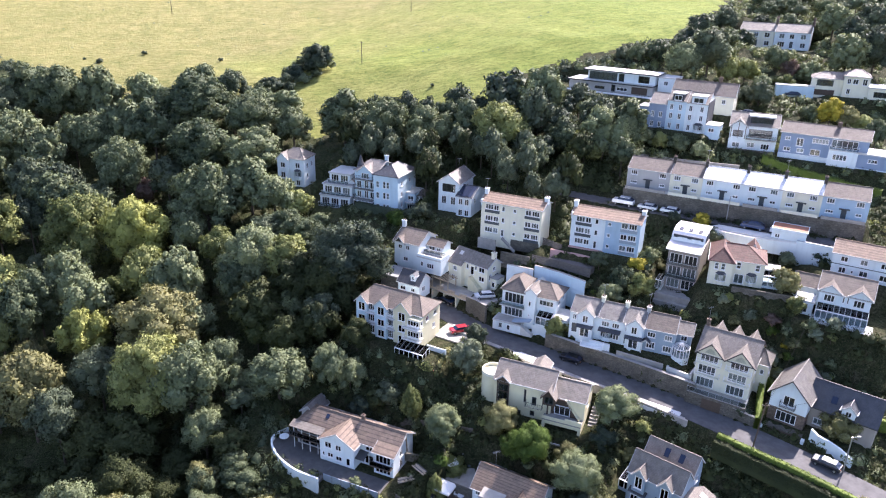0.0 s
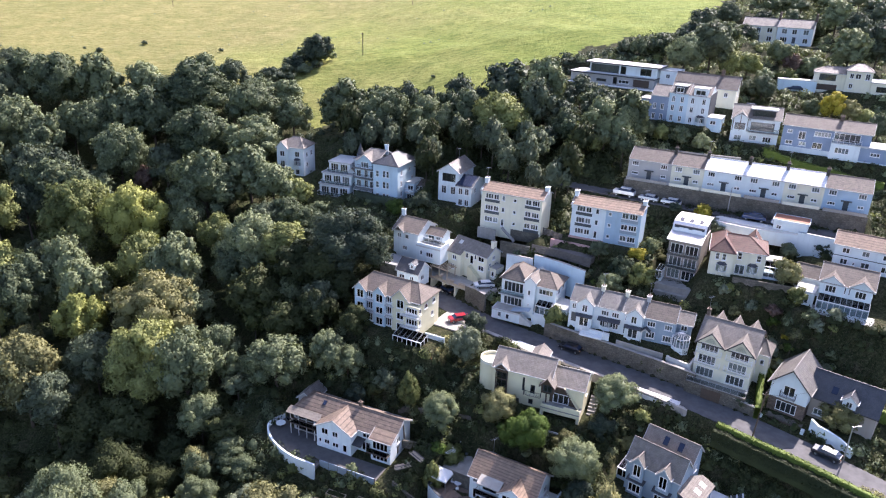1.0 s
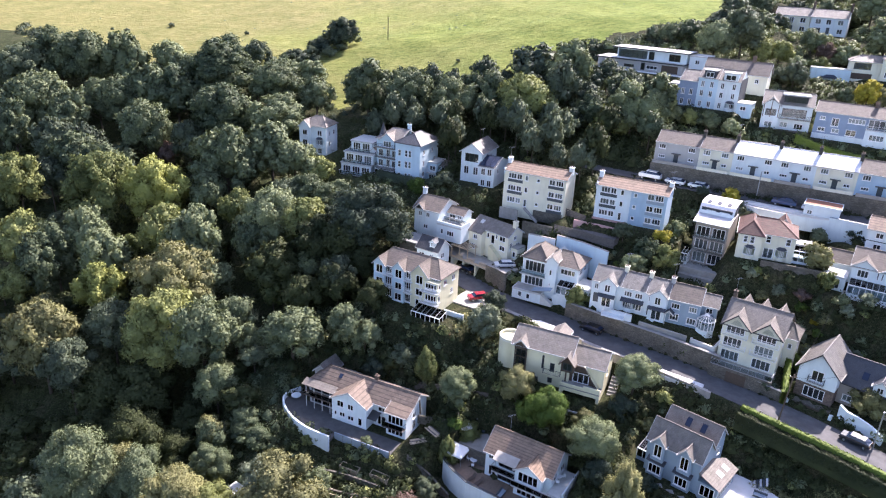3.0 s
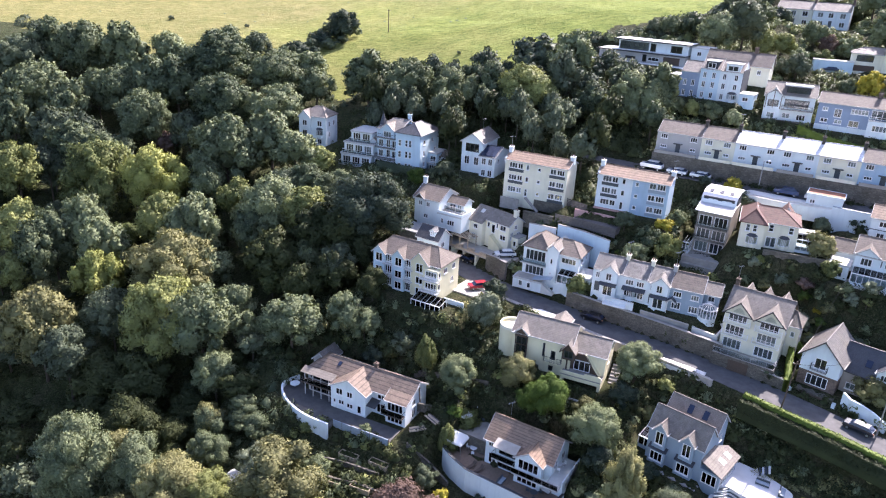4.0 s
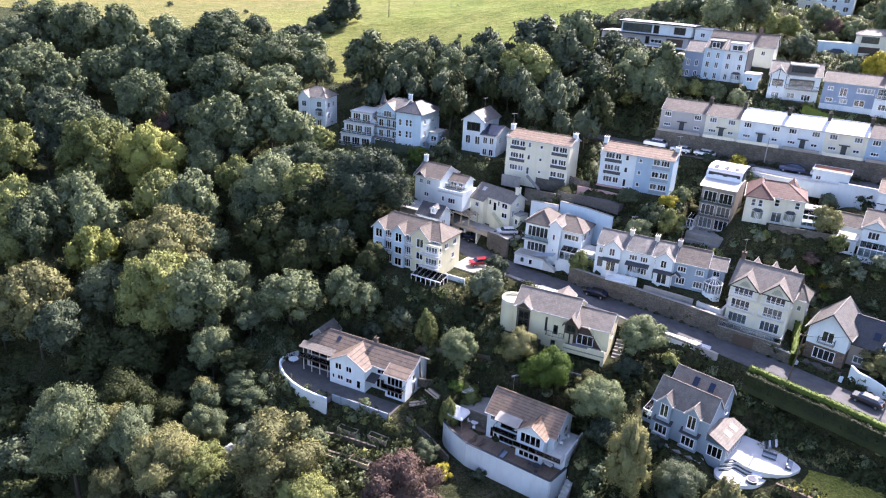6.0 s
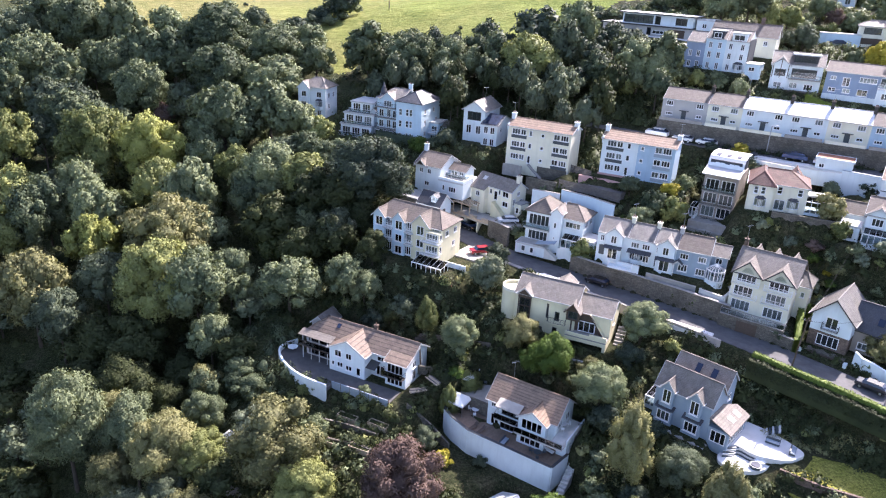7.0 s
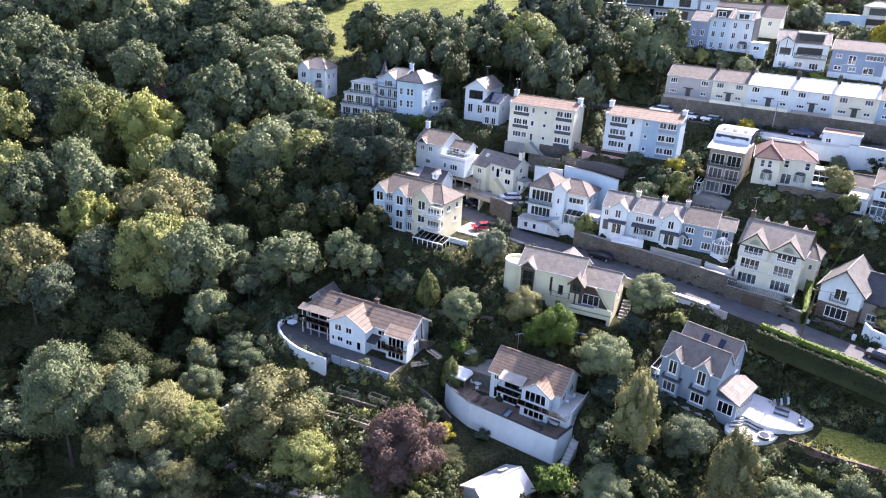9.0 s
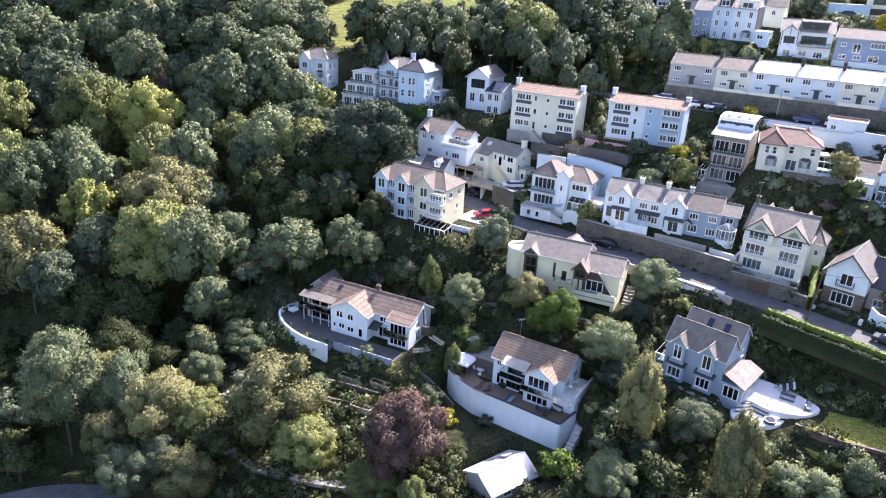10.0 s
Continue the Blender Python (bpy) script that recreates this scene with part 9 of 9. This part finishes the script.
def wire(a, b, sag):
    t = thing("overhead_wire", "thin black overhead telephone wire", "wire", Matrix())
    w = Bag()
    P = [Vector(a).lerp(Vector(b), i / 12) - Vector((0, 0, sag * (1 - (i / 6 - 1) ** 2))) for i in range(13)]
    for p in P:
        w.v += [(p.x + 0.02, p.y, p.z), (p.x, p.y, p.z + 0.02), (p.x - 0.02, p.y, p.z), (p.x, p.y, p.z - 0.02)]
    w.f = [(4 * i + j, 4 * i + (j + 1) % 4, 4 * i + 4 + (j + 1) % 4, 4 * i + 4 + j) for i in range(12) for j in range(4)]
    part("cable", w, RUBBER, t)


wire((52.0, 94.2, 36.6), (66.0, 112.0, 42.6), 0.6)
wire((52.0, 94.2, 36.6), (57.5, 101.5, 36.5), 0.3)
wire((52.0, 94.2, 36.6), (62.0, 97.4, 35.6), 0.4)


def parasol(x, y, z, mat, label, R=1.5, open_=True):
    t = thing("parasol", label, "parasol", Matrix.Translation((x, y, z)))
    part("pole", Bag().tube((0, 0, 0), (0, 0, 2.4), 0.04, n=6), STEEL, t)
    b = Bag()
    for i in range(8):
        a0, a1 = i * math.pi / 4, (i + 1) * math.pi / 4
        b.face((R * math.cos(a0), R * math.sin(a0), 1.95), (R * math.cos(a1), R * math.sin(a1), 1.95), (0, 0, 2.5))
        b.face((R * math.cos(a1), R * math.sin(a1), 1.75), (R * math.cos(a1), R * math.sin(a1), 1.95), (R * math.cos(a0), R * math.sin(a0), 1.95), (R * math.cos(a0), R * math.sin(a0), 1.75))
    part("canopy", b, mat, t)
    part("base", Bag().tube((0, 0, 0), (0, 0, 0.1), 0.35, n=10), CONCRETE, t)


def table_set(x, y, z, mat, label):
    t = thing("garden_table", label, "table", Matrix.Translation((x, y, z)))
    part("tabletop", Bag().tube((0, 0, 0.7), (0, 0, 0.75), 0.6, n=14), mat, t)
    part("leg", Bag().tube((0, 0, 0), (0, 0, 0.7), 0.06, n=6), mat, t)
    for k in range(3):
        a = k * 2.1 + 0.4
        c = thing("garden_chair", "pale garden chair beside a round table", "chair", pose(x + 1.05 * math.cos(a), y + 1.05 * math.sin(a), z, 0, 0, math.degrees(a) - 90), "garden chairs")
        part("seat", Bag().box(-0.24, 0.24, -0.24, 0.24, 0.42, 0.47), mat, c)
        part("backrest", Bag().box(-0.24, 0.24, 0.2, 0.25, 0.47, 0.9), mat, c)
        for lx in (-0.2, 0.2):
            for ly in (-0.2, 0.2):
                part("leg", Bag().tube((lx, ly, 0), (lx, ly, 0.42), 0.02, n=4), mat, c)


def gazebo(x, y, z, yaw):
    """A square white tent on four poles, with hanging side cloths and a low pyramid top."""
    t = thing("gazebo", "white canvas garden gazebo on slim poles beside the deck", "gazebo", pose(x, y, z, 0, 0, yaw))
    q = [(-1.5, -1.5), (1.5, -1.5), (1.5, 1.5), (-1.5, 1.5)]
    top, val = Bag(), Bag()
    for (ax, ay), (bx, by) in zip(q, q[1:] + q[:1]):
        part("pole", Bag().tube((ax, ay, 0), (ax, ay, 2.1), 0.04, n=6), STEEL, t)
        top.face((ax * 1.05, ay * 1.05, 2.1), (bx * 1.05, by * 1.05, 2.1), (bx * 0.3, by * 0.3, 2.85), (ax * 0.3, ay * 0.3, 2.85)).face((ax * 0.3, ay * 0.3, 2.85), (bx * 0.3, by * 0.3, 2.85), (0, 0, 3.25))
        val.face((ax * 1.05, ay * 1.05, 1.8), (bx * 1.05, by * 1.05, 1.8), (bx * 1.05, by * 1.05, 2.1), (ax * 1.05, ay * 1.05, 2.1))
    part("canopy", top, FABRIC, t)
    part("valance", val, FABRIC, t)


gazebo(2.2, 96.6, 15.6, -30)
parasol(3.5, 101.2, 17.22, FABRIC, "white open parasol on the upper yard", 1.2)
parasol(5.6, 103.6, 17.22, FABRIC, "narrow closed white parasol on the upper yard", 0.35)
table_set(6.6, 103.0, 17.22, PANEL_DARK, "dark round table on the upper yard")
table_set(4.9, 96.0, 15.62, FABRIC, "round white garden table on the yard")
table_set(17.9, 90.2, 18.1, FABRIC, "round white table on the roof terrace")
table_set(14.0, 86.3, 15.62, PANEL_DARK, "dark round table on the deck")
lounge(15.8, 87.4, 15.62, -40, WOOD_DARK, FABRIC, "timber sofa with white cushion on the deck")
lounge(9.2, 88.8, 15.62, 60, PANEL_DARK, PANEL_GREY, "dark outdoor sofa on the deck")
for x, y in ((4.6, 92.0), (5.8, 91.2)):
    s = thing("sun_lounger", "low wooden sun lounger on the deck", "lounger", pose(x, y, 15.6, 0, 0, -40), "sun loungers")
    part("bed", Bag().box(-0.3, 0.3, -0.9, 0.5, 0.22, 0.3), WOOD_DARK, s)
    part("backrest", Bag().slab([(-0.3, 0.5, 0.3), (0.3, 0.5, 0.3), (0.3, 1.0, 0.65), (-0.3, 1.0, 0.65)], 0.06), WOOD_DARK, s)
    for lx in (-0.26, 0.26):
        for ly in (-0.8, 0.4):
            part("leg", Bag().tube((lx, ly, 0), (lx, ly, 0.22), 0.03, n=4), WOOD_DARK, s)


# ---- the sunken patio and yard walls by the terraced cottages ----
def patio():
    root = thing("patio", "sunken dark-decked patio with white parapet walls", "patio", Matrix())
    q = [(42.2, 111.6), (45.4, 108.9), (48.6, 113.4), (45.2, 116.2)]
    part("decking", Bag().slab([(x, y, 31.9) for x, y in q], 0.3), WOOD_DARK, root)
    for (ax, ay), (bx, by) in zip(q, q[1:] + q[:1]):
        d = Vector((bx - ax, by - ay)).normalized() * 0.18
        part("parapet", Bag().slab([(ax + d.y, ay - d.x, 32.9), (bx + d.y, by - d.x, 32.9), (bx - d.y, by + d.x, 32.9), (ax - d.y, ay + d.x, 32.9)], 3.2), PALE_FLAT, root)


patio()
wall_line("yard_wall", [(34.0, 116.3, 32.0, 33.2), (38.2, 113.9, 32.0, 33.1), (41.6, 112.2, 31.6, 32.9)], 0.25, CONCRETE, "low weathered yard wall above the road", PAVING)
wall_line("yard_wall", [(29.3, 118.9, 32.6, 34.0), (32.8, 117.1, 32.6, 34.0)], 0.3, WHITE, "white rendered planter wall in front of a cottage", PAVING_WHITE)

def pergola(x, y, z, yaw, L, W):
    t = thing("pergola", "pale timber pergola over the garage roof terrace", "pergola", pose(x, y, z, 0, 0, yaw))
    for px in (0.1, L / 2, L - 0.1):
        for py in (0.1, W - 0.1):
            part("post", Bag().box(px - 0.08, px + 0.08, py - 0.08, py + 0.08, 0, 2.2), WOOD_PALE, t)
    for py in (0.1, W - 0.1):
        part("beam", Bag().box(-0.3, L + 0.3, py - 0.06, py + 0.06, 2.2, 2.4), WOOD_PALE, t)
    for k in range(9):
        px = L * (k + 0.5) / 9
        part("rafter", Bag().box(px - 0.05, px + 0.05, -0.3, W + 0.3, 2.4, 2.54), WOOD_PALE, t)


pergola(-1.0, 143.4, 33.2, -39, 4.6, 3.0)


def timber_stack(x, y, z, yaw, n, label):
    t = thing("timber_stack", label, "timber", pose(x, y, z, 0, 0, yaw), "garden timber")
    r = random.Random(n)
    for k in range(n):
        part("plank", Bag().box(-1.4 + r.uniform(-0.3, 0.3), 1.4 + r.uniform(-0.3, 0.3), -0.5 + 0.24 * (k % 5), -0.3 + 0.24 * (k % 5), 0.09 * (k // 5), 0.07 + 0.09 * (k // 5)), WOOD_PALE if k % 3 else WEATHERED, t)


def raised_bed(x, y, yaw, L, W, label):
    z = ground_at(x, y)
    t = thing("raised_bed", label, "planter", pose(x, y, z, 0, 0, yaw), "raised beds")
    for a in ((-L / 2, L / 2, -W / 2, -W / 2 + 0.08), (-L / 2, L / 2, W / 2 - 0.08, W / 2), (-L / 2, -L / 2 + 0.08, -W / 2 + 0.08, W / 2 - 0.08), (L / 2 - 0.08, L / 2, -W / 2 + 0.08, W / 2 - 0.08)):
        part("side_board", Bag().box(*a, -1.0, 0.7), WOOD_PALE, t)
    part("soil", Bag().box(-L / 2 + 0.08, L / 2 - 0.08, -W / 2 + 0.08, W / 2 - 0.08, -0.8, 0.55), EARTH, t)


timber_stack(-4.4, 97.6, ground_at(-4.4, 97.6) + 0.5, 20, 15, "pale stacked planks beside the terrace")
timber_stack(-2.2, 98.6, ground_at(-2.2, 98.6) + 0.6, -50, 10, "loose grey and pale planks on the slope")
for bx, by, byaw in ((-15.4, 94.6, -24), (-10.2, 92.4, -26), (-12.6, 88.8, -22), (-17.6, 90.6, -20)):
    raised_bed(bx, by, byaw, 3.4, 1.2, "weathered timber raised bed on the garden slope")


# ---- the lower gardens ----
def cabin():
    h = House("cabin", "low cabin with pale sheet roof below the deck house", 6.6, 73.6, 38, 9.6, "cabin")
    h.walls(0, 7.4, 0, 5.4, -3, 2.0, GREY, F=[(2, 0.4, 1.4, 1.2, 2)], gable="x", rise=1.5)
    h.roof(0, 7.4, 0, 5.4, 2.0, 1.5, METAL_ROOF, over=0.4)
    h.put("rooflight", Bag().slab([(5.0, 3.6, 3.42), (6.2, 3.6, 3.42), (6.2, 4.6, 2.88), (5.0, 4.6, 2.88)], 0.06), PALE_FLAT)


cabin()


def shed(x, y, yaw, label):
    h = House("shed", label, x, y, yaw, ground_at(x, y), "shed")
    h.walls(0, 2.6, 0, 2.0, -0.6, 2.0, PALECREAM, F=[(0.3, 0.0, 0.9, 1.8, 1, 1, "door")])
    h.flat(0, 2.6, 0, 2.0, 2.0, PALE_FLAT, 0.12)


shed(-35.0, 91.0, -32, "small pale garden shed among the trees")
shed(-22.0, 83.6, -30, "small grey shed beside the track")
track = ribbon([(-40.0, 84.0, ground_at(-40, 84) + 0.06), (-33.0, 84.6, ground_at(-33, 84.6) + 0.08), (-27.0, 82.0, ground_at(-27, 82) + 0.08), (-20.0, 79.6, ground_at(-20, 79.6) + 0.08), (-12.0, 77.6, ground_at(-12, 77.6) + 0.08)], 1, 0)
lower_lane = ribbon([(x, y, ground_at(x, y) + 0.08) for x, y in ((-72.0, 75.0), (-65.0, 77.8), (-58.9, 80.4), (-53.0, 80.6), (-46.5, 79.0), (-40.0, 76.6), (-34.0, 73.0))], 1, 0)
strip("lower_lane", lower_lane, -2.2, 2.2, -0.8, 0.05, ASPHALT, "shaded asphalt lane at the foot of the wood")
strip("track", track, -1.0, 1.0, -0.5, 0.05, CONCRETE, "pale concrete track through the lower trees", category="track")
for k, (x0, y0, x1, y1) in enumerate(((-22.0, 95.0, -10.0, 90.5), (-20.0, 91.6, -8.0, 87.0), (-12.0, 105.6, 1.0, 100.2), (-6.0, 110.0, 7.0, 104.6), (2.0, 101.6, 5.0, 100.0), (-6.0, 94.5, 1.0, 91.4))):
    z0, z1 = ground_at(x0, y0), ground_at(x1, y1)
    wall_line("terrace_wall", [(x0, y0, z0 - 0.8, z0 + 0.8), ((x0 + x1) / 2, (y0 + y1) / 2 + 0.5, (z0 + z1) / 2 - 0.8, (z0 + z1) / 2 + 0.8), (x1, y1, z1 - 0.8, z1 + 0.8)], 0.35, STONE, "low dry-stone terrace wall in the lower garden", None)
h_steps = thing("garden_steps", "long grey garden steps between the lower houses", "steps", Matrix())
for i in range(14):
    x, y = -3.2 + 0.42 * i, 98.8 + 0.7 * i
    part("step", Bag().box(x - 0.7, x + 0.7, y - 0.36, y + 0.36, 15.5, 17.2 + 0.3 * i), CONCRETE, h_steps)


# ---- the field's rocks and thistles ----
bag = Bag()
r = np.random.default_rng(3)
for i in range(60):
    x, y = r.uniform(-170, 60), r.uniform(262, 420)
    z = ground_at(x, y)
    k = len(bag.v)
    s = r.uniform(0.25, 0.8)
    bag.v += [(x + s * math.cos(a) * r.uniform(0.7, 1.2), y + s * math.sin(a) * r.uniform(0.7, 1.2), z - 0.1) for a in np.arange(6) * 1.047] + [(x + r.uniform(-0.1, 0.1), y, z + s * 0.7)]
    bag.f += [(k + j, k + (j + 1) % 6, k + 6) for j in range(6)]
tagged(part("gorse_tufts", bag, LEAF_DARK), "scattered dark tufts in the pasture", "tufts", kind="stuff")


# ---- the garage beside the upper lane ----
def lane_garage():
    h = House("garage", "small white garage with red-brown flat roof beside the lane", 68.6, 136.6, -30, 48.6, "garage")
    h.walls(0, 6.4, 0, 4.2, -2.0, 2.3, WHITE, F=[(0.6, 0.5, 1.0, 0.9, 2)], R=[(0.8, 0.0, 2.6, 2.0, 1, 1, "garage")])
    h.flat(0, 6.4, 0, 4.2, 2.3, TERRACOTTA, 0.15, WHITE)


lane_garage()


# ---- aerials ----
def aerial(x, y, z, h=2.2):
    t = thing("tv_aerial", "thin grey television aerial on a chimney", "aerial", pose(x, y, z, 0, 0, 30), "roof aerials")
    part("mast", Bag().tube((0, 0, -0.8), (0, 0, h), 0.025, n=5), STEEL, t)
    part("boom", Bag().tube((-0.7, 0, h - 0.1), (0.7, 0, h - 0.1), 0.018, n=4), STEEL, t)
    for k in range(6):
        part("element", Bag().tube((-0.6 + 0.24 * k, -0.3, h - 0.1), (-0.6 + 0.24 * k, 0.3, h - 0.1), 0.012, n=4), STEEL, t)


for pts, mat, word in (([(48.0, 162.0, 50.2, 52.6), (55.0, 158.2, 50.2, 52.5)], PALE_FLAT, "pale rendered garden wall in front of the long terrace"), ([(62.6, 154.0, 50.0, 52.4), (70.6, 149.6, 50.0, 52.3)], CONCRETE, "pinkish block garden wall in front of the long terrace"), ([(71.0, 149.4, 50.6, 51.9), (79.6, 144.6, 50.6, 51.9)], WHITE, "low white garden wall in front of the long terrace")):
    wall_line("garden_wall", pts, 0.3, mat, word, None)


for place in ((11.11, 154.28, 52.9), (43.09, 140.2, 53.0), (32.29, 123.24, 41.5), (40.12, 119.67, 41.4), (5.01, 169.78, 53.2), (48.77, 112.9, 42.2), (59.89, 154.12, 60.5), (74.24, 146.62, 60.5), (10.48, 95.62, 23.6)):
    aerial(*place)
